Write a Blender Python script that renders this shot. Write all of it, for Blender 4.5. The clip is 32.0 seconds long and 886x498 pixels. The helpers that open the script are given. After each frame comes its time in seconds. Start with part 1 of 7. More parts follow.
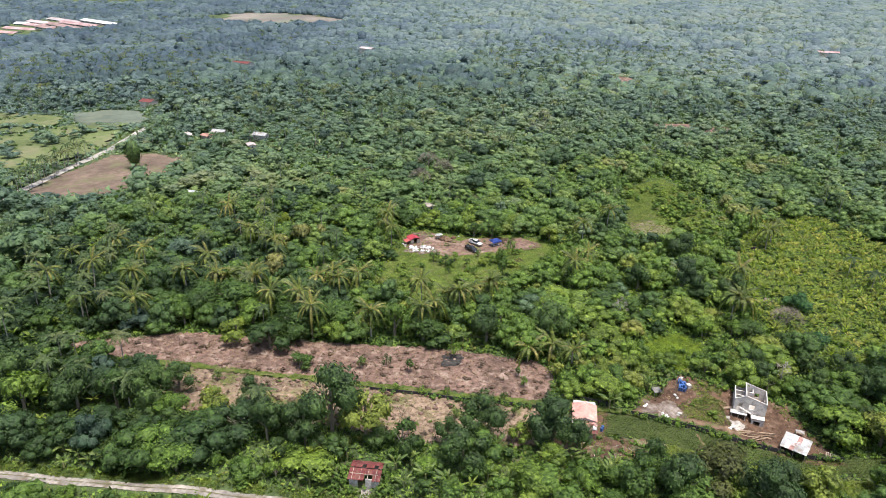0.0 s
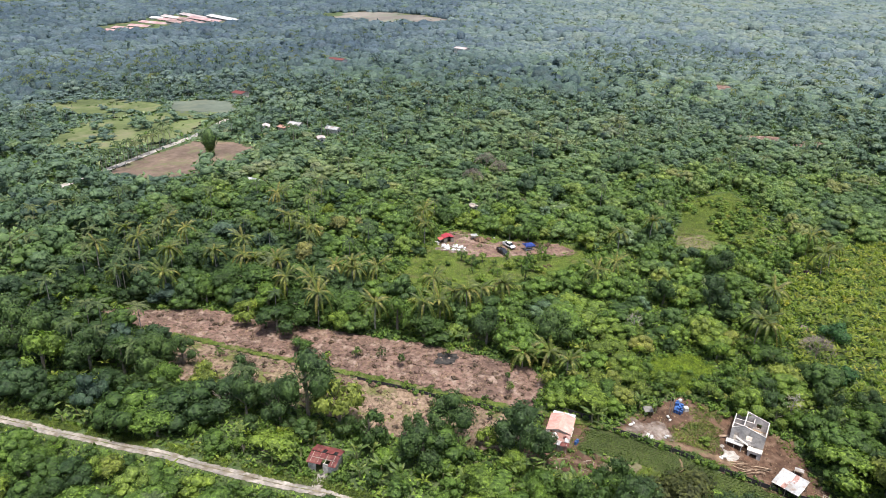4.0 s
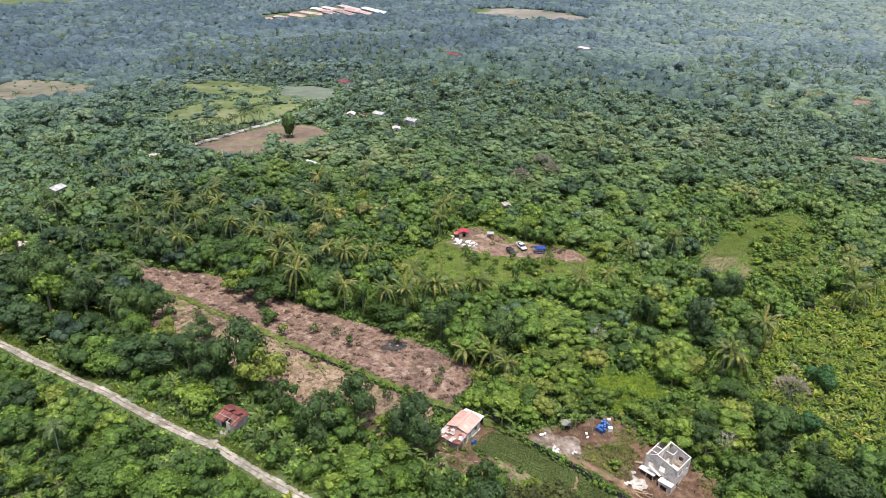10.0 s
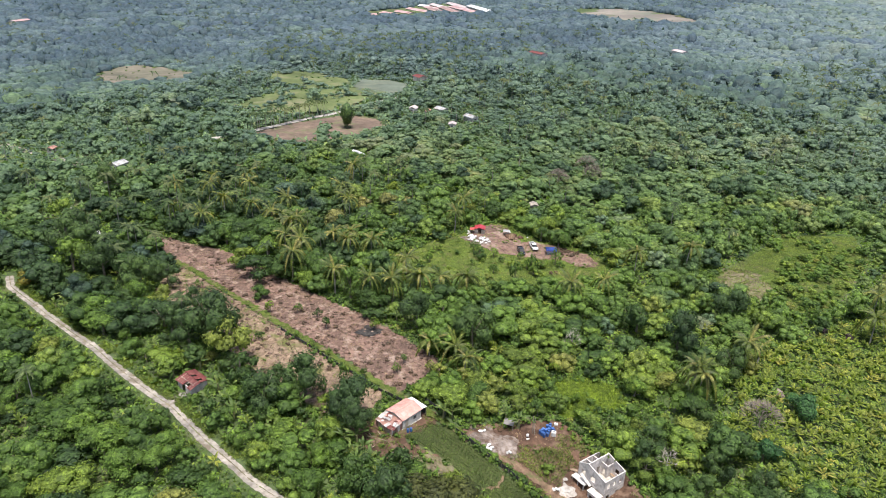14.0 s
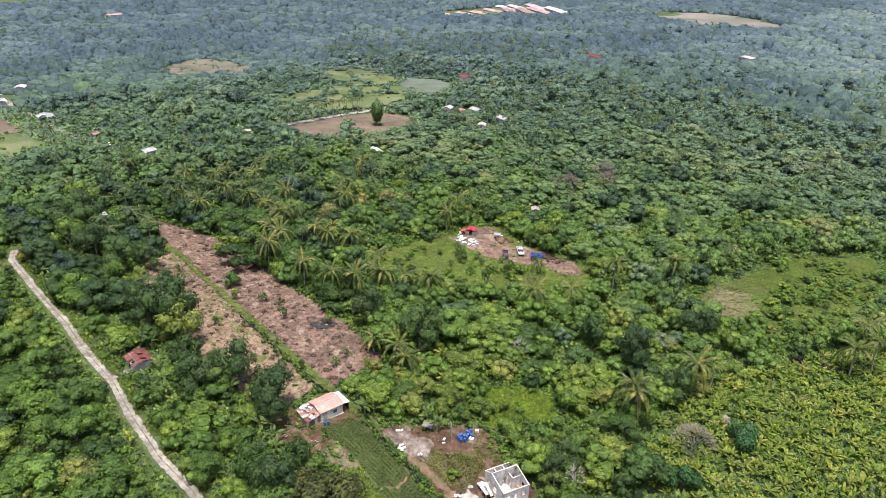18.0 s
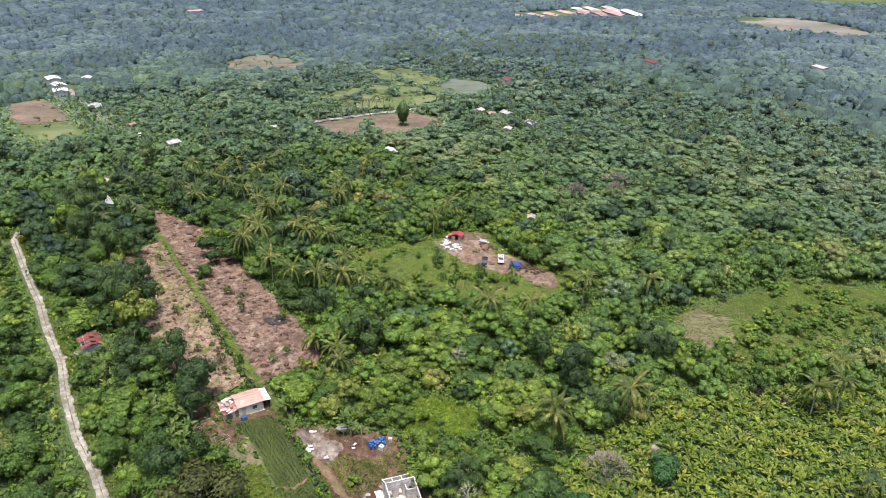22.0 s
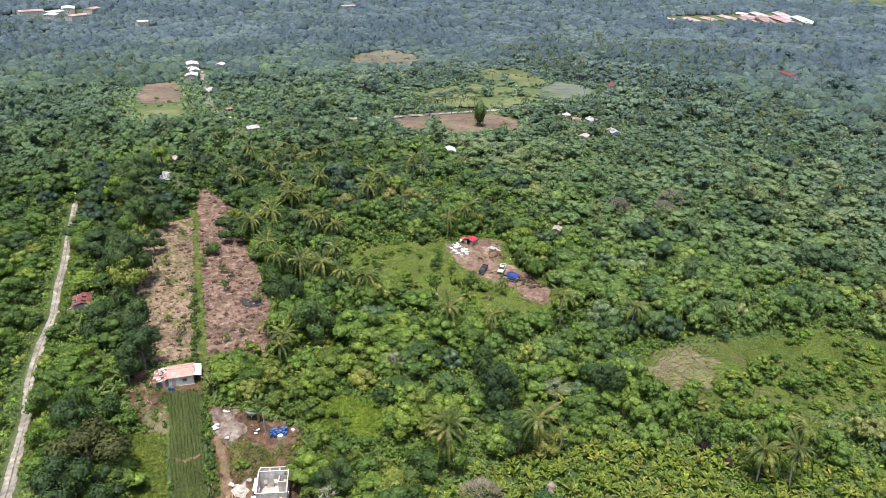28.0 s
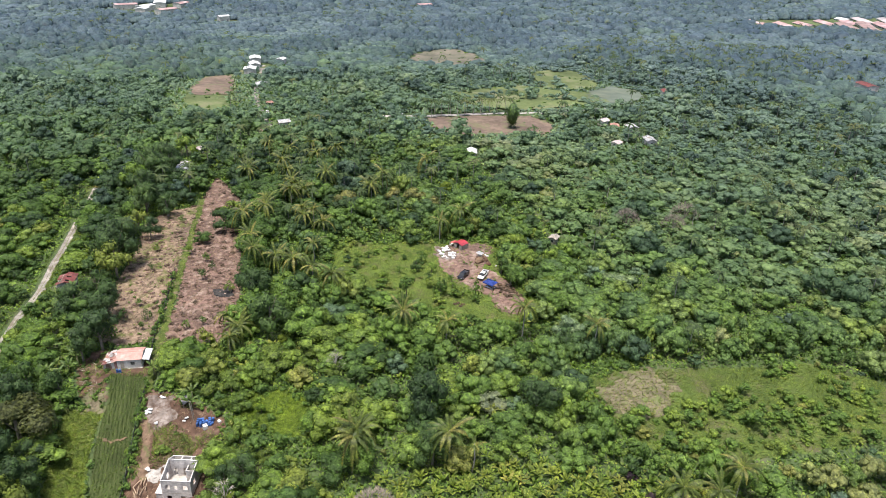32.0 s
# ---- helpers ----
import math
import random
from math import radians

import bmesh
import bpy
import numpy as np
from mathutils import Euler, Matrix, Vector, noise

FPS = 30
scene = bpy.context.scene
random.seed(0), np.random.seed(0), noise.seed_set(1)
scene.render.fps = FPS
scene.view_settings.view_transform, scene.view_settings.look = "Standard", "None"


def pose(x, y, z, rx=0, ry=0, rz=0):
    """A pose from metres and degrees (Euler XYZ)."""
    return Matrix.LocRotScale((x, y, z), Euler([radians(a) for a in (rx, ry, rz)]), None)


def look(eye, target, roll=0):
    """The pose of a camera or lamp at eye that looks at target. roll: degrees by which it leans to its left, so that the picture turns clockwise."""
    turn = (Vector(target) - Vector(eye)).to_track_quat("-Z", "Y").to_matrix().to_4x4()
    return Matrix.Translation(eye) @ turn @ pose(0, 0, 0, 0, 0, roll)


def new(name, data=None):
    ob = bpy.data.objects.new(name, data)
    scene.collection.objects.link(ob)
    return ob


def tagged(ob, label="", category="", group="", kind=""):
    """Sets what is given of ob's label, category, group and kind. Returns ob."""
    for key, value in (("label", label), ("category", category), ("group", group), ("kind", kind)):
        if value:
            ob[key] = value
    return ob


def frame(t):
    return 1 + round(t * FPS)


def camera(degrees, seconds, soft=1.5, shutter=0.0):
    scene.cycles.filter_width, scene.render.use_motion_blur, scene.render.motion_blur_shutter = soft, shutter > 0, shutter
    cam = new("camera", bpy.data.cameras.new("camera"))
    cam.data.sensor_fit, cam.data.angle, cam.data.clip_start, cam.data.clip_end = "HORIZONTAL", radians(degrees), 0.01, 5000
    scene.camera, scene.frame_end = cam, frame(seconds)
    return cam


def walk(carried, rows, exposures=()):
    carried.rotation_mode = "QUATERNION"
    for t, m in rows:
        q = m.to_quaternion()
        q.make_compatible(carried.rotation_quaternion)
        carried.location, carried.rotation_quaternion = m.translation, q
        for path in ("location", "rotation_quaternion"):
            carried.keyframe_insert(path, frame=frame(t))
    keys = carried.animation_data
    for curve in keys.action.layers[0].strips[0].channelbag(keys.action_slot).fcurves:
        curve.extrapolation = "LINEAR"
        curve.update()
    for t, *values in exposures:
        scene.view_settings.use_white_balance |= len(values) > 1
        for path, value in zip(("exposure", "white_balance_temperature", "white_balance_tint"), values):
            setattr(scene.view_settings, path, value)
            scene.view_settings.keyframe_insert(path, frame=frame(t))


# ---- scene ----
cam = camera(65.2, 32.0, soft=0.55)
METRES, EYE, TILT, LEAN, TURN = 260.6, 92.0, 0.0, 0.0, 0.0
ROWS = [
    (0.0, 0.0, 0.0, 0.0, 0.69, -23.62, -1.58),
    (0.5, 0.0094, 0.0001, -0.0, 1.84, -23.63, -1.57),
    (1.0, 0.0202, 0.0004, 0.0002, 3.17, -23.65, -1.55),
    (1.5, 0.0324, 0.0008, 0.0004, 4.14, -23.66, -1.55),
    (2.0, 0.045, 0.0011, 0.0007, 5.23, -23.69, -1.56),
    (2.5, 0.0582, 0.0018, 0.0013, 6.7, -23.73, -1.57),
    (3.0, 0.0722, 0.0026, 0.0017, 8.07, -23.77, -1.57),
    (3.5, 0.0865, 0.0039, 0.0019, 9.22, -23.78, -1.61),
    (5.5, 0.1459, 0.0127, 0.0031, 14.55, -23.96, -1.78),
    (6.0, 0.1611, 0.0154, 0.0035, 15.77, -24.02, -1.82),
    (6.5, 0.1765, 0.0183, 0.0042, 17.03, -24.1, -1.85),
    (7.0, 0.192, 0.0216, 0.0051, 18.31, -24.16, -1.86),
    (7.5, 0.2079, 0.0253, 0.0059, 19.47, -24.2, -1.86),
    (8.0, 0.2226, 0.0292, 0.007, 20.17, -24.27, -1.86),
    (8.5, 0.2381, 0.0335, 0.0077, 20.8, -24.3, -1.9),
    (9.0, 0.2534, 0.0381, 0.0084, 21.77, -24.35, -1.91),
    (9.5, 0.2689, 0.043, 0.0089, 23.08, -24.41, -1.9),
    (10.0, 0.2844, 0.0483, 0.0094, 24.37, -24.48, -1.89),
    (10.5, 0.2997, 0.054, 0.01, 25.4, -24.55, -1.89),
    (11.0, 0.3149, 0.0598, 0.0103, 26.38, -24.6, -1.89),
    (11.5, 0.3298, 0.0661, 0.0104, 27.65, -24.65, -1.91),
    (12.0, 0.3446, 0.0726, 0.0108, 29.19, -24.73, -1.92),
    (12.5, 0.3592, 0.0795, 0.0108, 30.75, -24.77, -1.92),
    (13.0, 0.3736, 0.087, 0.0109, 32.01, -24.83, -1.93),
    (13.5, 0.3874, 0.0948, 0.0107, 33.01, -24.84, -1.96),
    (14.0, 0.401, 0.1029, 0.0105, 34.28, -24.88, -1.98),
    (14.5, 0.4143, 0.1114, 0.0105, 35.83, -24.93, -1.99),
    (16.5, 0.4668, 0.1498, 0.011, 39.66, -24.97, -1.99),
    (17.0, 0.4791, 0.1603, 0.0118, 40.57, -25.05, -2.01),
    (17.5, 0.4906, 0.1717, 0.0126, 41.14, -25.07, -2.01),
    (18.0, 0.5015, 0.1829, 0.0134, 41.95, -25.09, -2.02),
    (18.5, 0.5125, 0.1946, 0.0144, 42.99, -25.13, -2.03),
    (19.0, 0.5233, 0.2063, 0.0151, 44.1, -25.15, -2.04),
    (19.5, 0.5343, 0.2185, 0.0159, 44.93, -25.18, -2.05),
    (20.0, 0.5447, 0.2305, 0.0166, 45.6, -25.2, -2.05),
    (20.5, 0.5552, 0.2428, 0.0174, 46.78, -25.25, -2.04),
    (21.0, 0.5658, 0.2556, 0.0183, 47.67, -25.29, -2.04),
    (21.5, 0.5758, 0.2683, 0.0191, 48.44, -25.32, -2.05),
    (22.0, 0.5856, 0.2812, 0.0198, 49.33, -25.35, -2.05),
    (22.5, 0.5952, 0.2943, 0.0205, 50.34, -25.39, -2.05),
    (23.0, 0.6046, 0.3074, 0.021, 51.77, -25.44, -2.04),
    (23.5, 0.6138, 0.3207, 0.0217, 53.21, -25.49, -2.03),
    (24.0, 0.6227, 0.3345, 0.0221, 54.56, -25.55, -2.02),
    (24.5, 0.6312, 0.3485, 0.0226, 55.36, -25.59, -2.0),
    (25.0, 0.6392, 0.3623, 0.023, 56.18, -25.63, -2.01),
    (25.5, 0.6471, 0.3765, 0.0235, 57.36, -25.68, -1.99),
    (27.5, 0.6761, 0.4343, 0.0253, 62.25, -25.85, -1.88),
    (28.0, 0.683, 0.4491, 0.0256, 63.57, -25.88, -1.85),
    (28.5, 0.6895, 0.464, 0.0259, 64.49, -25.91, -1.84),
    (29.0, 0.6955, 0.4785, 0.0262, 65.61, -25.95, -1.85),
    (29.5, 0.7012, 0.4935, 0.0265, 67.15, -26.04, -1.82),
    (30.0, 0.7061, 0.5088, 0.0268, 68.39, -26.08, -1.8),
    (30.5, 0.7101, 0.5241, 0.0273, 69.27, -26.12, -1.8),
    (31.0, 0.7137, 0.54, 0.0277, 69.89, -26.15, -1.8),
    (31.5, 0.7168, 0.5552, 0.028, 70.48, -26.16, -1.8),
    (32.0, 0.7199, 0.571, 0.0284, 71.43, -26.19, -1.78),
]
walk(cam, [(t, pose(0, 0, EYE, TILT, LEAN, TURN) @ pose(METRES * x, METRES * y, METRES * z, 90 + pitch, roll, yaw)) for t, x, y, z, yaw, pitch, roll in ROWS])

# ---- light ----
SUN_EL, SUN_AZ = 77.0, 138.0
world = bpy.data.worlds.new("World")
scene.world = world
world.use_nodes = True
wn = world.node_tree.nodes
wl = world.node_tree.links
sky = wn.new("ShaderNodeTexSky")
sky.sky_type = "NISHITA"
sky.sun_disc = False
sky.sun_elevation = radians(SUN_EL)
sky.sun_rotation = radians(SUN_AZ)
sky.air_density, sky.dust_density, sky.ozone_density = 1.0, 3.5, 1.0
wn["Background"].inputs["Strength"].default_value = 0.116
wl.new(sky.outputs["Color"], wn["Background"].inputs["Color"])
sun = new("sun", bpy.data.lights.new("sun", "SUN"))
sun.data.energy, sun.data.angle, sun.data.color = 2.9, radians(7), (1.0, 0.97, 0.92)
sun.matrix_world = look((300 * math.sin(radians(SUN_AZ)) * math.cos(radians(SUN_EL)), 300 * math.cos(radians(SUN_AZ)) * math.cos(radians(SUN_EL)), 300 * math.sin(radians(SUN_EL))), (0, 0, 0))
scene.view_settings.exposure = 1.05

# ---- materials ----
def ramp_set(node, stops):
    els = node.color_ramp.elements
    while len(els) < len(stops):
        els.new(0.5)
    for el, (p, c) in zip(els, stops):
        el.position, el.color = p, (*c, 1)


def base_mat(name):
    m = bpy.data.materials.new(name)
    m.use_nodes = True
    return m, m.node_tree.nodes, m.node_tree.links, m.node_tree.nodes["Principled BSDF"]


def noise_node(n, l, scale, detail=4.0, vec=None, rough=0.6):
    t = n.new("ShaderNodeTexNoise")
    t.inputs["Scale"].default_value, t.inputs["Detail"].default_value, t.inputs["Roughness"].default_value = scale, detail, rough
    if vec is not None:
        l.new(vec, t.inputs["Vector"])
    return t


def mixed(n, l, kind, fac, a, b):
    """A colour mix node; a and b are sockets or colours."""
    mx = n.new("ShaderNodeMix")
    mx.data_type, mx.blend_type = "RGBA", kind
    for sock, v in ((mx.inputs[0], fac), (mx.inputs[6], a), (mx.inputs[7], b)):
        if isinstance(v, (int, float)):
            sock.default_value = v
        elif isinstance(v, tuple):
            sock.default_value = (*v, 1)
        else:
            l.new(v, sock)
    return mx.outputs[2]


def surface(name, dark, light, scale, rough=0.8, big=0.15, bump=0.3, metal=0.0, stain=None, stain_scale=0.6, spread=0.5, vary=0.0, spec=0.5, dist=0.1):
    """Two-scale mottled surface with relief: grain at scale, broad change at big, stains of another colour."""
    m, n, l, p = base_mat(name)
    pos = n.new("ShaderNodeNewGeometry").outputs["Position"]
    grain, broad = noise_node(n, l, scale, 6, pos), noise_node(n, l, big, 3, pos)
    r1 = n.new("ShaderNodeValToRGB")
    ramp_set(r1, ((0.5 - spread / 2, dark), (0.5 + spread / 2, light)))
    l.new(grain.outputs["Fac"], r1.inputs[0])
    r2 = n.new("ShaderNodeValToRGB")
    ramp_set(r2, ((0.3, (0.62, 0.62, 0.62)), (0.7, (1.25, 1.22, 1.18))))
    l.new(broad.outputs["Fac"], r2.inputs[0])
    col = mixed(n, l, "MULTIPLY", 1.0, r1.outputs[0], r2.outputs[0])
    if stain:
        st = noise_node(n, l, stain_scale, 5, pos)
        r3 = n.new("ShaderNodeValToRGB")
        ramp_set(r3, ((0.52, (0, 0, 0)), (0.66, (1, 1, 1))))
        l.new(st.outputs["Fac"], r3.inputs[0])
        col = mixed(n, l, "MIX", r3.outputs[0], col, stain)
    if vary:
        info = n.new("ShaderNodeObjectInfo")
        r4 = n.new("ShaderNodeValToRGB")
        ramp_set(r4, ((0.0, (1 - vary,) * 3), (1.0, (1 + vary,) * 3)))
        l.new(info.outputs["Random"], r4.inputs[0])
        col = mixed(n, l, "MULTIPLY", 1.0, col, r4.outputs[0])
    l.new(col, p.inputs["Base Color"])
    p.inputs["Roughness"].default_value, p.inputs["Metallic"].default_value = rough, metal
    p.inputs["Specular IOR Level"].default_value = 0.12 if rough > 0.92 else spec
    if bump:
        b = n.new("ShaderNodeBump")
        b.inputs["Strength"].default_value, b.inputs["Distance"].default_value = bump, dist
        l.new(grain.outputs["Fac"], b.inputs["Height"])
        l.new(b.outputs[0], p.inputs["Normal"])
    return m


def leafy(name, stops, per="tint", grain=0.9, glow=0.3, rough=0.55, leaf_vary=0.30, shine=0.35, other=None, calm=0.0, relief=0.85):
    """Leaves: hue by the plant (attribute or object), change from leaf to leaf, light passing through."""
    m, n, l, p = base_mat(name)
    geo = n.new("ShaderNodeNewGeometry")
    if per == "tint":
        at = n.new("ShaderNodeAttribute")
        at.attribute_name = "tint"
        src = at.outputs["Fac"]
    else:
        src = n.new("ShaderNodeObjectInfo").outputs["Random"]
    r1 = n.new("ShaderNodeValToRGB")
    ramp_set(r1, stops)
    l.new(src, r1.inputs[0])
    hue = r1.outputs[0]
    # other: blue-grey hues of distance haze, mixed into the leaf colour by attribute
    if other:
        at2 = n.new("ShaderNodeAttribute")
        at2.attribute_name = "haze_grey"
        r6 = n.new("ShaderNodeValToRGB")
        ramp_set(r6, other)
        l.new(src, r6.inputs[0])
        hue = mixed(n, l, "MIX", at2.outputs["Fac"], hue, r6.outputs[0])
    g = noise_node(n, l, grain, 4, geo.outputs["Position"])
    r2 = n.new("ShaderNodeValToRGB")
    ramp_set(r2, ((0.37, (0.66, 0.69, 0.68)), (0.63, (1.32, 1.28, 1.16))))
    l.new(g.outputs["Fac"], r2.inputs[0])
    broad = noise_node(n, l, 0.27, 3, geo.outputs["Position"])
    r7 = n.new("ShaderNodeValToRGB")
    ramp_set(r7, ((0.35, (0.72, 0.75, 0.78)), (0.65, (1.25, 1.22, 1.12))))
    l.new(broad.outputs["Fac"], r7.inputs[0])
    hue = mixed(n, l, "MULTIPLY", 1.0, hue, r7.outputs[0])
    r3 = n.new("ShaderNodeValToRGB")
    ramp_set(r3, ((0.0, (1 - leaf_vary,) * 3), (1.0, (1 + leaf_vary, 1 + leaf_vary * 0.95, 1 + leaf_vary * 0.7))))
    l.new(geo.outputs["Random Per Island"], r3.inputs[0])
    fine = noise_node(n, l, grain * 3.2, 3, geo.outputs["Position"], 0.75)
    r5 = n.new("ShaderNodeValToRGB")
    ramp_set(r5, ((0.38, (0.72, 0.74, 0.73)), (0.62, (1.28, 1.26, 1.20))))
    l.new(fine.outputs["Fac"], r5.inputs[0])
    keep = 1.0 - calm
    col = mixed(n, l, "MULTIPLY", 1.0, mixed(n, l, "MULTIPLY", keep, hue, r2.outputs[0]), mixed(n, l, "MULTIPLY", keep, r3.outputs[0], r5.outputs[0]))
    l.new(col, p.inputs["Base Color"])
    p.inputs["Roughness"].default_value = rough
    p.inputs["Specular IOR Level"].default_value = shine
    bmp = n.new("ShaderNodeBump")
    bmp.inputs["Strength"].default_value, bmp.inputs["Distance"].default_value = relief, 0.55 / grain
    height = n.new("ShaderNodeMath")
    height.operation = "MULTIPLY_ADD"
    height.inputs[1].default_value = 0.35
    l.new(fine.outputs["Fac"], height.inputs[0])
    l.new(g.outputs["Fac"], height.inputs[2])
    l.new(height.outputs[0], bmp.inputs["Height"])
    l.new(bmp.outputs[0], p.inputs["Normal"])
    tr = n.new("ShaderNodeBsdfTranslucent")
    l.new(mixed(n, l, "MULTIPLY", 1.0, col, (1.1, 1.25, 0.5)), tr.inputs["Color"])
    mx = n.new("ShaderNodeMixShader")
    mx.inputs[0].default_value = glow
    l.new(p.outputs[0], mx.inputs[1])
    l.new(tr.outputs[0], mx.inputs[2])
    l.new(mx.outputs[0], n["Material Output"].inputs["Surface"])
    return m


GREENS = ((0.0, (0.034, 0.068, 0.021)), (0.3, (0.071, 0.129, 0.029)), (0.65, (0.119, 0.198, 0.037)), (0.9, (0.172, 0.236, 0.042)), (1.0, (0.20, 0.215, 0.060)))
# blue-greys that paint distance haze into the leaves
HAZY_GREYGREENS = ((0.0, (0.056, 0.090, 0.134)), (0.35, (0.092, 0.134, 0.182)), (0.7, (0.130, 0.180, 0.222)), (1.0, (0.176, 0.228, 0.242)))
M_LEAF = leafy("leaves_mixed", GREENS, other=HAZY_GREYGREENS)
M_MIDLEAF = leafy("canopy_leaves", GREENS, other=HAZY_GREYGREENS, grain=0.7, leaf_vary=0.14, calm=0.4, relief=0.8)
M_FARLEAF = leafy("outlying_canopy_leaves", GREENS, other=HAZY_GREYGREENS, grain=0.5, leaf_vary=0.10, calm=0.4, relief=0.9)
M_CROWN = leafy("crown_leaves", GREENS, per="object")
M_PALM = leafy("palm_fronds", ((0.0, (0.074, 0.104, 0.028)), (0.6, (0.120, 0.148, 0.038)), (1.0, (0.205, 0.188, 0.066))), per="object", glow=0.35, rough=0.5, shine=0.3, relief=0.1)
M_PALMS = leafy("palm_fronds_mixed", ((0.0, (0.050, 0.078, 0.040)), (0.6, (0.076, 0.110, 0.052)), (1.0, (0.115, 0.130, 0.066))), glow=0.35, rough=0.6, shine=0.15, relief=0.2)
M_BANANA = leafy("banana_leaves", ((0.0, (0.112, 0.170, 0.030)), (0.6, (0.190, 0.238, 0.044)), (1.0, (0.275, 0.272, 0.070))), per="object", glow=0.45, rough=0.5, leaf_vary=0.25, shine=0.25, relief=0.3)
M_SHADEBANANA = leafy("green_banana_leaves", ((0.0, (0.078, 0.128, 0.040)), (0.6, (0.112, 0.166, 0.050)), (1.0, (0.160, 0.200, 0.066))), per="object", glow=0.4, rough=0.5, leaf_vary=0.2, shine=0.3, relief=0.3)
M_BANANAS = leafy("banana_leaves_mixed", ((0.0, (0.112, 0.170, 0.032)), (0.6, (0.186, 0.234, 0.046)), (1.0, (0.275, 0.270, 0.074))), glow=0.45, rough=0.5, leaf_vary=0.25, shine=0.25, relief=0.3)
M_DARKTREE = leafy("dark_leaves", ((0.0, (0.030, 0.060, 0.020)), (1.0, (0.060, 0.105, 0.028))), per="object", glow=0.15)
M_BLUETREE = leafy("bluish_leaves", ((0.0, (0.035, 0.10, 0.035)), (1.0, (0.05, 0.12, 0.04))), per="object", glow=0.2)
M_OLIVETREE = leafy("olive_leaves", ((0.0, (0.060, 0.070, 0.020)), (1.0, (0.088, 0.094, 0.026))), per="object", glow=0.2)
M_YARDTREE = leafy("light_green_leaves", ((0.0, (0.112, 0.172, 0.038)), (0.6, (0.142, 0.204, 0.044)), (1.0, (0.158, 0.210, 0.046))), per="object", glow=0.35)
M_GOLDTREE = leafy("golden_leaves", ((0.0, (0.17, 0.15, 0.03)), (1.0, (0.2, 0.18, 0.035))), per="object", glow=0.25)
M_PALETREE = leafy("pale_flowering_leaves", ((0.0, (0.165, 0.172, 0.058)), (1.0, (0.225, 0.215, 0.085))), per="object", glow=0.2)
M_PURPLETREE = leafy("dark_purple_leaves", ((0.0, (0.030, 0.018, 0.026)), (1.0, (0.046, 0.026, 0.038))), per="object", glow=0.1)
M_LIMETREE = leafy("lime_leaves", ((0.0, (0.10, 0.17, 0.02)), (1.0, (0.16, 0.21, 0.025))), per="object", glow=0.35)
M_GRASS = leafy("grass_blades", ((0.0, (0.092, 0.136, 0.030)), (0.5, (0.135, 0.190, 0.038)), (0.8, (0.172, 0.216, 0.048)), (1.0, (0.205, 0.218, 0.078))), glow=0.35, leaf_vary=0.14)
M_LIMEBLADE = leafy("lime_grass_blades", ((0.0, (0.130, 0.200, 0.024)), (0.6, (0.180, 0.252, 0.032)), (1.0, (0.220, 0.275, 0.045))), glow=0.35, leaf_vary=0.14)
M_DRYBRUSH = leafy("dry_brush", ((0.0, (0.10, 0.068, 0.052)), (0.6, (0.175, 0.125, 0.095)), (1.0, (0.26, 0.195, 0.15))), glow=0.05, rough=0.9, leaf_vary=0.25)
M_CROP = leafy("crop_leaves", ((0.0, (0.072, 0.118, 0.034)), (1.0, (0.114, 0.164, 0.045))), glow=0.3)
M_DRYTREE = surface("dry_twigs", (0.12, 0.10, 0.085), (0.24, 0.20, 0.165), 2.0, 0.9)
M_BARK = surface("bark", (0.10, 0.085, 0.065), (0.24, 0.21, 0.17), 3.0, 0.9)
M_PALMTRUNK = surface("palm_bark", (0.20, 0.18, 0.15), (0.40, 0.37, 0.32), 4.0, 0.9)
M_GROUND = surface("meadow_soil", (0.045, 0.070, 0.030), (0.100, 0.135, 0.055), 0.7, 0.95, big=0.03, bump=0.6, stain=(0.110, 0.115, 0.060), stain_scale=0.05)
M_FIELD = surface("reddish_tilled_soil", (0.080, 0.051, 0.042), (0.228, 0.151, 0.122), 0.9, 0.95, big=0.10, bump=0.9, stain=(0.275, 0.203, 0.163), stain_scale=0.35, dist=0.35, spread=0.4)
M_DRYFIELD = surface("dry_straw_soil", (0.112, 0.080, 0.056), (0.330, 0.245, 0.180), 1.0, 0.95, big=0.12, bump=0.9, stain=(0.104, 0.118, 0.036), stain_scale=0.2, dist=0.35, spread=0.4)
M_DRYGRASS = surface("dry_grey_grass", (0.085, 0.078, 0.046), (0.205, 0.178, 0.118), 0.9, 0.95, big=0.2, bump=0.9, stain=(0.105, 0.135, 0.040), stain_scale=0.3, spread=0.4)
M_YARD = surface("brown_yard_soil", (0.050, 0.030, 0.021), (0.132, 0.080, 0.056), 0.9, 0.95, big=0.15, bump=0.8, stain=(0.150, 0.100, 0.072), stain_scale=0.4, spread=0.4)
M_PALESOIL = surface("pale_sandy_soil", (0.080, 0.054, 0.040), (0.285, 0.245, 0.220), 0.6, 0.95, big=0.35, bump=0.5, stain=(0.092, 0.058, 0.042), stain_scale=0.75, spread=0.34)
M_CLAY = surface("orange_brown_clay", (0.090, 0.058, 0.038), (0.235, 0.160, 0.110), 0.9, 0.95, big=0.3, bump=0.6, stain=(0.085, 0.095, 0.035), stain_scale=0.5, spread=0.4)
M_ROAD = surface("pale_gravel_road", (0.185, 0.165, 0.145), (0.345, 0.318, 0.288), 1.0, 0.95, big=0.25, bump=0.5, stain=(0.150, 0.125, 0.095), stain_scale=0.35)
M_TRACK = surface("grass_track", (0.050, 0.076, 0.017), (0.104, 0.130, 0.030), 0.9, 0.95, big=0.15, bump=0.5, stain=(0.150, 0.118, 0.075), stain_scale=0.45)
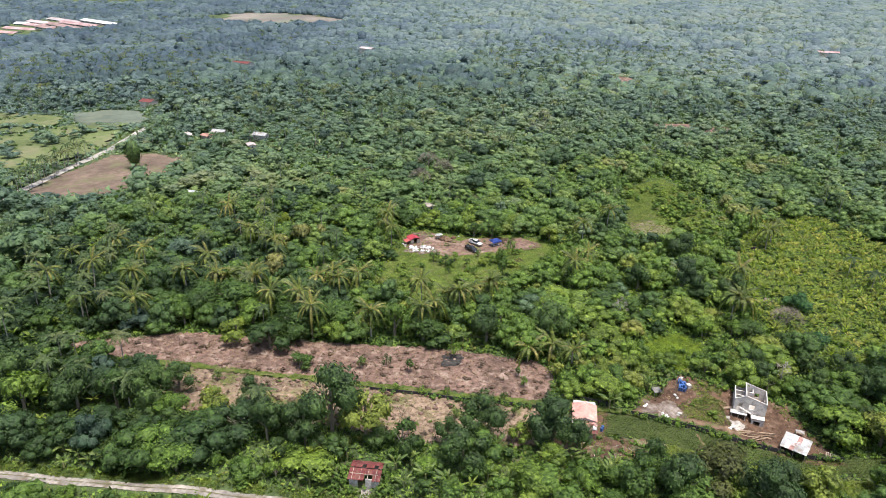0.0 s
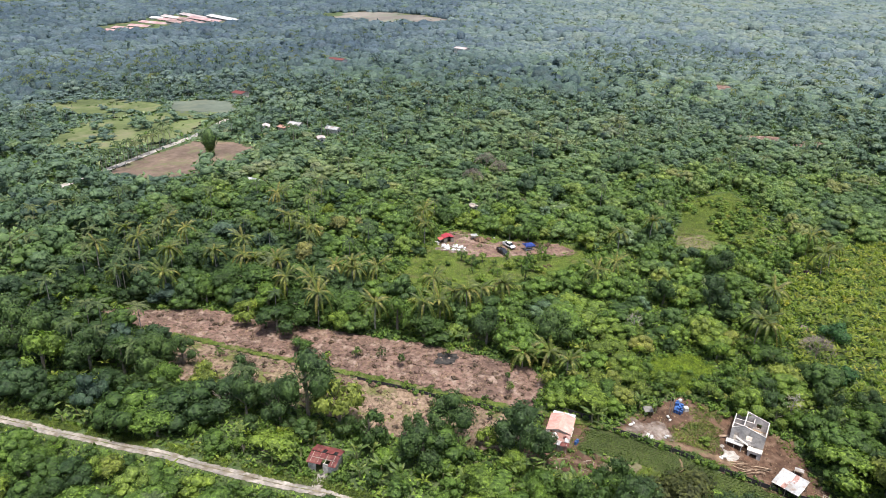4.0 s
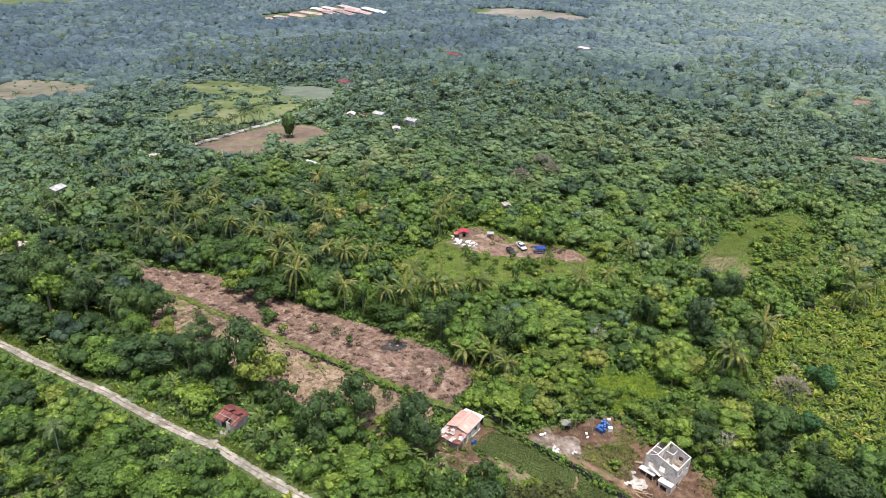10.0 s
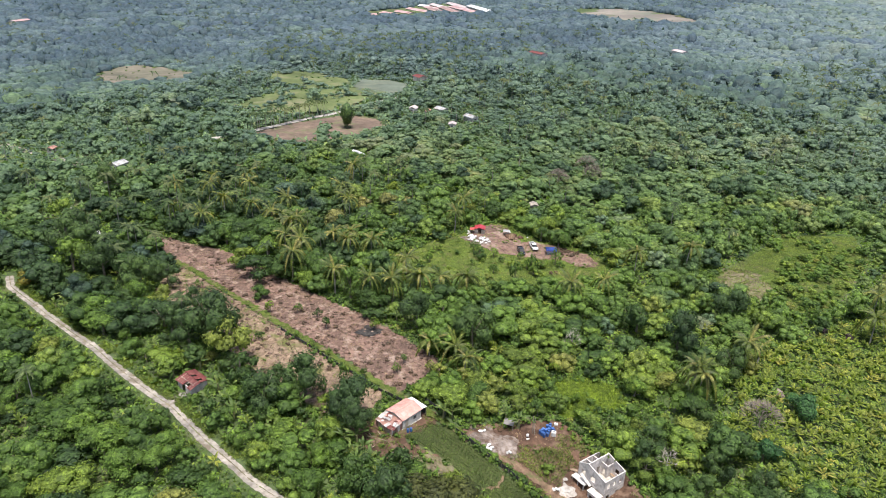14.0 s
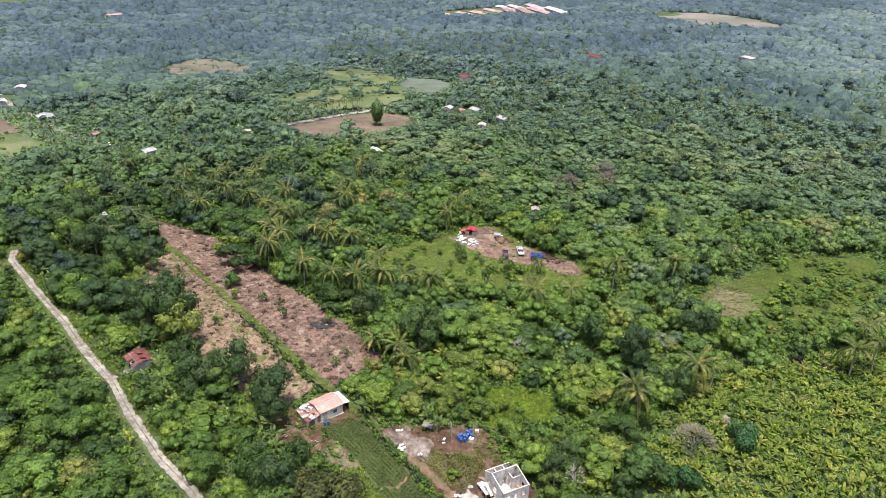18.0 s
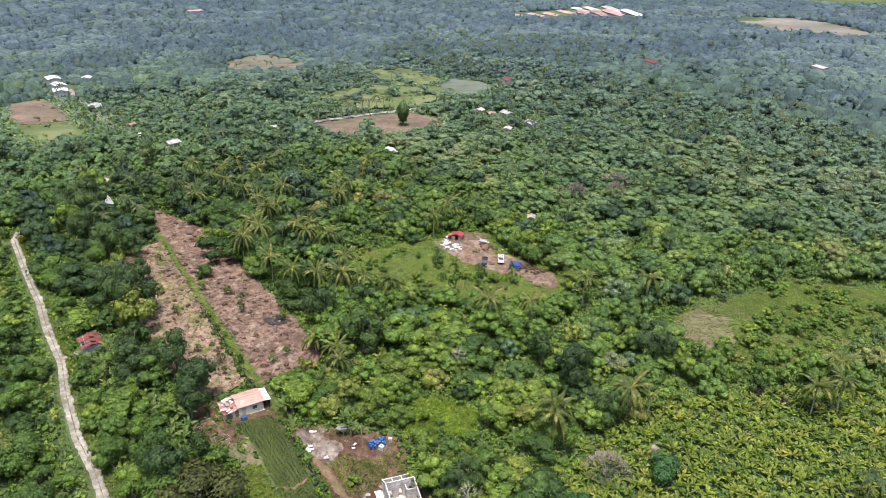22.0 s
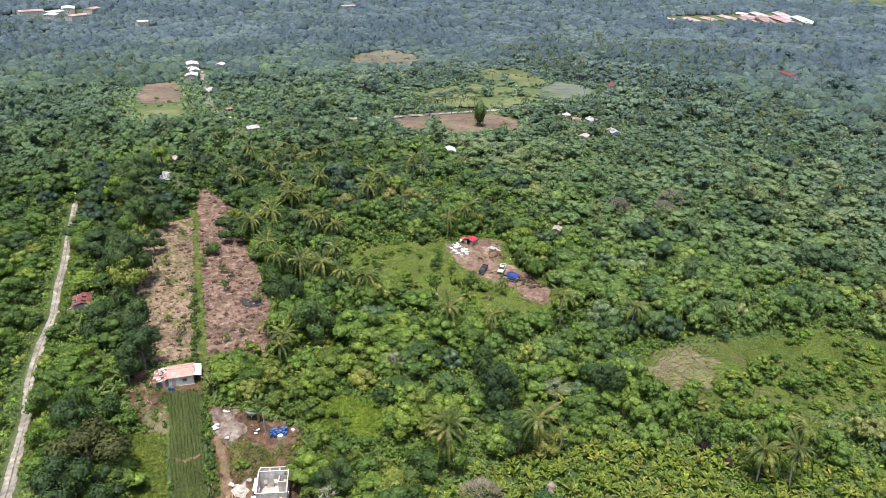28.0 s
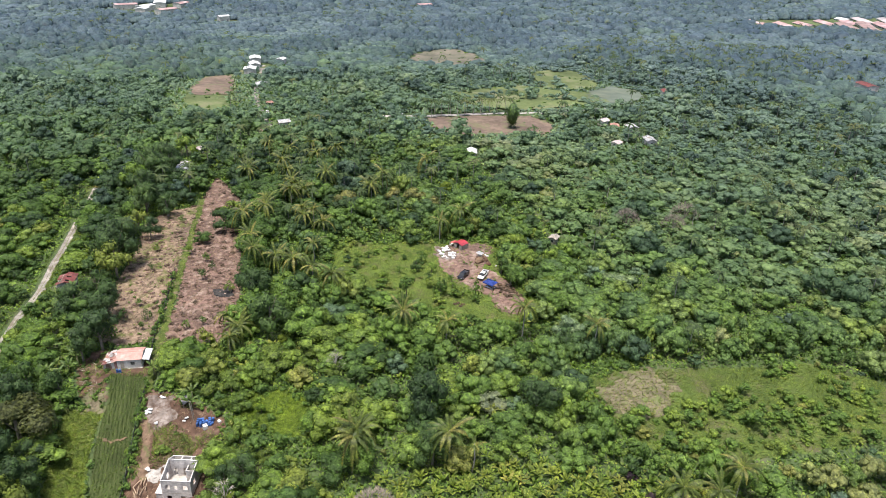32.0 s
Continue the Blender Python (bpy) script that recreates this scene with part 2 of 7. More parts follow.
M_LAWN = surface("lush_grass", (0.064, 0.104, 0.025), (0.130, 0.176, 0.040), 0.9, 0.95, big=0.14, bump=0.8, stain=(0.120, 0.110, 0.056), stain_scale=0.22)
M_MEADOW = surface("rough_meadow_grass", (0.054, 0.090, 0.024), (0.116, 0.156, 0.038), 0.9, 0.95, big=0.12, bump=0.8, stain=(0.105, 0.098, 0.052), stain_scale=0.16)
M_LIMEGRASS = surface("lime_grass", (0.055, 0.092, 0.014), (0.120, 0.168, 0.024), 0.9, 0.95, big=0.14, bump=0.8, stain=(0.060, 0.090, 0.020), stain_scale=0.3)
M_PASTURE = surface("pasture_grass", (0.072, 0.098, 0.040), (0.135, 0.162, 0.066), 0.35, 0.95, big=0.03, bump=0.3, stain=(0.15, 0.146, 0.085), stain_scale=0.06)
M_PALEFIELD = surface("pale_stubble_field", (0.145, 0.130, 0.112), (0.205, 0.186, 0.165), 0.12, 0.95, big=0.012, bump=0.2, stain=(0.135, 0.155, 0.110), stain_scale=0.014)
M_GREYFIELD = surface("grey_green_field", (0.080, 0.100, 0.080), (0.120, 0.140, 0.112), 0.3, 0.95, big=0.03, bump=0.2, stain=(0.130, 0.142, 0.100), stain_scale=0.05)
M_HILL = surface("dry_olive_grass", (0.098, 0.096, 0.070), (0.152, 0.142, 0.106), 0.3, 0.95, big=0.03, bump=0.3, stain=(0.175, 0.148, 0.118), stain_scale=0.05)
M_CROPSOIL = surface("crop_soil", (0.034, 0.048, 0.016), (0.070, 0.084, 0.030), 1.2, 0.95, big=0.15, bump=0.5)
M_ASH = surface("burnt_ash", (0.012, 0.012, 0.014), (0.07, 0.065, 0.06), 1.2, 0.95, big=0.3)
M_CONC = surface("bare_concrete_block", (0.41, 0.38, 0.365), (0.62, 0.585, 0.565), 2.2, 0.9, big=0.5, bump=0.3, stain=(0.30, 0.275, 0.26), stain_scale=0.8)
M_CONCTOP = surface("pale_concrete", (0.46, 0.435, 0.41), (0.62, 0.59, 0.56), 2.0, 0.85, big=0.5, bump=0.2, stain=(0.36, 0.33, 0.31), stain_scale=0.9)
M_DARKROOM = surface("dusty_concrete_floor", (0.34, 0.31, 0.28), (0.52, 0.48, 0.44), 1.5, 0.95, big=0.5)
M_PLASTER = surface("off_white_plaster", (0.416, 0.408, 0.384), (0.544, 0.536, 0.512), 2.0, 0.85, big=0.5, stain=(0.336, 0.312, 0.280), stain_scale=0.7)
M_PINK = surface("pink_painted_steel", (0.43, 0.215, 0.180), (0.53, 0.285, 0.245), 2.0, 0.7, big=0.4, bump=0.1, stain=(0.49, 0.315, 0.27), stain_scale=0.5, vary=0.05)
M_WHITEROOF = surface("whitish_metal_sheet", (0.480, 0.488, 0.496), (0.640, 0.648, 0.656), 1.5, 0.45, big=0.4, bump=0.1, vary=0.08)
M_RUSTROOF = surface("rust_patched_sheet", (0.176, 0.080, 0.068), (0.336, 0.208, 0.176), 1.6, 0.75, big=0.6, stain=(0.480, 0.432, 0.416), stain_scale=0.9, vary=0.25)
M_REDROOF = surface("rusty_red_sheet", (0.085, 0.018, 0.017), (0.155, 0.034, 0.030), 1.5, 0.8, big=0.5, stain=(0.15, 0.06, 0.045), stain_scale=0.7, vary=0.12)
M_REDTARP = surface("bright_red_tarpaulin", (0.238, 0.018, 0.028), (0.331, 0.036, 0.048), 1.5, 0.5, big=0.4, bump=0.2)
M_AWNING = surface("faded_red_tarpaulin", (0.36, 0.06, 0.055), (0.46, 0.11, 0.10), 1.5, 0.6, big=0.4, bump=0.2)
M_FARPINK = surface("faded_pink_roof", (0.31, 0.185, 0.180), (0.42, 0.265, 0.255), 0.3, 0.6, big=0.06, bump=0.1, stain=(0.42, 0.33, 0.32), stain_scale=0.1, vary=0.12)
M_FARBROWN = surface("dull_rusty_roof", (0.20, 0.125, 0.115), (0.30, 0.20, 0.185), 0.3, 0.7, big=0.06, bump=0.1, stain=(0.33, 0.25, 0.23), stain_scale=0.1, vary=0.1)
M_FARWHITE = surface("faded_whitish_roof", (0.35, 0.30, 0.295), (0.46, 0.405, 0.395), 0.3, 0.6, big=0.06, bump=0.1, stain=(0.40, 0.30, 0.29), stain_scale=0.08, vary=0.08)
M_FARROAD = surface("pale_concrete_road", (0.29, 0.27, 0.245), (0.42, 0.395, 0.365), 0.8, 0.95, big=0.1, bump=0.2, stain=(0.22, 0.20, 0.17), stain_scale=0.2)
M_BROWNFIELD = surface("dull_brown_field_soil", (0.098, 0.072, 0.056), (0.195, 0.146, 0.116), 0.35, 0.95, big=0.05, bump=0.6, stain=(0.120, 0.118, 0.062), stain_scale=0.12)
M_ORANGE = surface("orange_rusty_sheet", (0.21, 0.105, 0.080), (0.34, 0.18, 0.14), 1.2, 0.7, big=0.4, stain=(0.40, 0.26, 0.20), stain_scale=0.6, vary=0.12)
M_ZINC = surface("weathered_zinc", (0.288, 0.296, 0.296), (0.496, 0.496, 0.496), 1.2, 0.5, big=0.4, metal=0.3, stain=(0.288, 0.224, 0.184), stain_scale=0.5, vary=0.15)
M_BLUETARP = surface("blue_tarpaulin", (0.02, 0.05, 0.26), (0.04, 0.09, 0.40), 1.5, 0.5, big=0.5, bump=0.3)
M_BARREL = surface("blue_plastic", (0.022, 0.070, 0.22), (0.05, 0.12, 0.32), 2.0, 0.4, big=0.5, bump=0.05, vary=0.35)
M_WHITE = surface("white_sacks", (0.46, 0.455, 0.445), (0.66, 0.65, 0.64), 2.5, 0.8, big=0.6, vary=0.12)
M_SAND = surface("white_sand", (0.22, 0.20, 0.18), (0.40, 0.38, 0.355), 1.6, 0.95, big=0.5, stain=(0.20, 0.15, 0.12), stain_scale=0.9)
M_WOOD = surface("raw_lumber", (0.17, 0.115, 0.075), (0.35, 0.255, 0.175), 2.5, 0.85, big=0.5, vary=0.3)
M_GREYWOOD = surface("weathered_bamboo", (0.22, 0.19, 0.15), (0.42, 0.38, 0.32), 2.5, 0.85, big=0.5, vary=0.25)
M_NET = surface("black_net", (0.012, 0.012, 0.016), (0.045, 0.042, 0.05), 2.0, 0.85, big=0.4)
M_GREYTARP = surface("grey_tarpaulin", (0.10, 0.095, 0.09), (0.20, 0.19, 0.18), 1.5, 0.7, big=0.5)
M_WALLWOOD = surface("grey_plank_wall", (0.17, 0.145, 0.12), (0.36, 0.32, 0.28), 2.0, 0.9, big=0.5)
M_CARBLACK = surface("black_car_paint", (0.012, 0.012, 0.014), (0.022, 0.022, 0.025), 2.0, 0.25, bump=0.0)
M_CARWHITE = surface("white_car_paint", (0.72, 0.72, 0.72), (0.80, 0.80, 0.80), 2.0, 0.3, bump=0.0)
M_CARBLUE = surface("blue_car_paint", (0.05, 0.16, 0.30), (0.07, 0.2, 0.36), 2.0, 0.3, bump=0.0)
M_GLASS = surface("dark_car_glass", (0.015, 0.018, 0.02), (0.03, 0.035, 0.04), 2.0, 0.08, bump=0.0)
M_TYRE = surface("tyre_rubber", (0.015, 0.015, 0.015), (0.035, 0.035, 0.035), 4.0, 0.85)
M_RIM = surface("wheel_metal", (0.45, 0.45, 0.46), (0.6, 0.6, 0.6), 4.0, 0.4, metal=0.7, bump=0.0)
M_DARKDOOR = surface("dark_opening_wood", (0.06, 0.05, 0.045), (0.12, 0.10, 0.09), 2.0, 0.7)
M_SHADOWWIN = surface("window_glass", (0.03, 0.035, 0.04), (0.06, 0.07, 0.075), 1.0, 0.12, bump=0.0)


# ---- ground height ----
def ease(v):
    v = np.clip(v, 0, 1)
    return v * v * (3 - 2 * v)


def lie(x, y):
    """Height of the ground."""
    x, y = np.asarray(x, float), np.asarray(y, float)
    z = -2.9 - 1.5 * ease((y - 150) / 80) + 2.2 * np.exp(-(((x - 85) / 35) ** 2 + ((y - 235) / 40) ** 2))
    z = z - 6.0 * np.exp(-((x - 80) ** 2 + (y - 120) ** 2) / 512)
    z = z - 17.0 * ease((-x - 150) / 300) - 6.0 * ease((-x - 440) / 140) + 3.0 * np.exp(-(((x + 440) / 60) ** 2)) * ease((y - 700) / 150)
    z = z + 0.25 * np.sin(x * 0.11 + 1) * np.sin(y * 0.09) + 0.12 * np.sin(x * 0.37) * np.sin(y * 0.31 + 2)
    return z


def lz(x, y):
    return float(lie(x, y))


def inside(poly, x, y):
    x, y = np.asarray(x, float), np.asarray(y, float)
    odd = np.zeros(x.shape, bool)
    for (ax, ay), (bx, by) in zip(poly, poly[1:] + poly[:1]):
        if ay == by:
            continue
        cross = ((ay > y) != (by > y)) & (x < (bx - ax) * (y - ay) / (by - ay) + ax)
        odd ^= cross
    return odd


def edge_distance(poly, x, y, closed=True):
    x, y = np.asarray(x, float), np.asarray(y, float)
    best = np.full(x.shape, 1e9)
    ends = poly[1:] + poly[:1] if closed else poly[1:]
    for (ax, ay), (bx, by) in zip(poly, ends):
        dx, dy = bx - ax, by - ay
        t = np.clip(((x - ax) * dx + (y - ay) * dy) / (dx * dx + dy * dy + 1e-9), 0, 1)
        best = np.minimum(best, np.hypot(x - ax - t * dx, y - ay - t * dy))
    return best


def wob(x, y, s=1.0):
    """Smooth pseudo-noise, about -1 to 1."""
    x, y = np.asarray(x, float) * s, np.asarray(y, float) * s
    return (np.sin(x * 1.3 + 1.7 * np.sin(y * 0.7)) + np.sin(y * 1.7 + 1.3 * np.sin(x * 0.9 + 2)) + 0.6 * np.sin(x * 3.1 + y * 2.3) + 0.6 * np.sin(y * 3.7 - x * 2.9)) / 3.2


# ---- mesh helpers ----
def mesh_np(name, verts, faces, material, tint=None, smooth=False, normals=None, haze_grey=None):
    """An object from arrays of vertices and triangles or quads."""
    verts, faces = np.asarray(verts, np.float32), np.asarray(faces, np.int32)
    k = faces.shape[1]
    me = bpy.data.meshes.new(name)
    me.vertices.add(len(verts))
    me.vertices.foreach_set("co", verts.ravel())
    me.loops.add(faces.size)
    me.loops.foreach_set("vertex_index", faces.ravel())
    me.polygons.add(len(faces))
    me.polygons.foreach_set("loop_start", np.arange(0, faces.size, k, dtype=np.int32))
    if smooth:
        me.polygons.foreach_set("use_smooth", np.ones(len(faces), bool))
    if tint is not None:
        at = me.attributes.new("tint", "FLOAT", "POINT")
        at.data.foreach_set("value", np.asarray(tint, np.float32))
    if haze_grey is not None:
        at = me.attributes.new("haze_grey", "FLOAT", "POINT")
        at.data.foreach_set("value", np.asarray(haze_grey, np.float32))
    me.materials.append(material)
    me.update(calc_edges=True)
    if normals is not None:
        me.polygons.foreach_set("use_smooth", np.ones(len(faces), bool))
        at = me.attributes.new("custom_normal", "FLOAT_VECTOR", "POINT")
        at.data.foreach_set("vector", np.asarray(normals, np.float32).ravel())
    return new(name, me)


def part(name, bm, material, parent, label=""):
    me = bpy.data.meshes.new(name)
    bm.to_mesh(me)
    bm.free()
    me.materials.append(material)
    ob = new(name, me)
    ob.parent = parent
    if label:
        ob["label"] = label
    return ob


def alike(name, src, parent, m):
    """Another part on the same mesh."""
    ob = new(name, src.data)
    ob.parent = parent
    ob.matrix_basis = m
    return ob


def boxes(*specs, bevel=0.0):
    """A bmesh of boxes (cx, cy, cz, sx, sy, sz[, rx, ry, rz])."""
    bm = bmesh.new()
    for s in specs:
        rot = s[6:] if len(s) > 6 else (0, 0, 0)
        bmesh.ops.create_cube(bm, size=1.0, matrix=pose(*s[:3], *rot) @ Matrix.Diagonal((*s[3:6], 1)))
    if bevel:
        bmesh.ops.bevel(bm, geom=list(bm.edges), offset=bevel, segments=1, affect="EDGES")
    return bm


def drum(bm, p, r, h, seg=12, r2=None, m=None):
    bmesh.ops.create_cone(bm, cap_ends=True, segments=seg, radius1=r, radius2=r if r2 is None else r2, depth=h, matrix=(m or Matrix()) @ Matrix.Translation(p))
    return bm


def sheet_bm(w, l, waves=4, amp=0.035, thick=0.02):
    """A ribbed roofing sheet, w along x, l along y, centred, lying flat."""
    bm = bmesh.new()
    nx = waves * 2 + 1
    rows = []
    for y in (-l / 2, l / 2):
        rows.append([bm.verts.new((-w / 2 + w * i / (nx - 1), y, amp * (i % 2))) for i in range(nx)])
    low = [[bm.verts.new((v.co.x, v.co.y, v.co.z - thick)) for v in r] for r in rows]
    for i in range(nx - 1):
        bm.faces.new((rows[0][i], rows[0][i + 1], rows[1][i + 1], rows[1][i]))
        bm.faces.new((low[0][i + 1], low[0][i], low[1][i], low[1][i + 1]))
        for r, q in ((0, 0), (1, 1)):
            f = (rows[r][i], low[r][i], low[r][i + 1], rows[r][i + 1])
            bm.faces.new(f if r == 0 else f[::-1])
    for i in (0, nx - 1):
        f = (rows[0][i], rows[1][i], low[1][i], low[0][i])
        bm.faces.new(f if i == 0 else f[::-1])
    return bm


def thing(name, m, label, category, group=""):
    ob = new(name)
    ob.empty_display_size = 0.5
    ob.matrix_world = m
    return tagged(ob, label, category, group)


# ---- plan ----
FIELD = [(-96, 149.5), (-80, 154), (-68, 157), (-45, 155), (-28, 154.5), (-10, 153), (3, 152), (24, 148), (28, 144), (26, 136), (25, 131), (2, 134.5), (-27, 137.5), (-47, 140), (-68, 142.5), (-85, 146)]
DRYSTRIP = [(-66, 141.5), (-64, 133), (-60, 127), (-52, 123), (-31, 121.5), (-14, 118), (0, 115.5), (20, 115.5), (24, 121), (23, 129), (9, 131), (-6, 133), (-23, 135.5), (-45, 138.5)]
TRACK = [(-72, 143), (-63, 142), (-45, 139.3), (-23, 136.6), (-6, 134.2), (9, 132.4), (24, 130.4), (36, 129.2), (45, 128)]
ROAD = [(-101, 107), (-94, 104), (-63, 101.2), (-45, 100.2), (-31, 98.4), (-11, 97), (3, 94.3), (19, 92.2), (32, 92), (51, 90), (80, 86), (140, 76), (260, 60)]
VILLAGEROAD = [(-400, 196), (-352, 190), (-300, 184), (-256, 178), (-213, 176), (-194, 177), (-176, 178), (-158, 176)]
CROP = [(35, 119.5), (36.5, 126.5), (41, 128), (50, 126), (61, 124.6), (71, 123.4), (82, 122), (98, 119), (96, 113), (84, 116), (74, 117.6), (59, 117.8), (45, 119.8)]
LAWN = [(46, 111), (48, 119), (59, 117), (74, 116.8), (90, 113), (90, 104), (72, 109), (57, 110)]
DIRT = [(24, 114), (25, 119), (27.5, 122), (28.5, 130), (37.5, 130), (38, 126), (35.6, 120), (37, 118.6), (45, 119.3), (47.5, 117), (42, 113.4), (35, 112.4), (30, 112)]
YARD = [(44, 127.4), (45, 133), (49, 136), (53, 140), (58, 144.5), (65, 144), (69, 142), (82, 138), (86, 127), (88, 118), (77, 121.5), (70, 124.2), (62, 125.6), (52, 126.4)]
PALE = [(44.4, 127.6), (46, 131), (48.5, 133.5), (52, 135.6), (55.5, 134.4), (56, 131.4), (54.4, 128.4), (51, 127.2)]
YGREEN = [(55.6, 129.8), (57, 132.4), (61, 136.8), (64.5, 138.5), (68, 137), (66.5, 132.8), (67, 129.6), (60, 129.4)]
YPATH = [(53, 127.9), (57, 128.2), (60, 128.3), (64, 128.0), (69, 127.6)]
DRYLAWN = [(40.5, 116.2), (42, 119.3), (49, 118.9), (47, 114.6), (43, 114.2)]
CLEAR = [(-24, 184), (-20, 200), (-16, 219), (-15, 231), (-9, 239), (0, 234), (8, 232.5), (16, 232), (24, 235), (37, 231), (39, 223), (33, 211), (27, 200), (19, 190), (8, 184), (-6, 179)]
CLEARSOIL = [(-11, 216), (-14, 226), (-13, 232), (-8, 236), (0, 231), (6, 227), (11, 230), (18, 231), (28, 232), (35, 226), (31, 221.5), (23, 222.5), (18, 219), (12, 217), (4, 213.5), (-4, 214.5)]
MEADOW = [(69, 229), (68, 240), (71, 250), (74, 263), (76, 275), (78, 288), (86, 299), (101, 309), (107, 290), (106, 270), (104, 250), (101, 236), (92, 227), (80, 227)]
SCRUB = [(66, 226), (66, 246), (71, 268), (76, 290), (90, 306), (104, 316), (114, 290), (113, 262), (110, 242), (100, 228), (86, 222)]
MEADOWSOIL = [(74, 229), (70, 236), (71, 246), (74, 251), (80, 248), (84, 243), (86, 234), (82, 228)]
LIME = [(51, 150), (52, 157), (58, 163), (66, 164), (70, 158), (64, 150), (60, 146)]
BANANA = [(91, 164), (87, 174), (88, 190), (93, 207), (104, 226), (120, 250), (150, 262), (160, 230), (140, 190), (124, 162), (108, 150), (98, 155)]
BROWN = [(-170, 262), (-152, 259), (-137, 267), (-129, 284), (-126, 300), (-126, 318), (-143, 326), (-161, 321), (-165, 298), (-170, 279)]
FARROAD = [(-178, 240), (-174, 262), (-169, 300), (-166, 330), (-165, 376)]
PASTURE = [(-228, 300), (-240, 326), (-243, 357), (-223, 365), (-206, 384), (-180, 384), (-171, 343), (-174, 312), (-194, 298)]
PASTUREB = [(-306, 392), (-313, 424), (-271, 423), (-226, 403), (-219, 384), (-230, 366), (-258, 370)]
GREY = [(-212, 388), (-226, 412), (-205, 420), (-186, 414), (-171, 394), (-174, 380), (-192, 374)]
HAMLETSCRUB = [(-196, 132), (-262, 126), (-356, 138), (-392, 176), (-300, 180), (-214, 171)]
HILL = [(-433, 336), (-448, 360), (-446, 380), (-421, 386), (-368, 383), (-353, 358), (-365, 340), (-385, 322), (-410, 322)]
BROWNFAR = [(-283, 140), (-335, 149), (-342, 168), (-305, 169), (-257, 162), (-257, 141)]
GREENFAR = [(-258, 137), (-253, 161), (-212, 158), (-200, 142), (-226, 137)]
BAREFAR = [(-354, 1039), (-374, 1130), (-328, 1160), (-251, 1101), (-162, 1011), (-140, 982), (-144, 927), (-186, 909), (-242, 916)]
SOILS = [[(105, 575), (108, 600), (126, 598), (124, 572)], [(138, 568), (140, 592), (152, 590), (150, 565)], [(122, 405), (126, 420), (148, 424), (150, 408)], [(152, 402), (150, 416), (172, 418), (176, 402)], [(225, 1010), (225, 1045), (270, 1045), (270, 1010)]]
SHEDYARD = [(-616, 845), (-622, 900), (-612, 1000), (-622, 1060), (-602, 1102), (-450, 1000), (-432, 900), (-470, 876), (-532, 835)]
OPEN = [FIELD, DRYSTRIP, CROP, LAWN, DIRT, YARD, CLEAR, MEADOW, LIME, BROWN, PASTURE, PASTUREB, GREY, HILL, BROWNFAR, GREENFAR, BAREFAR, SHEDYARD] + SOILS


def ground_sheet():
    """One sheet to the horizon: fine in the middle, coarse far out."""
    def axis(lo, hi, step, reach):
        mid = list(np.arange(lo, hi + 0.1, step))
        out, d = [], step
        v = hi
        while v < reach:
            d *= 1.35
            v += d
            out.append(v)
        left, d = [], step
        v = lo
        while v > -reach:
            d *= 1.35
            v -= d
            left.append(v)
        return np.array(left[::-1] + mid + out)
    xs, ys = axis(-130, 170, 2.7, 4500), axis(60, 300, 2.7, 4500)
    gx, gy = np.meshgrid(xs, ys)
    v = np.stack([gx, gy, lie(gx, gy)], -1).reshape(-1, 3)
    nx, ny = len(xs), len(ys)
    i = (np.arange(ny - 1)[:, None] * nx + np.arange(nx - 1)).ravel()
    ob = mesh_np("ground", v, np.stack([i, i + 1, i + nx + 1, i + nx], 1), M_GROUND, smooth=True)
    tagged(ob, "green overgrown ground with patches of bare soil", "ground", kind="structure")


def patch(name, poly, material, label, category="ground", lift=0.09, cell=0.6, ragged=0.8, bump=0.06, kind="structure", cut=()):
    """A ragged-edged cover that follows the ground."""
    p = np.array(poly)
    (x0, y0), (x1, y1) = p.min(0) - 1, p.max(0) + 1
    xs, ys = np.arange(x0, x1 + cell, cell), np.arange(y0, y1 + cell, cell)
    gx, gy = np.meshgrid(xs, ys)
    d = edge_distance(poly, gx, gy) * np.where(inside(poly, gx, gy), 1, -1)
    for other in cut:
        d = np.where(inside(other, gx, gy), -1.0, d)
    f = d + ragged * wob(gx, gy, 0.9 / max(ragged, 0.5)) + 0.25 * ragged * wob(gy, gx, 2.4 / max(ragged, 0.5))
    q = np.maximum(np.maximum(f[:-1, :-1], f[1:, :-1]), np.maximum(f[:-1, 1:], f[1:, 1:]))
    keep = q > 0
    # the outermost corners are drawn in to the edge line
    fy, fx = np.gradient(f, cell)
    k = np.where(f < 0, -f, 0) / np.maximum(np.hypot(fx, fy), 0.3)
    k = np.minimum(k, cell * 1.3) / np.maximum(np.hypot(fx, fy), 1e-3)
    inner = np.where(f > cell * 1.5, 1.0, 0.0)
    jx = gx + fx * k + inner * cell * 0.35 * wob(gx, gy, 2.1)
    jy = gy + fy * k + inner * cell * 0.35 * wob(gy, gx, 2.3)
    z = lie(jx, jy) + lift + bump * (1 + wob(jx, jy, 1.7)) * 0.5 + bump * 0.6 * (1 + wob(jy, jx, 0.6)) * 0.5
    v = np.stack([jx, jy, z], -1).reshape(-1, 3)
    nx = len(xs)
    i = (np.arange(len(ys) - 1)[:, None] * nx + np.arange(nx - 1))[keep]
    f = np.stack([i, i + 1, i + nx + 1, i + nx], 1)
    used, inv = np.unique(f, return_inverse=True)
    ob = mesh_np(name, v[used], inv.reshape(f.shape), material, smooth=True)
    return tagged(ob, label, category, kind=kind)


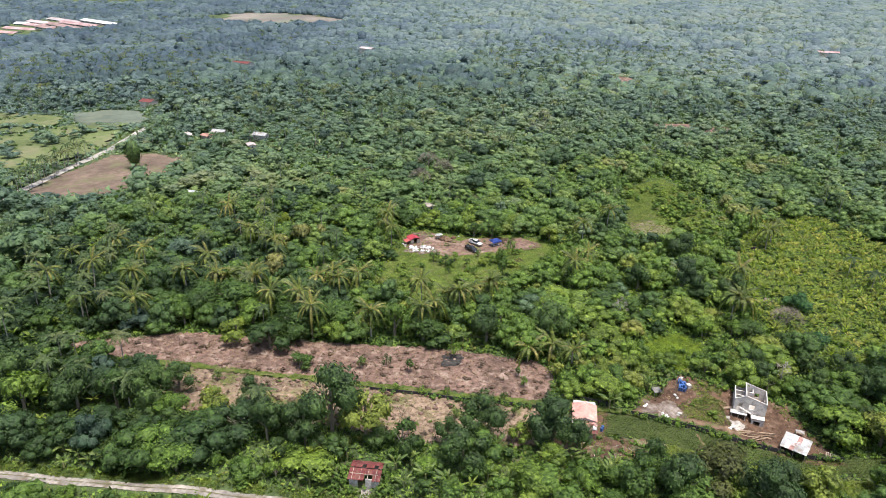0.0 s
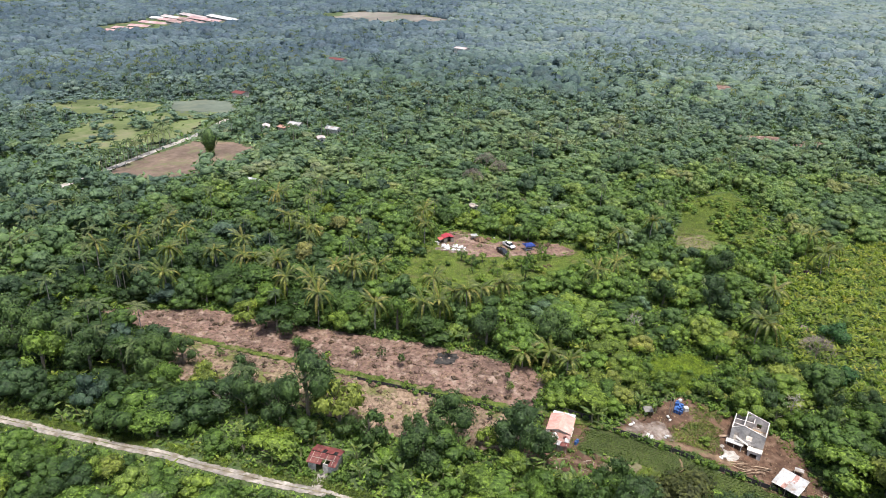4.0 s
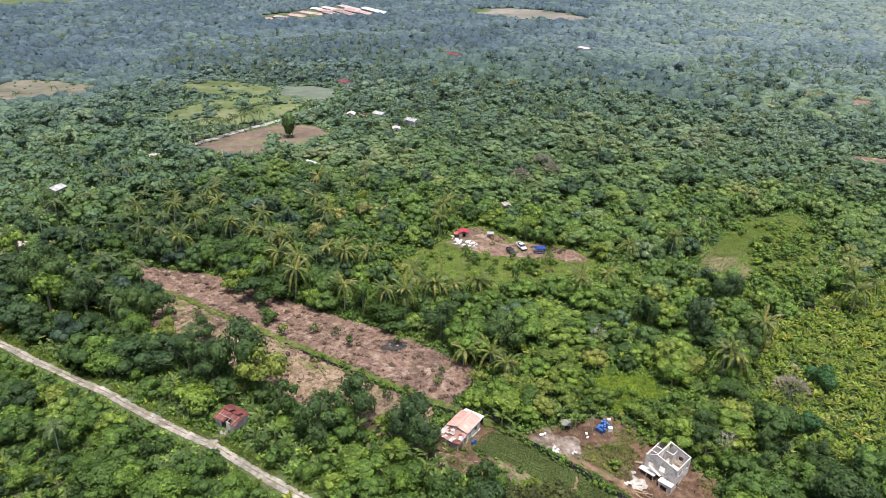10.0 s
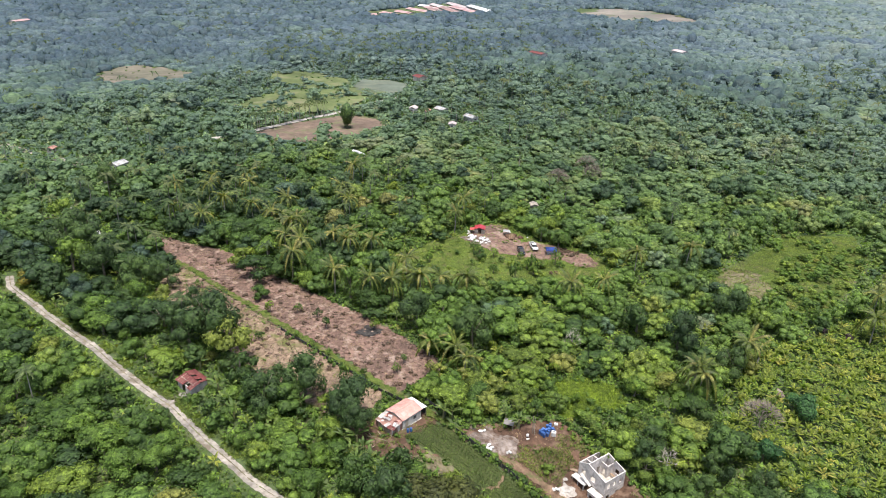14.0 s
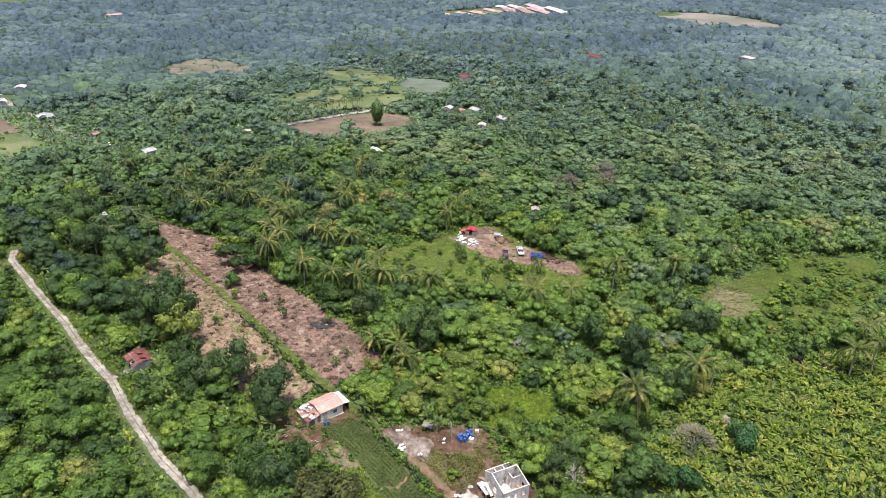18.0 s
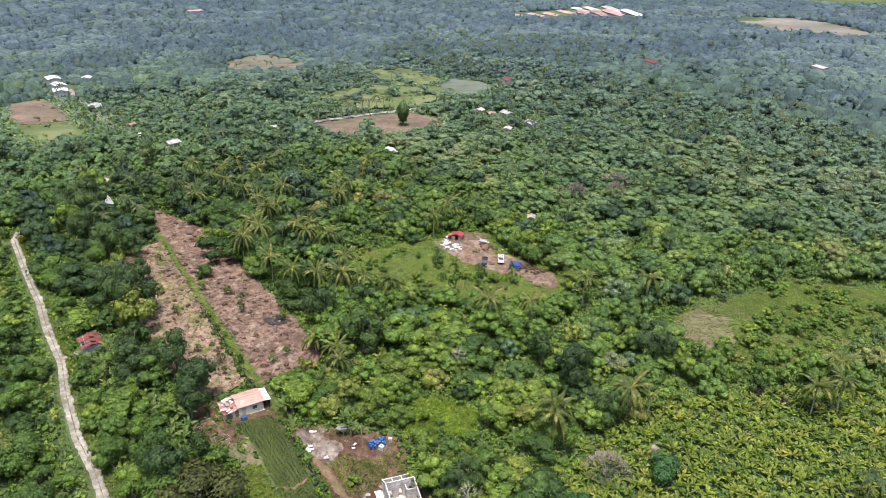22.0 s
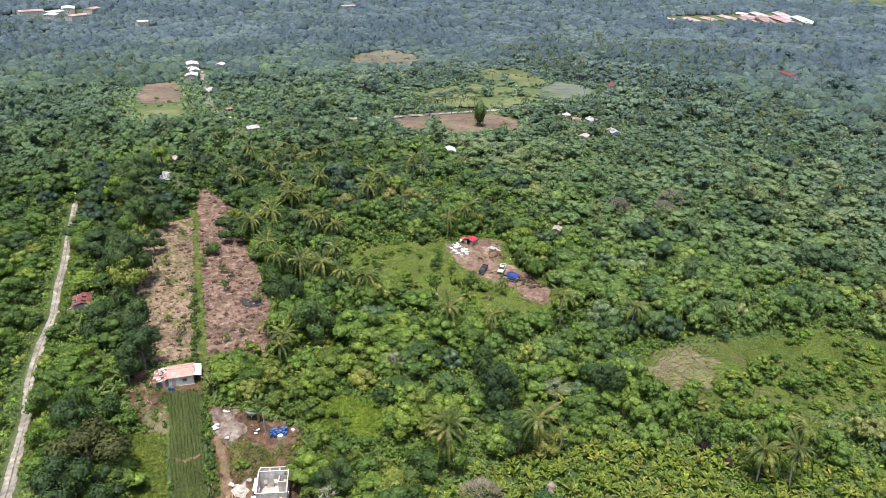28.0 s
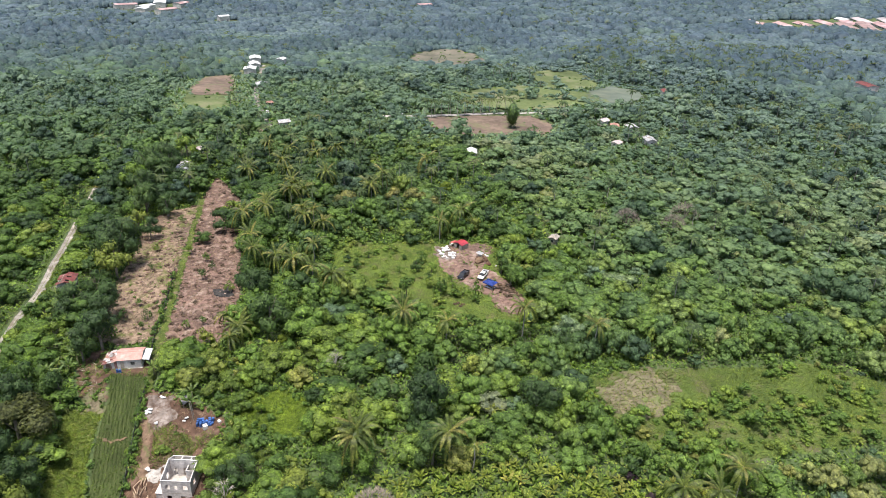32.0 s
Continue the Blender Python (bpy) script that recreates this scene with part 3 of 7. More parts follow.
def ribbon_poly(line, width, vary=0.0):
    """An outline round a line."""
    left, right = [], []
    for i, (x, y) in enumerate(line):
        ax, ay = line[max(i - 1, 0)]
        bx, by = line[min(i + 1, len(line) - 1)]
        L = math.hypot(bx - ax, by - ay)
        w = width / 2 * (1 + vary * math.sin(i * 2.3))
        left.append((x - (by - ay) / L * w, y + (bx - ax) / L * w))
        right.append((x + (by - ay) / L * w, y - (bx - ax) / L * w))
    return left + right[::-1]


ground_sheet()
patch("dirt_field", FIELD, M_FIELD, "cleared strip of bare reddish brown soil", "field", ragged=1.0, bump=0.22, cell=0.5)
patch("straw_field", DRYSTRIP, M_DRYFIELD, "cleared strip of soil with dry straw and weeds", "field", ragged=1.0, bump=0.22, cell=0.5)
patch("grass_track", ribbon_poly(TRACK, 1.8, 0.2), M_TRACK, "narrow green grass track between the cleared strips", "track", lift=0.36, cell=0.35, ragged=0.8)
patch("road", ribbon_poly(ROAD, 2.1, 0.08), M_ROAD, "narrow pale gravel road between trees", "road", lift=0.1, cell=0.3, ragged=0.16)
patch("road_centre", ribbon_poly(ROAD[:-2], 0.2, 0.15), M_DRYGRASS, "thin weedy strip along the middle of a road", "road", lift=0.18, cell=0.11, ragged=0.12)
patch("road", ribbon_poly(VILLAGEROAD, 4.0), M_ROAD, "pale dirt road through a hamlet", "road", lift=0.15, cell=1.0, ragged=0.5)
patch("road", ribbon_poly([(-13.5, 96.5), (-13, 102)], 2.0), M_ROAD, "short pale path from the road to a rusty hut", "path", lift=0.14, cell=0.4, ragged=0.3)
patch("crop_field", CROP, M_CROPSOIL, "small dark green planted field with straight rows", "field", cell=0.5, ragged=0.3, lift=0.09)
patch("lawn", LAWN, M_LIMEGRASS, "lush bright green grass beside the crop field", "grass", ragged=0.8, lift=0.05)
patch("dirt_yard", DIRT, M_YARD, "trodden reddish soil round a small house", "yard", ragged=0.9, lift=0.12)
patch("dirt_yard", YARD, M_YARD, "brown bare yard of a building site", "yard", ragged=1.0, lift=0.11)
patch("pale_ground", PALE, M_PALESOIL, "pale sandy bare patch in a yard", "ground", cell=0.25, ragged=2.4, lift=0.2)
patch("pale_ground", [(-12.5, 217), (-11.5, 221.5), (-6, 222.5), (-2, 219), (-4, 215.5), (-9, 215)], M_PALESOIL, "pale trodden ground under white sacks", "ground", cell=0.35, ragged=1.6, lift=0.26)
patch("clay_path", ribbon_poly(YPATH, 1.7, 0.2), M_CLAY, "orange-brown clay path along a yard", "path", cell=0.3, ragged=0.5, lift=0.22)
patch("dry_grass_patch", DRYLAWN, M_DRYGRASS, "patch of dry yellowish grass beside a planted field", "grass", cell=0.4, ragged=1.2, lift=0.14)
patch("crop_gap", ribbon_poly([(55.5, 118.5), (57.5, 121), (57, 124.2)], 0.5, 0.3), M_CLAY, "narrow bare strip across a planted field", "path", cell=0.2, ragged=0.3, lift=0.2)
patch("clearing_grass", CLEAR, M_LAWN, "grassy green clearing among trees", "grass", ragged=1.5, lift=0.07)
patch("clearing_soil", CLEARSOIL, M_FIELD, "reddish bare soil of a clearing with huts", "ground", ragged=1.5, lift=0.16)
patch("meadow_grass", MEADOW, M_MEADOW, "bright green meadow with rough grass", "grass", ragged=2.0, lift=0.07)
patch("dry_meadow", MEADOWSOIL, M_DRYGRASS, "patch of dry brown grass on a meadow", "ground", cell=0.45, ragged=3.6, lift=0.16)
patch("lime_grass", LIME, M_LIMEGRASS, "gap of bright yellow-green grass among shrubs", "grass", ragged=1.5)
patch("brown_field", BROWN, M_BROWNFIELD, "cleared field of bare reddish soil", "field", cell=1.0, ragged=2.0)
patch("road", ribbon_poly(FARROAD, 4.0), M_FARROAD, "pale concrete road beside a cleared field", "road", cell=1.0, lift=0.2, ragged=0.4)
patch("pasture", PASTURE, M_PASTURE, "open light green pasture", "grass", cell=2.0, ragged=4.0, lift=0.75)
patch("pasture", PASTUREB, M_PASTURE, "open light green pasture on a low rise", "grass", cell=2.0, ragged=4.0, lift=0.75)
patch("grey_field", GREY, M_GREYFIELD, "flat grey-green planted field", "field", cell=2.0, ragged=2.0, lift=0.75)
patch("pasture", HILL, M_HILL, "yellowish grass clearing among far trees", "grass", cell=2.0, ragged=4.0, lift=0.75)
patch("pasture", [(-262, 130), (-352, 146), (-372, 176), (-330, 178), (-262, 172), (-205, 164), (-196, 138), (-225, 130)], M_PASTURE, "rough green pasture round a bare field", "grass", cell=2.0, ragged=3.0, lift=0.6)
patch("brown_field", BROWNFAR, M_BROWNFIELD, "bare brown field among far trees", "field", cell=2.0, ragged=3.0, lift=0.75)
patch("pasture", GREENFAR, M_PASTURE, "small light green pasture", "grass", cell=2.0, ragged=3.0, lift=0.75)
patch("farm_yard", SHEDYARD, M_PASTURE, "grassy yard between long farm sheds", "yard", cell=4.0, ragged=6.0, lift=0.3)
patch("pale_field", BAREFAR, M_PALEFIELD, "large pale bare field far away", "field", cell=5.0, ragged=14.0, lift=0.3)
for poly in SOILS:
    patch("bare_ground", poly, M_FIELD, "patch of bare brown soil among trees", "ground", cell=1.5, ragged=2.0, lift=0.2)


# ---- plants ----
rng = np.random.default_rng(7)


def soup(name, tris, material, tint=None, smooth=False, normals=None, haze_grey=None):
    n = len(tris)
    return mesh_np(name, tris.reshape(-1, 3), np.arange(n * 3).reshape(n, 3), material, None if tint is None else np.repeat(tint, 3), smooth, None if normals is None else normals.reshape(-1, 3), None if haze_grey is None else np.repeat(haze_grey, 3))


def faced(tris, nrm):
    """Turns each triangle so that it faces the way its normals point."""
    g = np.cross(tris[:, 1] - tris[:, 0], tris[:, 2] - tris[:, 0])
    flip = (g * nrm.mean(1)).sum(1) < 0
    tris = tris.copy()
    tris[flip] = tris[flip][:, ::-1]
    nrm = nrm.copy()
    nrm[flip] = nrm[flip][:, ::-1]
    return tris, nrm / (np.linalg.norm(nrm, axis=2, keepdims=True) + 1e-9)


def unit(n, r):
    v = r.normal(size=(n, 3))
    return v / np.linalg.norm(v, axis=1, keepdims=True)


OCTA = np.array([[1, 0, 0], [0, 1, 0], [-1, 0, 0], [0, -1, 0], [0, 0, 1], [0, 0, -1]], float)
OCTF = np.array([[0, 1, 4], [1, 2, 4], [2, 3, 4], [3, 0, 4], [1, 0, 5], [2, 1, 5], [3, 2, 5], [0, 3, 5]])


def ball(split):
    t = OCTA[OCTF]
    for _ in range(split):
        a, b, c = t[:, 0], t[:, 1], t[:, 2]
        ab, bc, ca = (a + b) / 2, (b + c) / 2, (c + a) / 2
        t = np.concatenate([np.stack(q, 1) for q in ((a, ab, ca), (ab, b, bc), (ca, bc, c), (ab, bc, ca))])
        t = t / np.linalg.norm(t, axis=2, keepdims=True)
    return t


BALL1, BALL2 = ball(1), ball(2)


def low_dome(k=6):
    """The upper part of a ball, in three triangles a side."""
    step = 6.2832 / k
    a = np.arange(k) * step
    low = np.stack([np.cos(a) * 0.94, np.sin(a) * 0.94, np.full(k, -0.35)], 1)
    mid = np.stack([np.cos(a + step / 2) * 0.82, np.sin(a + step / 2) * 0.82, np.full(k, 0.57)], 1)
    top = np.array([0, 0, 1.0])
    return np.array([t for q in range(k) for t in ((low[q], low[(q + 1) % k], mid[q]), (low[(q + 1) % k], mid[(q + 1) % k], mid[q]), (mid[q], mid[(q + 1) % k], top))])


DOME, DOME5 = low_dome(), low_dome(5)
A6 = np.arange(6) * 1.047
CAP = np.array([t for q in range(6) for t in (((math.cos(A6[q]), math.sin(A6[q]), -0.3), (math.cos(A6[q] + 1.047), math.sin(A6[q] + 1.047), -0.3), (0, 0, 0.95)),)])


def leaf_tris(p, nrm, size, r, long=1.5):
    """A leafy triangle at each point, facing about nrm."""
    n = len(p)
    up = unit(n, r)
    a = np.cross(nrm, up)
    a /= np.linalg.norm(a, axis=1, keepdims=True) + 1e-6
    b = np.cross(nrm, a)
    s = (size * r.uniform(0.6, 1.4, n))[:, None]
    return np.stack([p - a * s * 0.5, p + a * s * 0.5 + b * s * 0.15, p + b * s * long * 0.6], 1)


def crown(seed, radius, height, lobes, leaves, size, flat=0.75, low=0.25, core=1, rough=0.34, fill=0.80):
    """A lobed crown standing on z = 0: leaf triangles round several lobes, with a closed core in each."""
    r = np.random.default_rng(seed)
    c, R = [], []
    for i in range(lobes):
        a, d = r.uniform(0, 6.28), radius * 0.74 * math.sqrt(r.uniform(0.02, 1)) if i else 0.15
        rad = radius * r.uniform(0.26, 0.48)
        top = height * (1 - 0.4 * (d / radius) ** 1.5) * (r.uniform(0.66, 1.0) if i else 0.95)
        c.append((d * math.cos(a), d * math.sin(a), max(top - rad * flat, height * low)))
        R.append(rad)
    c, R = np.array(c), np.array(R)
    share = r.choice(lobes, leaves * 2, p=R ** 2 / (R ** 2).sum())
    d = unit(leaves * 2, r)
    d[:, 2] = np.where(d[:, 2] < -0.45, -d[:, 2], d[:, 2])
    sc = np.array([1, 1, flat])
    p = c[share] + d * sc * (R[share] * r.uniform(0.84, 1.2, leaves * 2))[:, None]
    deep = np.zeros(len(p), bool)
    for k in range(lobes):
        deep |= (np.linalg.norm((p - c[k]) / sc, axis=1) < R[k] * 0.8)
    p, d = p[~deep][:leaves], d[~deep][:leaves]
    lobe = share[~deep][:leaves]
    nrm = d + unit(len(d), r) * 0.6 + np.array([0, 0, 0.35])
    nrm /= np.linalg.norm(nrm, axis=1, keepdims=True)
    t = [leaf_tris(p, nrm, size, r)]
    whole = p - np.array([0, 0, height * 0.35])
    whole /= np.linalg.norm(whole, axis=1, keepdims=True)
    n3 = [np.repeat((d * 0.9 + whole * 0.35 + unit(len(d), r) * rough)[:, None], 3, 1)]
    form = {-1: CAP, 0: DOME, 1: BALL1, 2: BALL2, 5: DOME5, 9: CAP}[core]
    for k in range(lobes if core < 9 else 0):
        wobble = 1 + 0.12 * np.sin(form * 3.0 + k).sum(2, keepdims=True)
        t.append(c[k] + form * sc * R[k] * fill * wobble)
        n3.append(form / sc)
    return faced(np.concatenate(t), np.concatenate(n3))


def trunk_bm(h, r0, r1, lean=0.0, limbs=(), seg=7, bend=0.0):
    """A tapered trunk with limbs; limbs are (z, angle, rise, length, radius)."""
    bm = bmesh.new()

    def tube(path, ra, rb):
        rings = []
        for i, q in enumerate(path):
            r = ra + (rb - ra) * i / (len(path) - 1)
            rings.append([bm.verts.new((q[0] + r * math.cos(6.283 * k / seg), q[1] + r * math.sin(6.283 * k / seg), q[2])) for k in range(seg)])
        for a, b in zip(rings, rings[1:]):
            for k in range(seg):
                bm.faces.new((a[k], a[(k + 1) % seg], b[(k + 1) % seg], b[k]))
        bm.faces.new(rings[-1])
    tube([(lean * h * t + bend * math.sin(3.14 * t), bend * 0.5 * math.sin(4 * t), h * t - (0.4 if t == 0 else 0)) for t in (0, 0.25, 0.5, 0.75, 1)], r0, r1)
    for z, a, rise, length, rad in limbs:
        q = [(lean * z + length * s * math.cos(a) * math.cos(rise), length * s * math.sin(a) * math.cos(rise), z + length * s * math.sin(rise)) for s in (0, 0.5, 1)]
        tube(q, rad, rad * 0.35)
    return bm


NEAR = [crown(10 + i, 1.0, 1.5 + 0.25 * (i % 3), 8 + i % 3, 170, 0.150, flat=0.70 + 0.06 * (i % 3), core=5) for i in range(9)]
BIG = [crown(30 + i, 1.0, 1.5 + 0.2 * (i % 3), 14 + i % 4, 440, 0.100, flat=0.7 + 0.06 * (i % 3), core=5) for i in range(6)]
BUSH = [crown(40 + i, 1.0, 1.0, 3 + i % 2, 34, 0.30, flat=0.8, low=0.1, core=-1) for i in range(5)]
MID = [crown(60 + i, 1.0, 1.5 + 0.2 * (i % 3), 6 + i % 2, 84, 0.21, flat=0.75, low=0.3, core=5, fill=0.84) for i in range(10)]
MID = [(a, b + np.array([0, 0, 0.35])) for a, b in MID]
SOFT = [(a, b + np.array([0, 0, 0.2])) for a, b in NEAR]
FARK = []
for i in range(12):
    g = np.random.default_rng(90 + i)
    forms, ways = [], []
    for k in range(2):
        a, rad = g.uniform(0, 6.28), 0.92 if k == 0 else g.uniform(0.5, 0.72)
        lump = 1 + 0.13 * np.sin(DOME5 * 2.6 + g.uniform(0, 6, 3)).sum(2, keepdims=True)
        off = np.array([0.62 * k * math.cos(a), 0.62 * k * math.sin(a), 0.35 + g.uniform(-0.12, 0.12) * k])
        forms.append(DOME5 * lump * rad * np.array([1, 1, 0.72]) + off)
        ways.append(DOME5 + np.array([0, 0, 0.45]))
    d = unit(4, g)
    d[:, 2] = np.abs(d[:, 2]) * 0.7
    forms.append(leaf_tris(d * g.uniform(0.8, 1.0, (4, 1)) + np.array([0, 0, 0.35]), d + unit(4, g) * 0.4, 0.3, g))
    ways.append(np.repeat((d + np.array([0, 0, 0.3]))[:, None], 3, 1))
    FARK.append(faced(np.concatenate(forms), np.concatenate(ways)))


def frond_bm(length, width, droop, rise=0.5, seg=7, split=True):
    """A palm frond: a drooping rib with leaflets hanging on both sides."""
    bm = bmesh.new()
    pts = []
    for i in range(seg + 1):
        s = i / seg
        pts.append(Vector((length * s * (1 - 0.18 * s * droop), 0, rise * length * s - droop * length * s * s)))
    for i in range(1, seg + 1):
        a, b = pts[i - 1], pts[i]
        w = width * math.sin(math.pi * min(1.0, 0.12 + 0.85 * i / (seg + 0.4))) ** 0.7
        for side in (-1, 1):
            q = [bm.verts.new(a), bm.verts.new(b), bm.verts.new(b + Vector((length * 0.1, side * w, -w * 0.45))), bm.verts.new(a + Vector((length * 0.09, side * w * 0.9, -w * 0.4)))]
            if split:
                bm.faces.new((q[0], q[1], q[3]))
                m = bm.verts.new((a + b) / 2)
                bm.faces.new((m, q[1], q[2]))
            else:
                bm.faces.new(q)
    return bm


def bm_tris(bm):
    bmesh.ops.triangulate(bm, faces=list(bm.faces))
    t = np.array([[v.co[:] for v in f.verts] for f in bm.faces])
    bm.free()
    return t


def turned(t, rz, s=1.0, ry=0.0):
    m = np.array((Matrix.Rotation(rz, 3, "Z") @ Matrix.Rotation(ry, 3, "Y")))
    return (t * s) @ m.T


def palm_soup(seed, n, seg):
    r = np.random.default_rng(seed)
    out = []
    for i in range(n):
        f = bm_tris(frond_bm(1.0, 0.20, r.uniform(0.5, 1.1), r.uniform(0.1, 0.9), seg))
        out.append(turned(f, i * 2.4 + r.uniform(-0.3, 0.3), r.uniform(0.8, 1.1)))
    return np.concatenate(out)


def spike(h, w):
    """A thin three-sided stem from z = 0 to h."""
    a = [(w * math.cos(k * 2.094), w * math.sin(k * 2.094), 0) for k in range(3)]
    b = [(x * 0.6, y * 0.6, h) for x, y, _ in a]
    return np.array([t for k in range(3) for t in ((a[k], a[(k + 1) % 3], b[k]), (a[(k + 1) % 3], b[(k + 1) % 3], b[k]))])


PALM_MID = [palm_soup(200 + i, 12, 4) for i in range(4)]
PALM_FAR = [palm_soup(210 + i, 6, 2) for i in range(4)]


def banana_soup(seed, n, seg=2):
    r = np.random.default_rng(seed)
    out = []
    for i in range(n):
        lift = r.uniform(0.7, 1.4)
        L, w = r.uniform(0.85, 1.3), r.uniform(0.095, 0.14)
        pts = [np.array((L * s * math.cos(lift) * (1 + 0.25 * s), 0, L * s * math.sin(lift) - 0.45 * L * s * s)) for s in (0.12, 0.5, 0.85, 1.0)]
        ws = (w * 0.35, w, w * 0.75, 0.01)
        t = []
        for k in range(3):
            for side in (-1, 1):
                e0, e1 = pts[k] + (0, side * ws[k], -0.04), pts[k + 1] + (0, side * ws[k + 1], -0.04)
                t += [(pts[k], pts[k + 1], e0), (pts[k + 1], e1, e0)]
        out.append(turned(np.array(t), i * 2.4 + r.uniform(-0.4, 0.4)))
    return np.concatenate(out)


BANANA_K = [banana_soup(300 + i, 8) for i in range(5)]


def scatter(name, kinds, xy, radius, height, tint, material, label, category, sink=0.15, base=None, haze_grey=None):
    """Joins many plants into one mesh: kinds are unit forms, scaled and turned for each plant."""
    out, tn, sp = [], [], []
    z = lie(xy[:, 0], xy[:, 1]) if base is None else base
    ang = rng.uniform(0, 6.28, len(xy))
    nr = [] if isinstance(kinds[0], tuple) else None
    for k in range(len(kinds)):
        sel = np.nonzero(np.arange(len(xy)) % len(kinds) == k)[0]
        if not len(sel):
            continue
        t = (kinds[k] if nr is None else kinds[k][0]).reshape(-1, 3)
        c, s = np.cos(ang[sel]), np.sin(ang[sel])
        x = (t[:, 0] * c[:, None] - t[:, 1] * s[:, None]) * radius[sel][:, None] + xy[sel, 0][:, None]
        y = (t[:, 0] * s[:, None] + t[:, 1] * c[:, None]) * radius[sel][:, None] + xy[sel, 1][:, None]
        zz = t[:, 2] * height[sel][:, None] + z[sel][:, None] - sink
        out.append(np.stack([x, y, zz], -1).reshape(-1, 3, 3))
        tn.append(np.repeat(tint[sel], len(t) // 3))
        if haze_grey is not None:
            sp.append(np.repeat(haze_grey[sel], len(t) // 3))
        if nr is not None:
            m = kinds[k][1].reshape(-1, 3)
            nx, ny = m[:, 0] * c[:, None] - m[:, 1] * s[:, None], m[:, 0] * s[:, None] + m[:, 1] * c[:, None]
            nr.append(np.stack([nx, ny, np.repeat(m[None, :, 2], len(sel), 0)], -1).reshape(-1, 3, 3))
    ob = soup(name, np.concatenate(out), material, np.concatenate(tn), normals=None if nr is None else np.concatenate(nr), haze_grey=np.concatenate(sp) if sp else None)
    return tagged(ob, label, category, kind="stuff")


def cells(x0, x1, y0, y1, step):
    gx, gy = np.meshgrid(np.arange(x0, x1, step), np.arange(y0, y1, step))
    gx = gx + (np.arange(gx.shape[0]) % 2)[:, None] * step / 2
    p = np.stack([gx.ravel(), gy.ravel()], 1)
    return p + rng.uniform(-0.36, 0.36, p.shape) * step


VIEW = [(-25, 48), (0, 52), (60, 70), (95, 88), (135, 140), (155, 195), (190, 240), (1300, 2100), (300, 1750), (-300, 1500), (-900, 1300), (-1000, 400), (-900, -180)]


def in_view(x, y):
    """The land that lies ahead of the flight."""
    return inside(VIEW, x, y)


def close_by(x, y):
    """The land near the flight, built in more detail."""
    return (x > -125) & (x < 175) & (y > 46) & (y < 262 + np.clip((x - 15) * 1.3, 0, 85))


def free_of_open(x, y, margin):
    """True where no open ground lies within margin (an array)."""
    ok = np.ones(x.shape, bool)
    for poly in OPEN:
        p = np.array(poly)
        (x0, y0), (x1, y1) = p.min(0) - 12, p.max(0) + 12
        box = (x > x0) & (x < x1) & (y > y0) & (y < y1)
        i = np.nonzero(box)[0]
        if len(i):
            ok[i] &= ~(inside(poly, x[i], y[i]) | (edge_distance(poly, x[i], y[i]) < margin[i]))
    for line, w in ((ROAD, 1.9), (VILLAGEROAD, 0.2), (FARROAD, 2.6), (TRACK, 1.6)):
        ok &= edge_distance(line, x, y, False) > w + margin
    return ok


def clear_of_buildings(x, y, margin):
    ok = np.ones(x.shape, bool)
    for bx, by, br in KEEP_CLEAR:
        ok &= np.hypot(x - bx, y - by) > br + margin
    return ok


KEEP_CLEAR = [(-13.5, 104.3, 4.6), (-8.5, 102.5, 2.6), (-12.5, 99, 1.6), (-101, 263, 2.5), (-135, 353, 3), (-120, 361, 3.2), (-125, 354, 2.0), (-98, 339, 1.4), (-98, 358, 3.2), (-107, 136.2, 2.0), (-100.5, 136.4, 2.2), (-130, 143, 0.6), (-148.5, 170, 2.2), (-167, 185, 2), (-155, 178, 2.5), (-193, 179, 3), (-281, 184, 6), (-352, 181, 7), (-376, 187, 7), (-404, 190, 8), (-396, 211, 5), (-186, 430, 5), (-168, 577, 8), (-78, 682, 8), (-216, 182.5, 3), (-6, 257, 1.6), (394, 752, 14), (-779, 450, 14), (-800, 95, 40), (-757, 108, 24), (-689, 178, 10)]


def haze_by_distance(x, y):
    """How much blue-grey distance haze is painted into the leaf colours."""
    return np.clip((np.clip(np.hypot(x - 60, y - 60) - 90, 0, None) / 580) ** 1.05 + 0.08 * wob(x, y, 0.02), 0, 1)


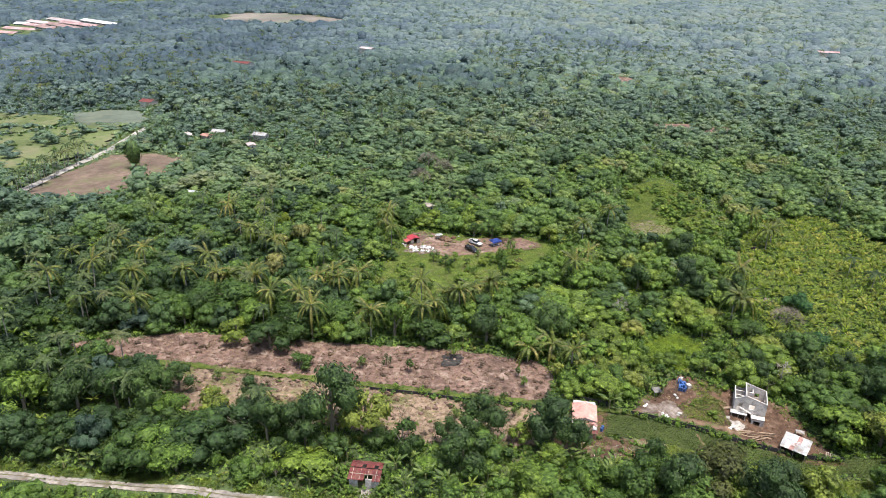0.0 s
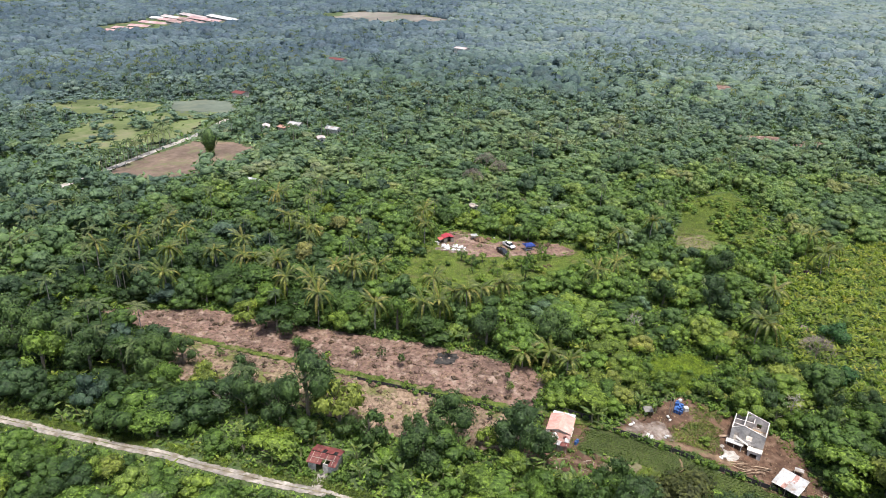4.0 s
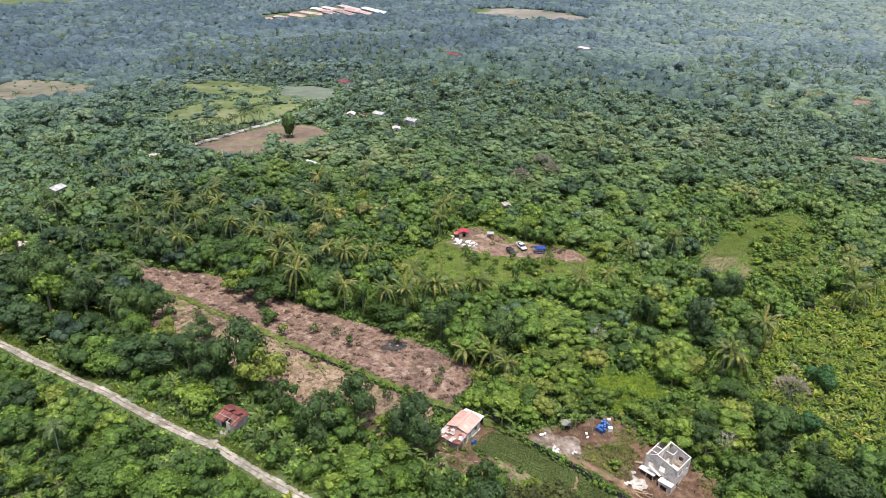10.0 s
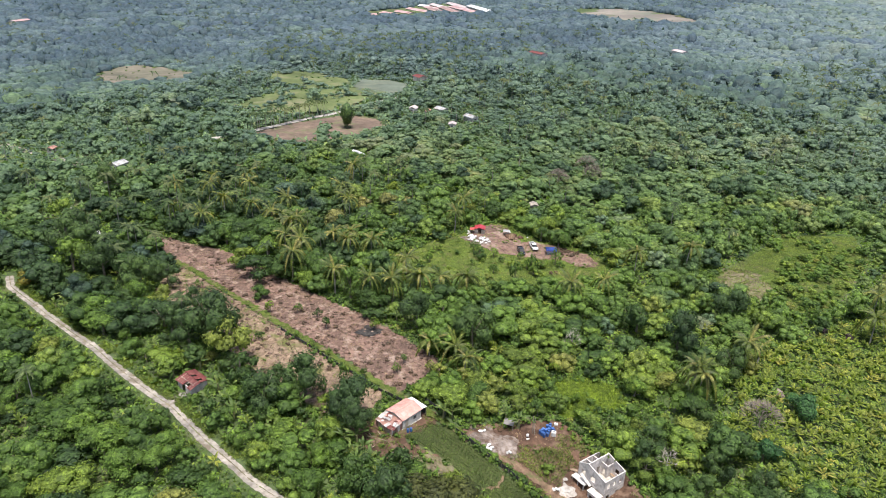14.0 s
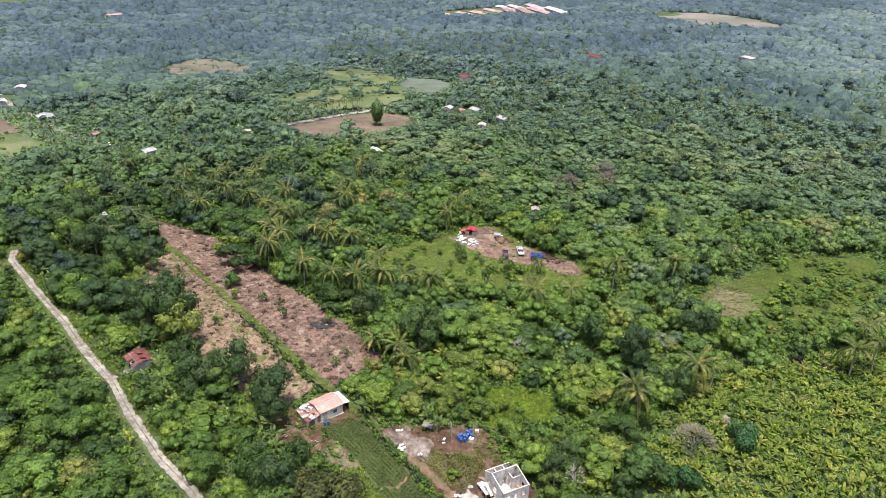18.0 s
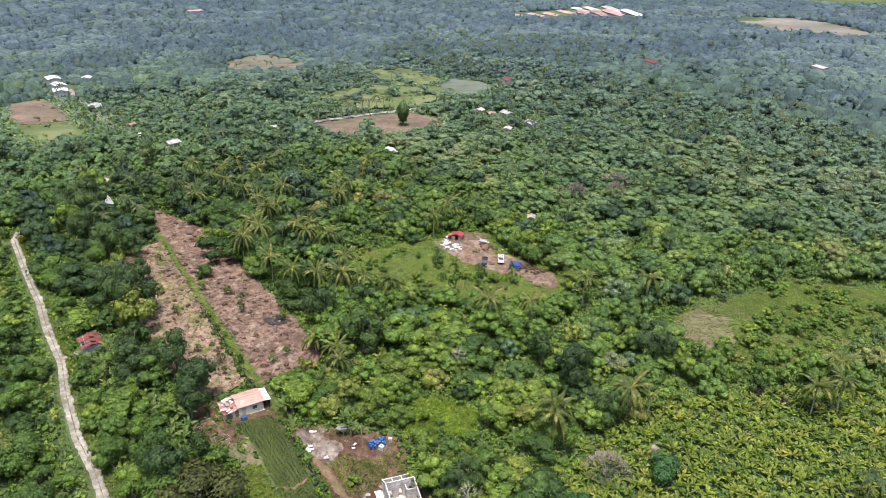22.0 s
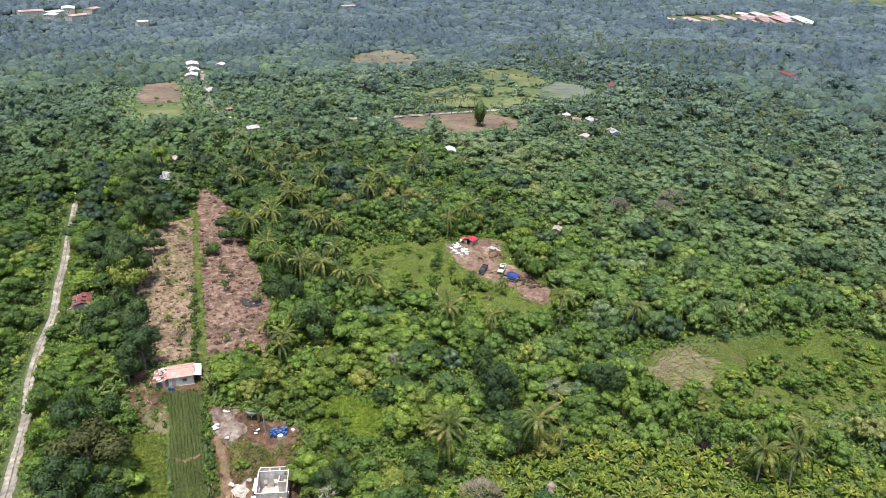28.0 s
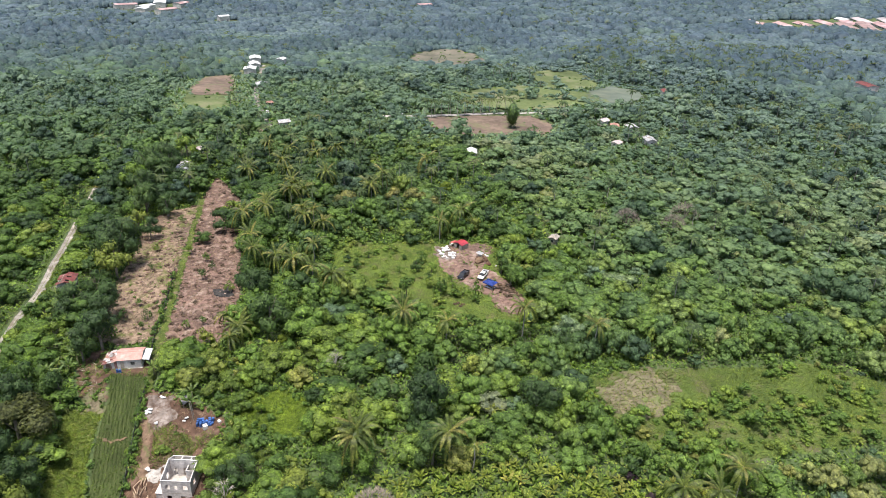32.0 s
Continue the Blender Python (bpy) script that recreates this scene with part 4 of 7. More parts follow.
def woodland():
    # close woods; the nearest trees stand as things of their own
    p = cells(-125, 175, 46, 350, 4.6)
    x, y = p.T
    r = np.clip(rng.lognormal(0.98, 0.46, len(p)), 1.1, 5.8) * np.where(wob(x, y, 0.05) > 0.2, 1.15, 0.95)
    dense = wob(x, y, 0.13) > -0.85
    ok = close_by(x, y) & in_view(x, y) & free_of_open(x, y, r * 0.35) & ~inside(BANANA, x, y) & clear_of_buildings(x, y, r * 0.6) & dense
    for bx, by, br in HERO_SPOTS + [(54.5, 104, 7.0), (-91, 107, 3.0)]:
        ok &= np.hypot(x - bx, y - by) > br * 0.75
    p, r = p[ok], r[ok]
    x, y = p.T
    h = np.minimum(r * rng.uniform(1.3, 2.3, len(p)), rng.uniform(5.0, 9.0, len(p)))
    tint = np.clip(0.50 + 0.20 * wob(x, y, 0.06) + rng.normal(0, 0.19, len(p)) - 0.4 * (rng.random(len(p)) < 0.05), 0, 1)
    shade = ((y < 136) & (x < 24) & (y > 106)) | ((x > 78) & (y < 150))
    tint = np.clip(tint + np.where(x > -25, np.where(y > 180, 0.12, 0.09), 0) - np.where((x < -45) & (y < 215), 0.33, 0), 0, 1)
    tint = np.clip(tint + np.where((x > 30) & (x < 80) & (y > 132) & (y < 175), 0.14, 0), 0, 1)
    belt = inside(BELT, x, y)
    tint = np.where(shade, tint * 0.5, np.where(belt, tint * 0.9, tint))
    h = np.where(shade, h * 1.25, np.where(belt, h * 1.2, h))
    r = np.where(shade | belt, r * 1.15, r)
    verge = (edge_distance(ROAD, x, y, False) < 6.5) & (y < np.interp(x, [q[0] for q in ROAD], [q[1] for q in ROAD]))
    h, r = np.where(verge, np.minimum(h, 3.4), h), np.where(verge, np.minimum(r, 2.1), r)
    scrub = inside(SCRUB, x, y)
    h, r, tint = np.where(scrub, h * 0.5, h), np.where(scrub, np.minimum(r, 2.2), r), np.where(scrub, np.clip(tint + 0.03, 0, 1), tint)
    rim = (edge_distance(MEADOW, x, y) < 14) & ~scrub
    h = np.where(rim, np.maximum(h * 1.3, 6.5), h)
    own = (y < 172) & (x > -70) & (r > 1.9) & (rng.random(len(p)) < 0.5)
    own &= np.cumsum(own) <= 280
    for kinds, sel in ((NEAR, ~own & (r <= 2.7)), (BIG, ~own & (r > 2.7))):
        # painted haze grows with distance; a few trees are grey by themselves
        scatter("woodland", kinds, p[sel], r[sel], h[sel] / 1.75, tint[sel], M_LEAF, "dense mixed green tropical shrubs and small trees", "woodland", haze_grey=np.clip(haze_by_distance(x, y)[sel] * 0.85 + rng.normal(-0.06, 0.05, sel.sum()) + 0.35 * (rng.random(sel.sum()) < 0.03), 0, 0.5))
    # undergrowth between them
    q = cells(-125, 175, 46, 350, 2.5)
    x, y = q.T
    rb = rng.uniform(0.6, 1.4, len(q))
    ok = close_by(x, y) & in_view(x, y) & free_of_open(x, y, rb * 0.3) & clear_of_buildings(x, y, rb * 0.8 - 1.6) & (rng.random(len(q)) < np.where(inside(BANANA, x, y), 0.55, 0.26))
    q, rb = q[ok], rb[ok]
    scatter("undergrowth", BUSH, q, rb, rb * rng.uniform(0.9, 1.5, len(q)), np.clip(rng.normal(0.66, 0.2, len(q)), 0, 1), M_LEAF, "low green bushes between trees", "bushes")
    # leafy ground cover that closes the gaps
    for name, box, step, size, zmax in (("ground_cover", (-125, 175, 46, 350), 0.62, 0.8, 1.7), ("ground_cover", (-330, 430, -20, 500), 1.8, 2.0, 3.4)):
        g = cells(*box, step)
        x, y = g.T
        ok = in_view(x, y) & free_of_open(x, y, np.full(len(g), 0.2)) & clear_of_buildings(x, y, np.full(len(g), -1.6))
        if step > 1:
            ok &= ~close_by(x, y)
        else:
            ok &= close_by(x, y)
        g = g[ok]
        x, y = g.T
        nrm = unit(len(g), rng) * 0.9 + np.array([0, 0, 0.8])
        nrm /= np.linalg.norm(nrm, axis=1, keepdims=True)
        up = rng.uniform(0.1, 1.0, len(g)) * (0.6 + 0.4 * wob(x, y, 0.35)) * zmax
        t, n3 = faced(leaf_tris(np.stack([x, y, lie(x, y) + up], 1), nrm, size, rng), np.repeat((nrm * 0.5 + np.array([0, 0, 0.6]))[:, None], 3, 1))
        ob = soup(name, t, M_LEAF, np.clip(0.52 + 0.2 * wob(x, y, 0.12) + rng.normal(0, 0.2, len(g)), 0, 1), normals=n3, haze_grey=haze_by_distance(x, y) if step > 1 else np.zeros(len(g)))
        tagged(ob, "low leafy plants covering the woodland floor", "undergrowth", kind="stuff")
    # bushes on the grassy open places
    q = cells(-30, 115, 100, 295, 2.3)
    x, y = q.T
    q = q + rng.uniform(-1.1, 1.1, q.shape)
    x, y = q.T
    rb = np.clip(rng.lognormal(-0.1, 0.45, len(q)), 0.4, 2.2)
    spot = wob(x, y, 0.22)
    ok = (inside(MEADOW, x, y) & ~inside(MEADOWSOIL, x, y) & (spot + np.maximum((x - 85 - (y - 250) * 0.14) * 0.16, (y - 282) * 0.06) > -0.15)) | (inside(CLEAR, x, y) & ~inside(CLEARSOIL, x, y) & (spot + (202 - y) * 0.03 > 0.08)) | (inside(YGREEN, x, y) & (spot > 0.1)) | (inside(LIME, x, y) & (spot > 0.1))
    ok &= clear_of_buildings(x, y, rb) & (rng.random(len(q)) < np.where(inside(MEADOW, x, y), 0.8, 0.6))
    q, rb = q[ok], rb[ok]
    rb = np.where(inside(MEADOW, q[:, 0], q[:, 1]), rb * 1.35, rb)
    scatter("bushes", NEAR, q, rb, rb * rng.uniform(0.55, 1.1, len(q)), np.clip(rng.normal(0.68, 0.2, len(q)), 0, 1), M_LEAF, "scattered low green bushes on rough grass", "bushes")
    # middle distance
    pm = cells(-330, 430, -20, 500, 5.5)
    x, y = pm.T
    close = close_by(x, y)
    rm = np.clip(rng.lognormal(1.24, 0.36, len(pm)), 1.6, 7.0) * np.where(wob(x, y, 0.03) > 0.3, 1.15, 0.95)
    thin = np.zeros(len(pm), bool)
    for poly in (PASTURE, PASTUREB, HILL, GREENFAR):
        thin |= inside(poly, x, y)
    grove = thin & (wob(x, y, 0.09) > 0.32)
    ok = ~close & in_view(x, y) & (free_of_open(x, y, rm * 0.4) | grove) & clear_of_buildings(x, y, rm * 1.0 + 0.5)
    pm, rm = pm[ok], rm[ok]
    x, y = pm.T
    hm = rm * rng.uniform(0.9, 1.6, len(pm)) * np.where((x < -90) & (y < 250), 1.2, 1.0)
    for poly in (BROWN, PASTURE, PASTUREB, GREY, HILL, BROWNFAR, GREENFAR):
        hm = np.where(edge_distance(poly, x, y) < 13, hm * 0.55, hm)
    hm = np.where((edge_distance(VILLAGEROAD, x, y, False) < 9) & (x > -245) & (x < -185), hm * 0.45, hm)
    bushy = inside(HAMLETSCRUB, x, y)
    hm, rm = np.where(bushy, hm * 0.45, hm), np.where(bushy, np.minimum(rm, 2.6), rm)
    low = (np.abs(x + 20) < 90) & (y < 420)
    hm = np.where(low, hm * 0.8, hm)
    tm = np.clip(0.57 + 0.20 * wob(x, y, 0.03) + 0.16 * wob(y, x, 0.011) + np.where(low, 0.10, np.where((x < -60) & (y < 270), -0.16, 0.0)) + rng.normal(0, 0.11, len(pm)), 0, 1)
    tm = np.clip(tm + np.where(bushy, 0.16, 0), 0, 1)
    leafier = (np.abs(x - 20) < 130) & (y < 410)
    tm = np.clip(tm + np.where(leafier, 0.07, 0.0), 0, 1)
    # leaf colours here carry painted distance haze
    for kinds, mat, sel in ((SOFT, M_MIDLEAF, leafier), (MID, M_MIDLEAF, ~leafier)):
        scatter("woodland", kinds, pm[sel], rm[sel], hm[sel] / 1.7, tm[sel], mat, "dense green canopy of mixed tropical trees", "woodland", haze_grey=np.clip(haze_by_distance(x, y) + rng.normal(0.03, 0.05, len(pm)), 0, 1)[sel])
    # larger trees that stand above the canopy, in loose clumps
    pe = cells(-330, 430, 60, 620, 13.0)
    x, y = pe.T
    re = rng.uniform(3.8, 6.4, len(pe))
    clump = wob(x, y, 0.028) + 0.5 * wob(y, x, 0.06)
    ok = ~close_by(x, y) & in_view(x, y) & free_of_open(x, y, re + 5) & clear_of_buildings(x, y, re + 6) & (rng.random(len(pe)) < np.where(clump > 0.15, 0.55, 0.10))
    pe, re = pe[ok], re[ok]
    x, y = pe.T
    he = re * rng.uniform(1.3, 1.75, len(pe))
    for kinds, sel in ((BIG, (np.hypot(x - 60, y - 100) < 260)), (MID, (np.hypot(x - 60, y - 100) >= 260))):
        scatter("tall_trees", kinds, pe[sel], re[sel], he[sel] / 1.6, np.clip(rng.normal(0.22, 0.14, sel.sum()), 0, 1), M_MIDLEAF, "larger dark green trees rising above the canopy", "woodland", haze_grey=haze_by_distance(x, y)[sel] * 0.9)
    # far woods, thinning in detail outward
    for lo, hi, step in ((0, 800, 6.3), (800, 1300, 10.5), (1300, 2600, 17.0)):
        pf = cells(-min(hi, 1100), min(hi, 1300), -200, min(hi, 2100), step)
        x, y = pf.T
        d = np.hypot(x, y)
        done = (x > -330) & (x < 430) & (y > -20) & (y < 500)
        rf = np.clip(rng.lognormal(-0.40, 0.30, len(pf)), 0.42, 1.15) * step
        ok = ~done & (d >= lo) & (d < hi) & in_view(x, y) & free_of_open(x, y, rf * 0.5) & clear_of_buildings(x, y, rf * 0.6)
        pf, rf = pf[ok], rf[ok]
        x, y = pf.T
        clump = 0.8 * wob(x, y, 0.035) + 0.9 * wob(y, x, 0.012) + rng.normal(0, 0.25, len(pf))
        # tint rises with distance and towards +x: haze's lightening painted into the leaves
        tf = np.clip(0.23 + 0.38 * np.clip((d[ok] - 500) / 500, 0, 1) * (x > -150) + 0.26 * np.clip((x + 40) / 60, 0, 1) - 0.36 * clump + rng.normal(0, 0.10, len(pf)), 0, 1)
        hf = np.clip(rf * rng.uniform(0.7, 1.4, len(pf)) * np.clip(0.95 + 0.5 * clump, 0.5, 1.6), 2.2, 11)
        scatter("far_woods", FARK, pf, rf, hf, tf, M_FARLEAF, "distant continuous green forest canopy", "woodland", haze_grey=np.clip(haze_by_distance(x, y) * 1.05 - 0.16 + rng.normal(0, 0.08, len(pf)), 0, 1))
    # the woods go on beneath and behind the flight
    pb = cells(-260, 330, -220, 240, 7.6)
    x, y = pb.T
    rk = np.clip(rng.lognormal(1.35, 0.3, len(pb)), 2.2, 6.5)
    ok = ~in_view(x, y) & free_of_open(x, y, rk) & clear_of_buildings(x, y, rk) & (edge_distance(ROAD, x, y, False) > 2.5 + rk)
    pb, rk = pb[ok], rk[ok]
    scatter("woodland", FARK, pb, rk, rk * rng.uniform(0.9, 1.5, len(pb)), np.clip(rng.normal(0.45, 0.18, len(pb)), 0, 1), M_MIDLEAF, "mixed green trees and shrubs behind the road", "woodland", haze_grey=np.zeros(len(pb)))
    return p[own], r[own], h[own]


# taller belt of trees between the strip and the clearing
BELT = [(-90, 152), (-60, 158), (25, 150), (34, 150), (20, 170), (2, 178), (-10, 179), (-28, 186), (-30, 205), (-90, 200)]
# dark tall trees along the strip and the road: x, y, crown radius
HERO_SPOTS = [(-70, 124, 4.4), (-62, 124, 4.2), (-78, 123, 4.4), (-87, 119, 4.6), (-103, 129, 5.0), (-93, 126.5, 4.6), (-48, 122, 3.4), (-41, 126, 3.0), (-22, 117.5, 5.6), (-15, 117.5, 4.8), (9, 117.5, 4.4), (2, 116, 2.4), (17, 116.5, 2.2), (24, 117, 4.4), (28, 113, 3.2), (-7, 113, 3.4), (-27, 114, 3.6), (-35, 115, 3.6), (74, 103, 4.5), (-98, 124, 5.0), (28, 158, 4.6), (-12, 157, 4.2), (12, 156, 4.0), (-59, 131, 3.2), (42, 110, 3.2), (46, 101, 4.0), (62, 99, 4.5), (38, 103, 3.5), (67, 106, 3.4), (72, 187, 4.2), (60, 191, 3.8), (86, 184, 3.6), (-102, 131.5, 4.4), (-125, 138, 4.2), (-143, 165.5, 4.4)]
OWN = woodland()


def tree_meshes(tag, seeds, leaves, size, material, bark=M_BARK, flat=0.75, tall=1.6, low=0.25, core=5):
    """Pairs of trunk and crown meshes of unit radius."""
    out = []
    for s in seeds:
        tris, nrm = crown(s, 1.0, tall, 7 + s % 4, leaves, size, flat=flat, low=low, core=core)
        c = soup(tag, tris, material, normals=nrm)
        r = random.Random(s)
        bm = trunk_bm(tall * 0.72, 0.075, 0.035, lean=r.uniform(-0.06, 0.06), seg=6, limbs=[(tall * r.uniform(0.2, 0.45), r.uniform(0, 6.28), r.uniform(0.5, 1.0), tall * 0.42, 0.03) for _ in range(4)])
        me = bpy.data.meshes.new("trunk")
        bm.to_mesh(me)
        bm.free()
        me.materials.append(bark)
        cm = c.data
        bpy.data.objects.remove(c)
        out.append((me, cm))
    return out


def plant(name, pair, x, y, scale, turn, label, category="tree", group="", squash=1.0):
    z = lz(x, y)
    ob = thing(name, pose(x, y, z - 0.05, 0, 0, turn) @ Matrix.Diagonal((scale, scale, scale * squash, 1)), label, category, group)
    for nm, me in zip(("trunk", "crown"), pair):
        c = new(nm, me)
        c.parent = ob
    return ob


ROUND = tree_meshes("crown", range(400, 410), 540, 0.125, M_CROWN)
GREAT = tree_meshes("crown", range(412, 416), 1000, 0.09, M_CROWN)
WIDE = tree_meshes("crown", range(420, 424), 640, 0.12, M_CROWN, flat=0.55, tall=1.35, low=0.4)
LIGHT = tree_meshes("crown", range(424, 427), 800, 0.10, M_YARDTREE, flat=0.6, tall=1.4, low=0.3)
DARK = tree_meshes("crown", range(430, 434), 1200, 0.084, M_DARKTREE, flat=0.85, tall=1.9, low=0.2)
BLUISH = tree_meshes("crown", (440,), 1200, 0.10, M_BLUETREE, flat=0.9, tall=1.6, low=0.1)
LIMEY = tree_meshes("crown", (450, 451), 520, 0.16, M_LIMETREE, flat=0.85, tall=1.8, low=0.15)
SPARSE = tree_meshes("crown", (460, 461, 462), 210, 0.21, M_CROWN, flat=0.9, tall=1.9, low=0.3, core=9)
TREE_LABELS = ("leafy green broadleaf tree in dense woodland", "small spreading green tree beside shrubs", "bushy green tree with a lobed crown")
for i, ((x, y), r, h) in enumerate(zip(*OWN)):
    pair = LIGHT[i % 3] if 34 < x < 78 and 136 < y < 172 and i % 4 else DARK[i % 4] if (x < 25 and 109 < y < 135 and i % 3) or (x > 78 and y < 150 and i % 2) else WIDE[i % 4] if i % 5 == 0 else GREAT[i % 4] if r > 3.0 else ROUND[i % 10]
    plant("broadleaf_tree", pair, x, y, r * 1.02, (i * 67) % 360, TREE_LABELS[1] if i % 5 == 0 else TREE_LABELS[2 * (i % 2)], group="woodland trees", squash=min(1.3, h / r / 1.6))
for i, (x, y, r) in enumerate(HERO_SPOTS):
    plant("tall_tree", DARK[i % 4] if i % 3 else ROUND[i % 10], x, y, r * 1.24, i * 53, "tall dark green dense tree standing above shrubs", group="tall dark trees", squash=1.2 + 0.25 * (i * 0.618 % 1))
# trees on the cleared strips
plant("round_tree", ROUND[1], -33.7, 141.8, 3.2, 20, "round green tree on bare soil", squash=0.9)
for i, (x, y, s) in enumerate(((-25, 138.6, 1.1), (-19, 143, 1.0), (-13, 144.5, 0.9), (-7, 141.5, 1.1), (3.5, 149, 1.2), (-4, 132.6, 0.8), (-10, 133.6, 0.7), (2, 132.8, 0.7), (12, 127, 1.0), (17, 126, 0.8), (-17, 127, 0.8), (-30, 128, 0.9), (19, 141, 0.8), (20, 137, 0.9), (-52, 136, 0.9), (11, 121, 1.2), (4, 124.5, 0.8), (20, 118.5, 1.3), (15, 131, 0.8), (27, 141, 1.3))):
    plant("sapling", SPARSE[i % 3], x, y, s * 1.45, i * 77, "small thin green sapling on cleared soil", group="saplings on the strip", squash=1.4)
plant("spreading_tree", WIDE[2], -43, 150.5, 6.0, 40, "broad spreading light green tree over bare soil")
plant("spreading_tree", WIDE[1], -52, 153, 5.0, 140, "broad spreading light green tree over bare soil")
# rounded yellowish trees in the shrubs, shrubs by the yard
for i, (x, y, s) in enumerate(((51, 160, 2.0), (49.5, 150.5, 1.7), (59.5, 152.5, 1.5), (33, 160, 1.7), (-20, 172, 1.9), (-58, 236, 3.2), (-48, 243, 3.0), (-40, 238, 2.6))):
    plant("lime_tree", LIMEY[i % 2], x, y, s, i * 40, "rounded yellow-green tree among darker shrubs", group="yellow-green trees")
for i, (x, y, s) in enumerate(((44.5, 138.2, 3.2), (49.5, 142.5, 3.0), (56.5, 148.5, 3.2), (40, 139, 3.0), (38, 133.5, 2.6), (54.5, 143.6, 2.2), (47, 147, 3.0), (66, 146.5, 3.0), (73, 145, 3.2), (80, 142, 3.4))):
    plant("broadleaf_tree", LIGHT[i % 3], x, y, s, i * 61, "spreading light green tree beside a bare yard", group="trees by the yard")
for i, (x, y, s) in enumerate(((28, 236.5, 3.4), (13.5, 232.5, 3.0), (5.5, 236, 3.2), (-4, 242, 4.0), (-14, 241, 4.2), (18, 239, 3.6), (38, 229, 4.0), (36, 237, 4.2), (-20, 233, 4.2), (-22, 223, 3.8), (8, 241, 3.8), (27, 240, 3.8))):
    plant("broadleaf_tree", WIDE[i % 4], x, y, s, i * 61, "spreading green tree at the edge of a clearing", group="trees round the clearing", squash=1.25)
for i, (x, y, s) in enumerate(((12, 214, 1.4), (15.5, 213, 1.3), (20.5, 214.5, 1.4), (25, 217, 1.5), (-3, 209, 2.2), (1, 206, 2.4), (4, 210, 1.8), (6, 194, 2.0), (10, 200, 1.7), (-4, 188, 1.6), (2, 200, 1.3), (13, 207, 1.9), (-10, 193, 1.4), (17, 209, 1.7), (-14, 201, 1.3), (20, 213, 1.9), (8, 208, 1.2), (-7, 204, 1.1))):
    plant("small_tree", ROUND[i % 10] if i % 2 else SPARSE[i % 3], x, y, s, i * 91, "small green tree on a grassy clearing", group="small trees of the clearing", squash=1.15)
plant("round_tree", BLUISH[0], 103, 178.5, 4.5, 10, "dense rounded bluish green tree among bananas")
plant("round_tree", BLUISH[0], 99, 158, 3.8, 100, "dense rounded bluish green tree beside bananas")
for i, (x, y, s) in enumerate(((19, 197.5, 2.4), (19, 208, 2.1), (23, 217.5, 2.0))):
    plant("small_tree", SPARSE[i % 3], x, y, s, i * 91, "thin tree with a vine-covered brown trunk beside a clearing", group="thin trees of the clearing", squash=1.75)
TREES_CLEARING = [(11, 231, 3.2), (17.5, 231.5, 3.6), (21, 206, 1.9), (20, 196, 1.7)]
OLIVE = tree_meshes("crown", (480,), 2000, 0.088, M_OLIVETREE, flat=0.7, tall=1.55, low=0.2)
GOLD = tree_meshes("crown", (481,), 500, 0.15, M_GOLDTREE, flat=0.7, tall=1.7, low=0.25)
for i, (x, y, s) in enumerate(((59.5, 107.2, 3.4), (66, 105.8, 3.6), (62, 100.5, 4.2), (50, 100.5, 3.4), (72, 104.5, 3.4))):
    plant("tall_tree", DARK[i % 4], x, y, s, i * 66, "dark green tree standing in the shade of a broad tree", group="dark trees beside the lawn", squash=1.0)
plant("broad_tree", OLIVE[0], 54.5, 104.0, 7.2, 0, "broad olive-brown tree beside a lawn")
PALEY = tree_meshes("crown", (482, 483), 620, 0.13, M_PALETREE, flat=0.6, tall=1.5, low=0.3)
for i, (x, y, s) in enumerate(((-48, 220, 5.2), (-52, 194, 5.0), (-55, 213, 4.0), (-44, 226, 3.6))):
    plant("golden_tree", PALEY[i % 2], x, y, s, i * 110, "pale yellowish flowering tree among green trees", group="pale yellow trees", squash=1.1)
plant("round_tree", DARK[2], 79.5, 211.5, 5.4, 50, "dark rounded tree standing above shrubs", squash=1.15)
for i, (x, y, s) in enumerate(TREES_CLEARING):
    plant("broadleaf_tree", ROUND[i * 3 % 10], x, y, s, i * 83, "leafy green tree beside bare soil of a clearing", group="trees of the clearing", squash=1.2)
PURPLE = tree_meshes("crown", (484,), 260, 0.16, M_PURPLETREE, flat=0.85, tall=1.5, low=0.1)
for i, (x, y, s) in enumerate(((74, 224, 1.3), (87, 220.5, 1.5), (102, 220.5, 1.6), (108, 221.5, 1.5))):
    plant("purple_shrub", PURPLE[0], x, y, s, i * 70, "dark purple-leaved shrub beside a meadow", "shrub", group="purple shrubs", squash=1.3)
plant("golden_tree", GOLD[0], -91, 107, 3.2, 0, "golden yellow tree beside the road")

# tall ovoid tree in the brown field
def ovoid(seed, leaves, size):
    """A dense egg-shaped crown of unit radius and height 3, from z = 0.35."""
    r = np.random.default_rng(seed)
    d = unit(leaves, r)
    squeeze = np.where(d[:, 2] > 0, 1 - 0.25 * d[:, 2], 1.0)[:, None]
    lump = 1 + 0.16 * np.sin(d * 5 + 1).sum(1, keepdims=True)
    p = d * squeeze * lump * np.array([1, 1, 1.5]) * r.uniform(0.86, 1.14, (leaves, 1)) + np.array([0, 0, 1.8])
    nrm = d + unit(leaves, r) * 0.5
    nrm /= np.linalg.norm(nrm, axis=1, keepdims=True)
    body = BALL2 * np.array([0.9, 0.9, 1.35]) + np.array([0, 0, 1.8])
    return faced(np.concatenate([leaf_tris(p, nrm, size, r), body]), np.concatenate([np.repeat((d + unit(leaves, r) * 0.3)[:, None], 3, 1), BALL2]))


tris, nrm = ovoid(470, 1400, 0.19)
egg = soup("crown", tris, M_DARKTREE, normals=nrm)
eggmesh = egg.data
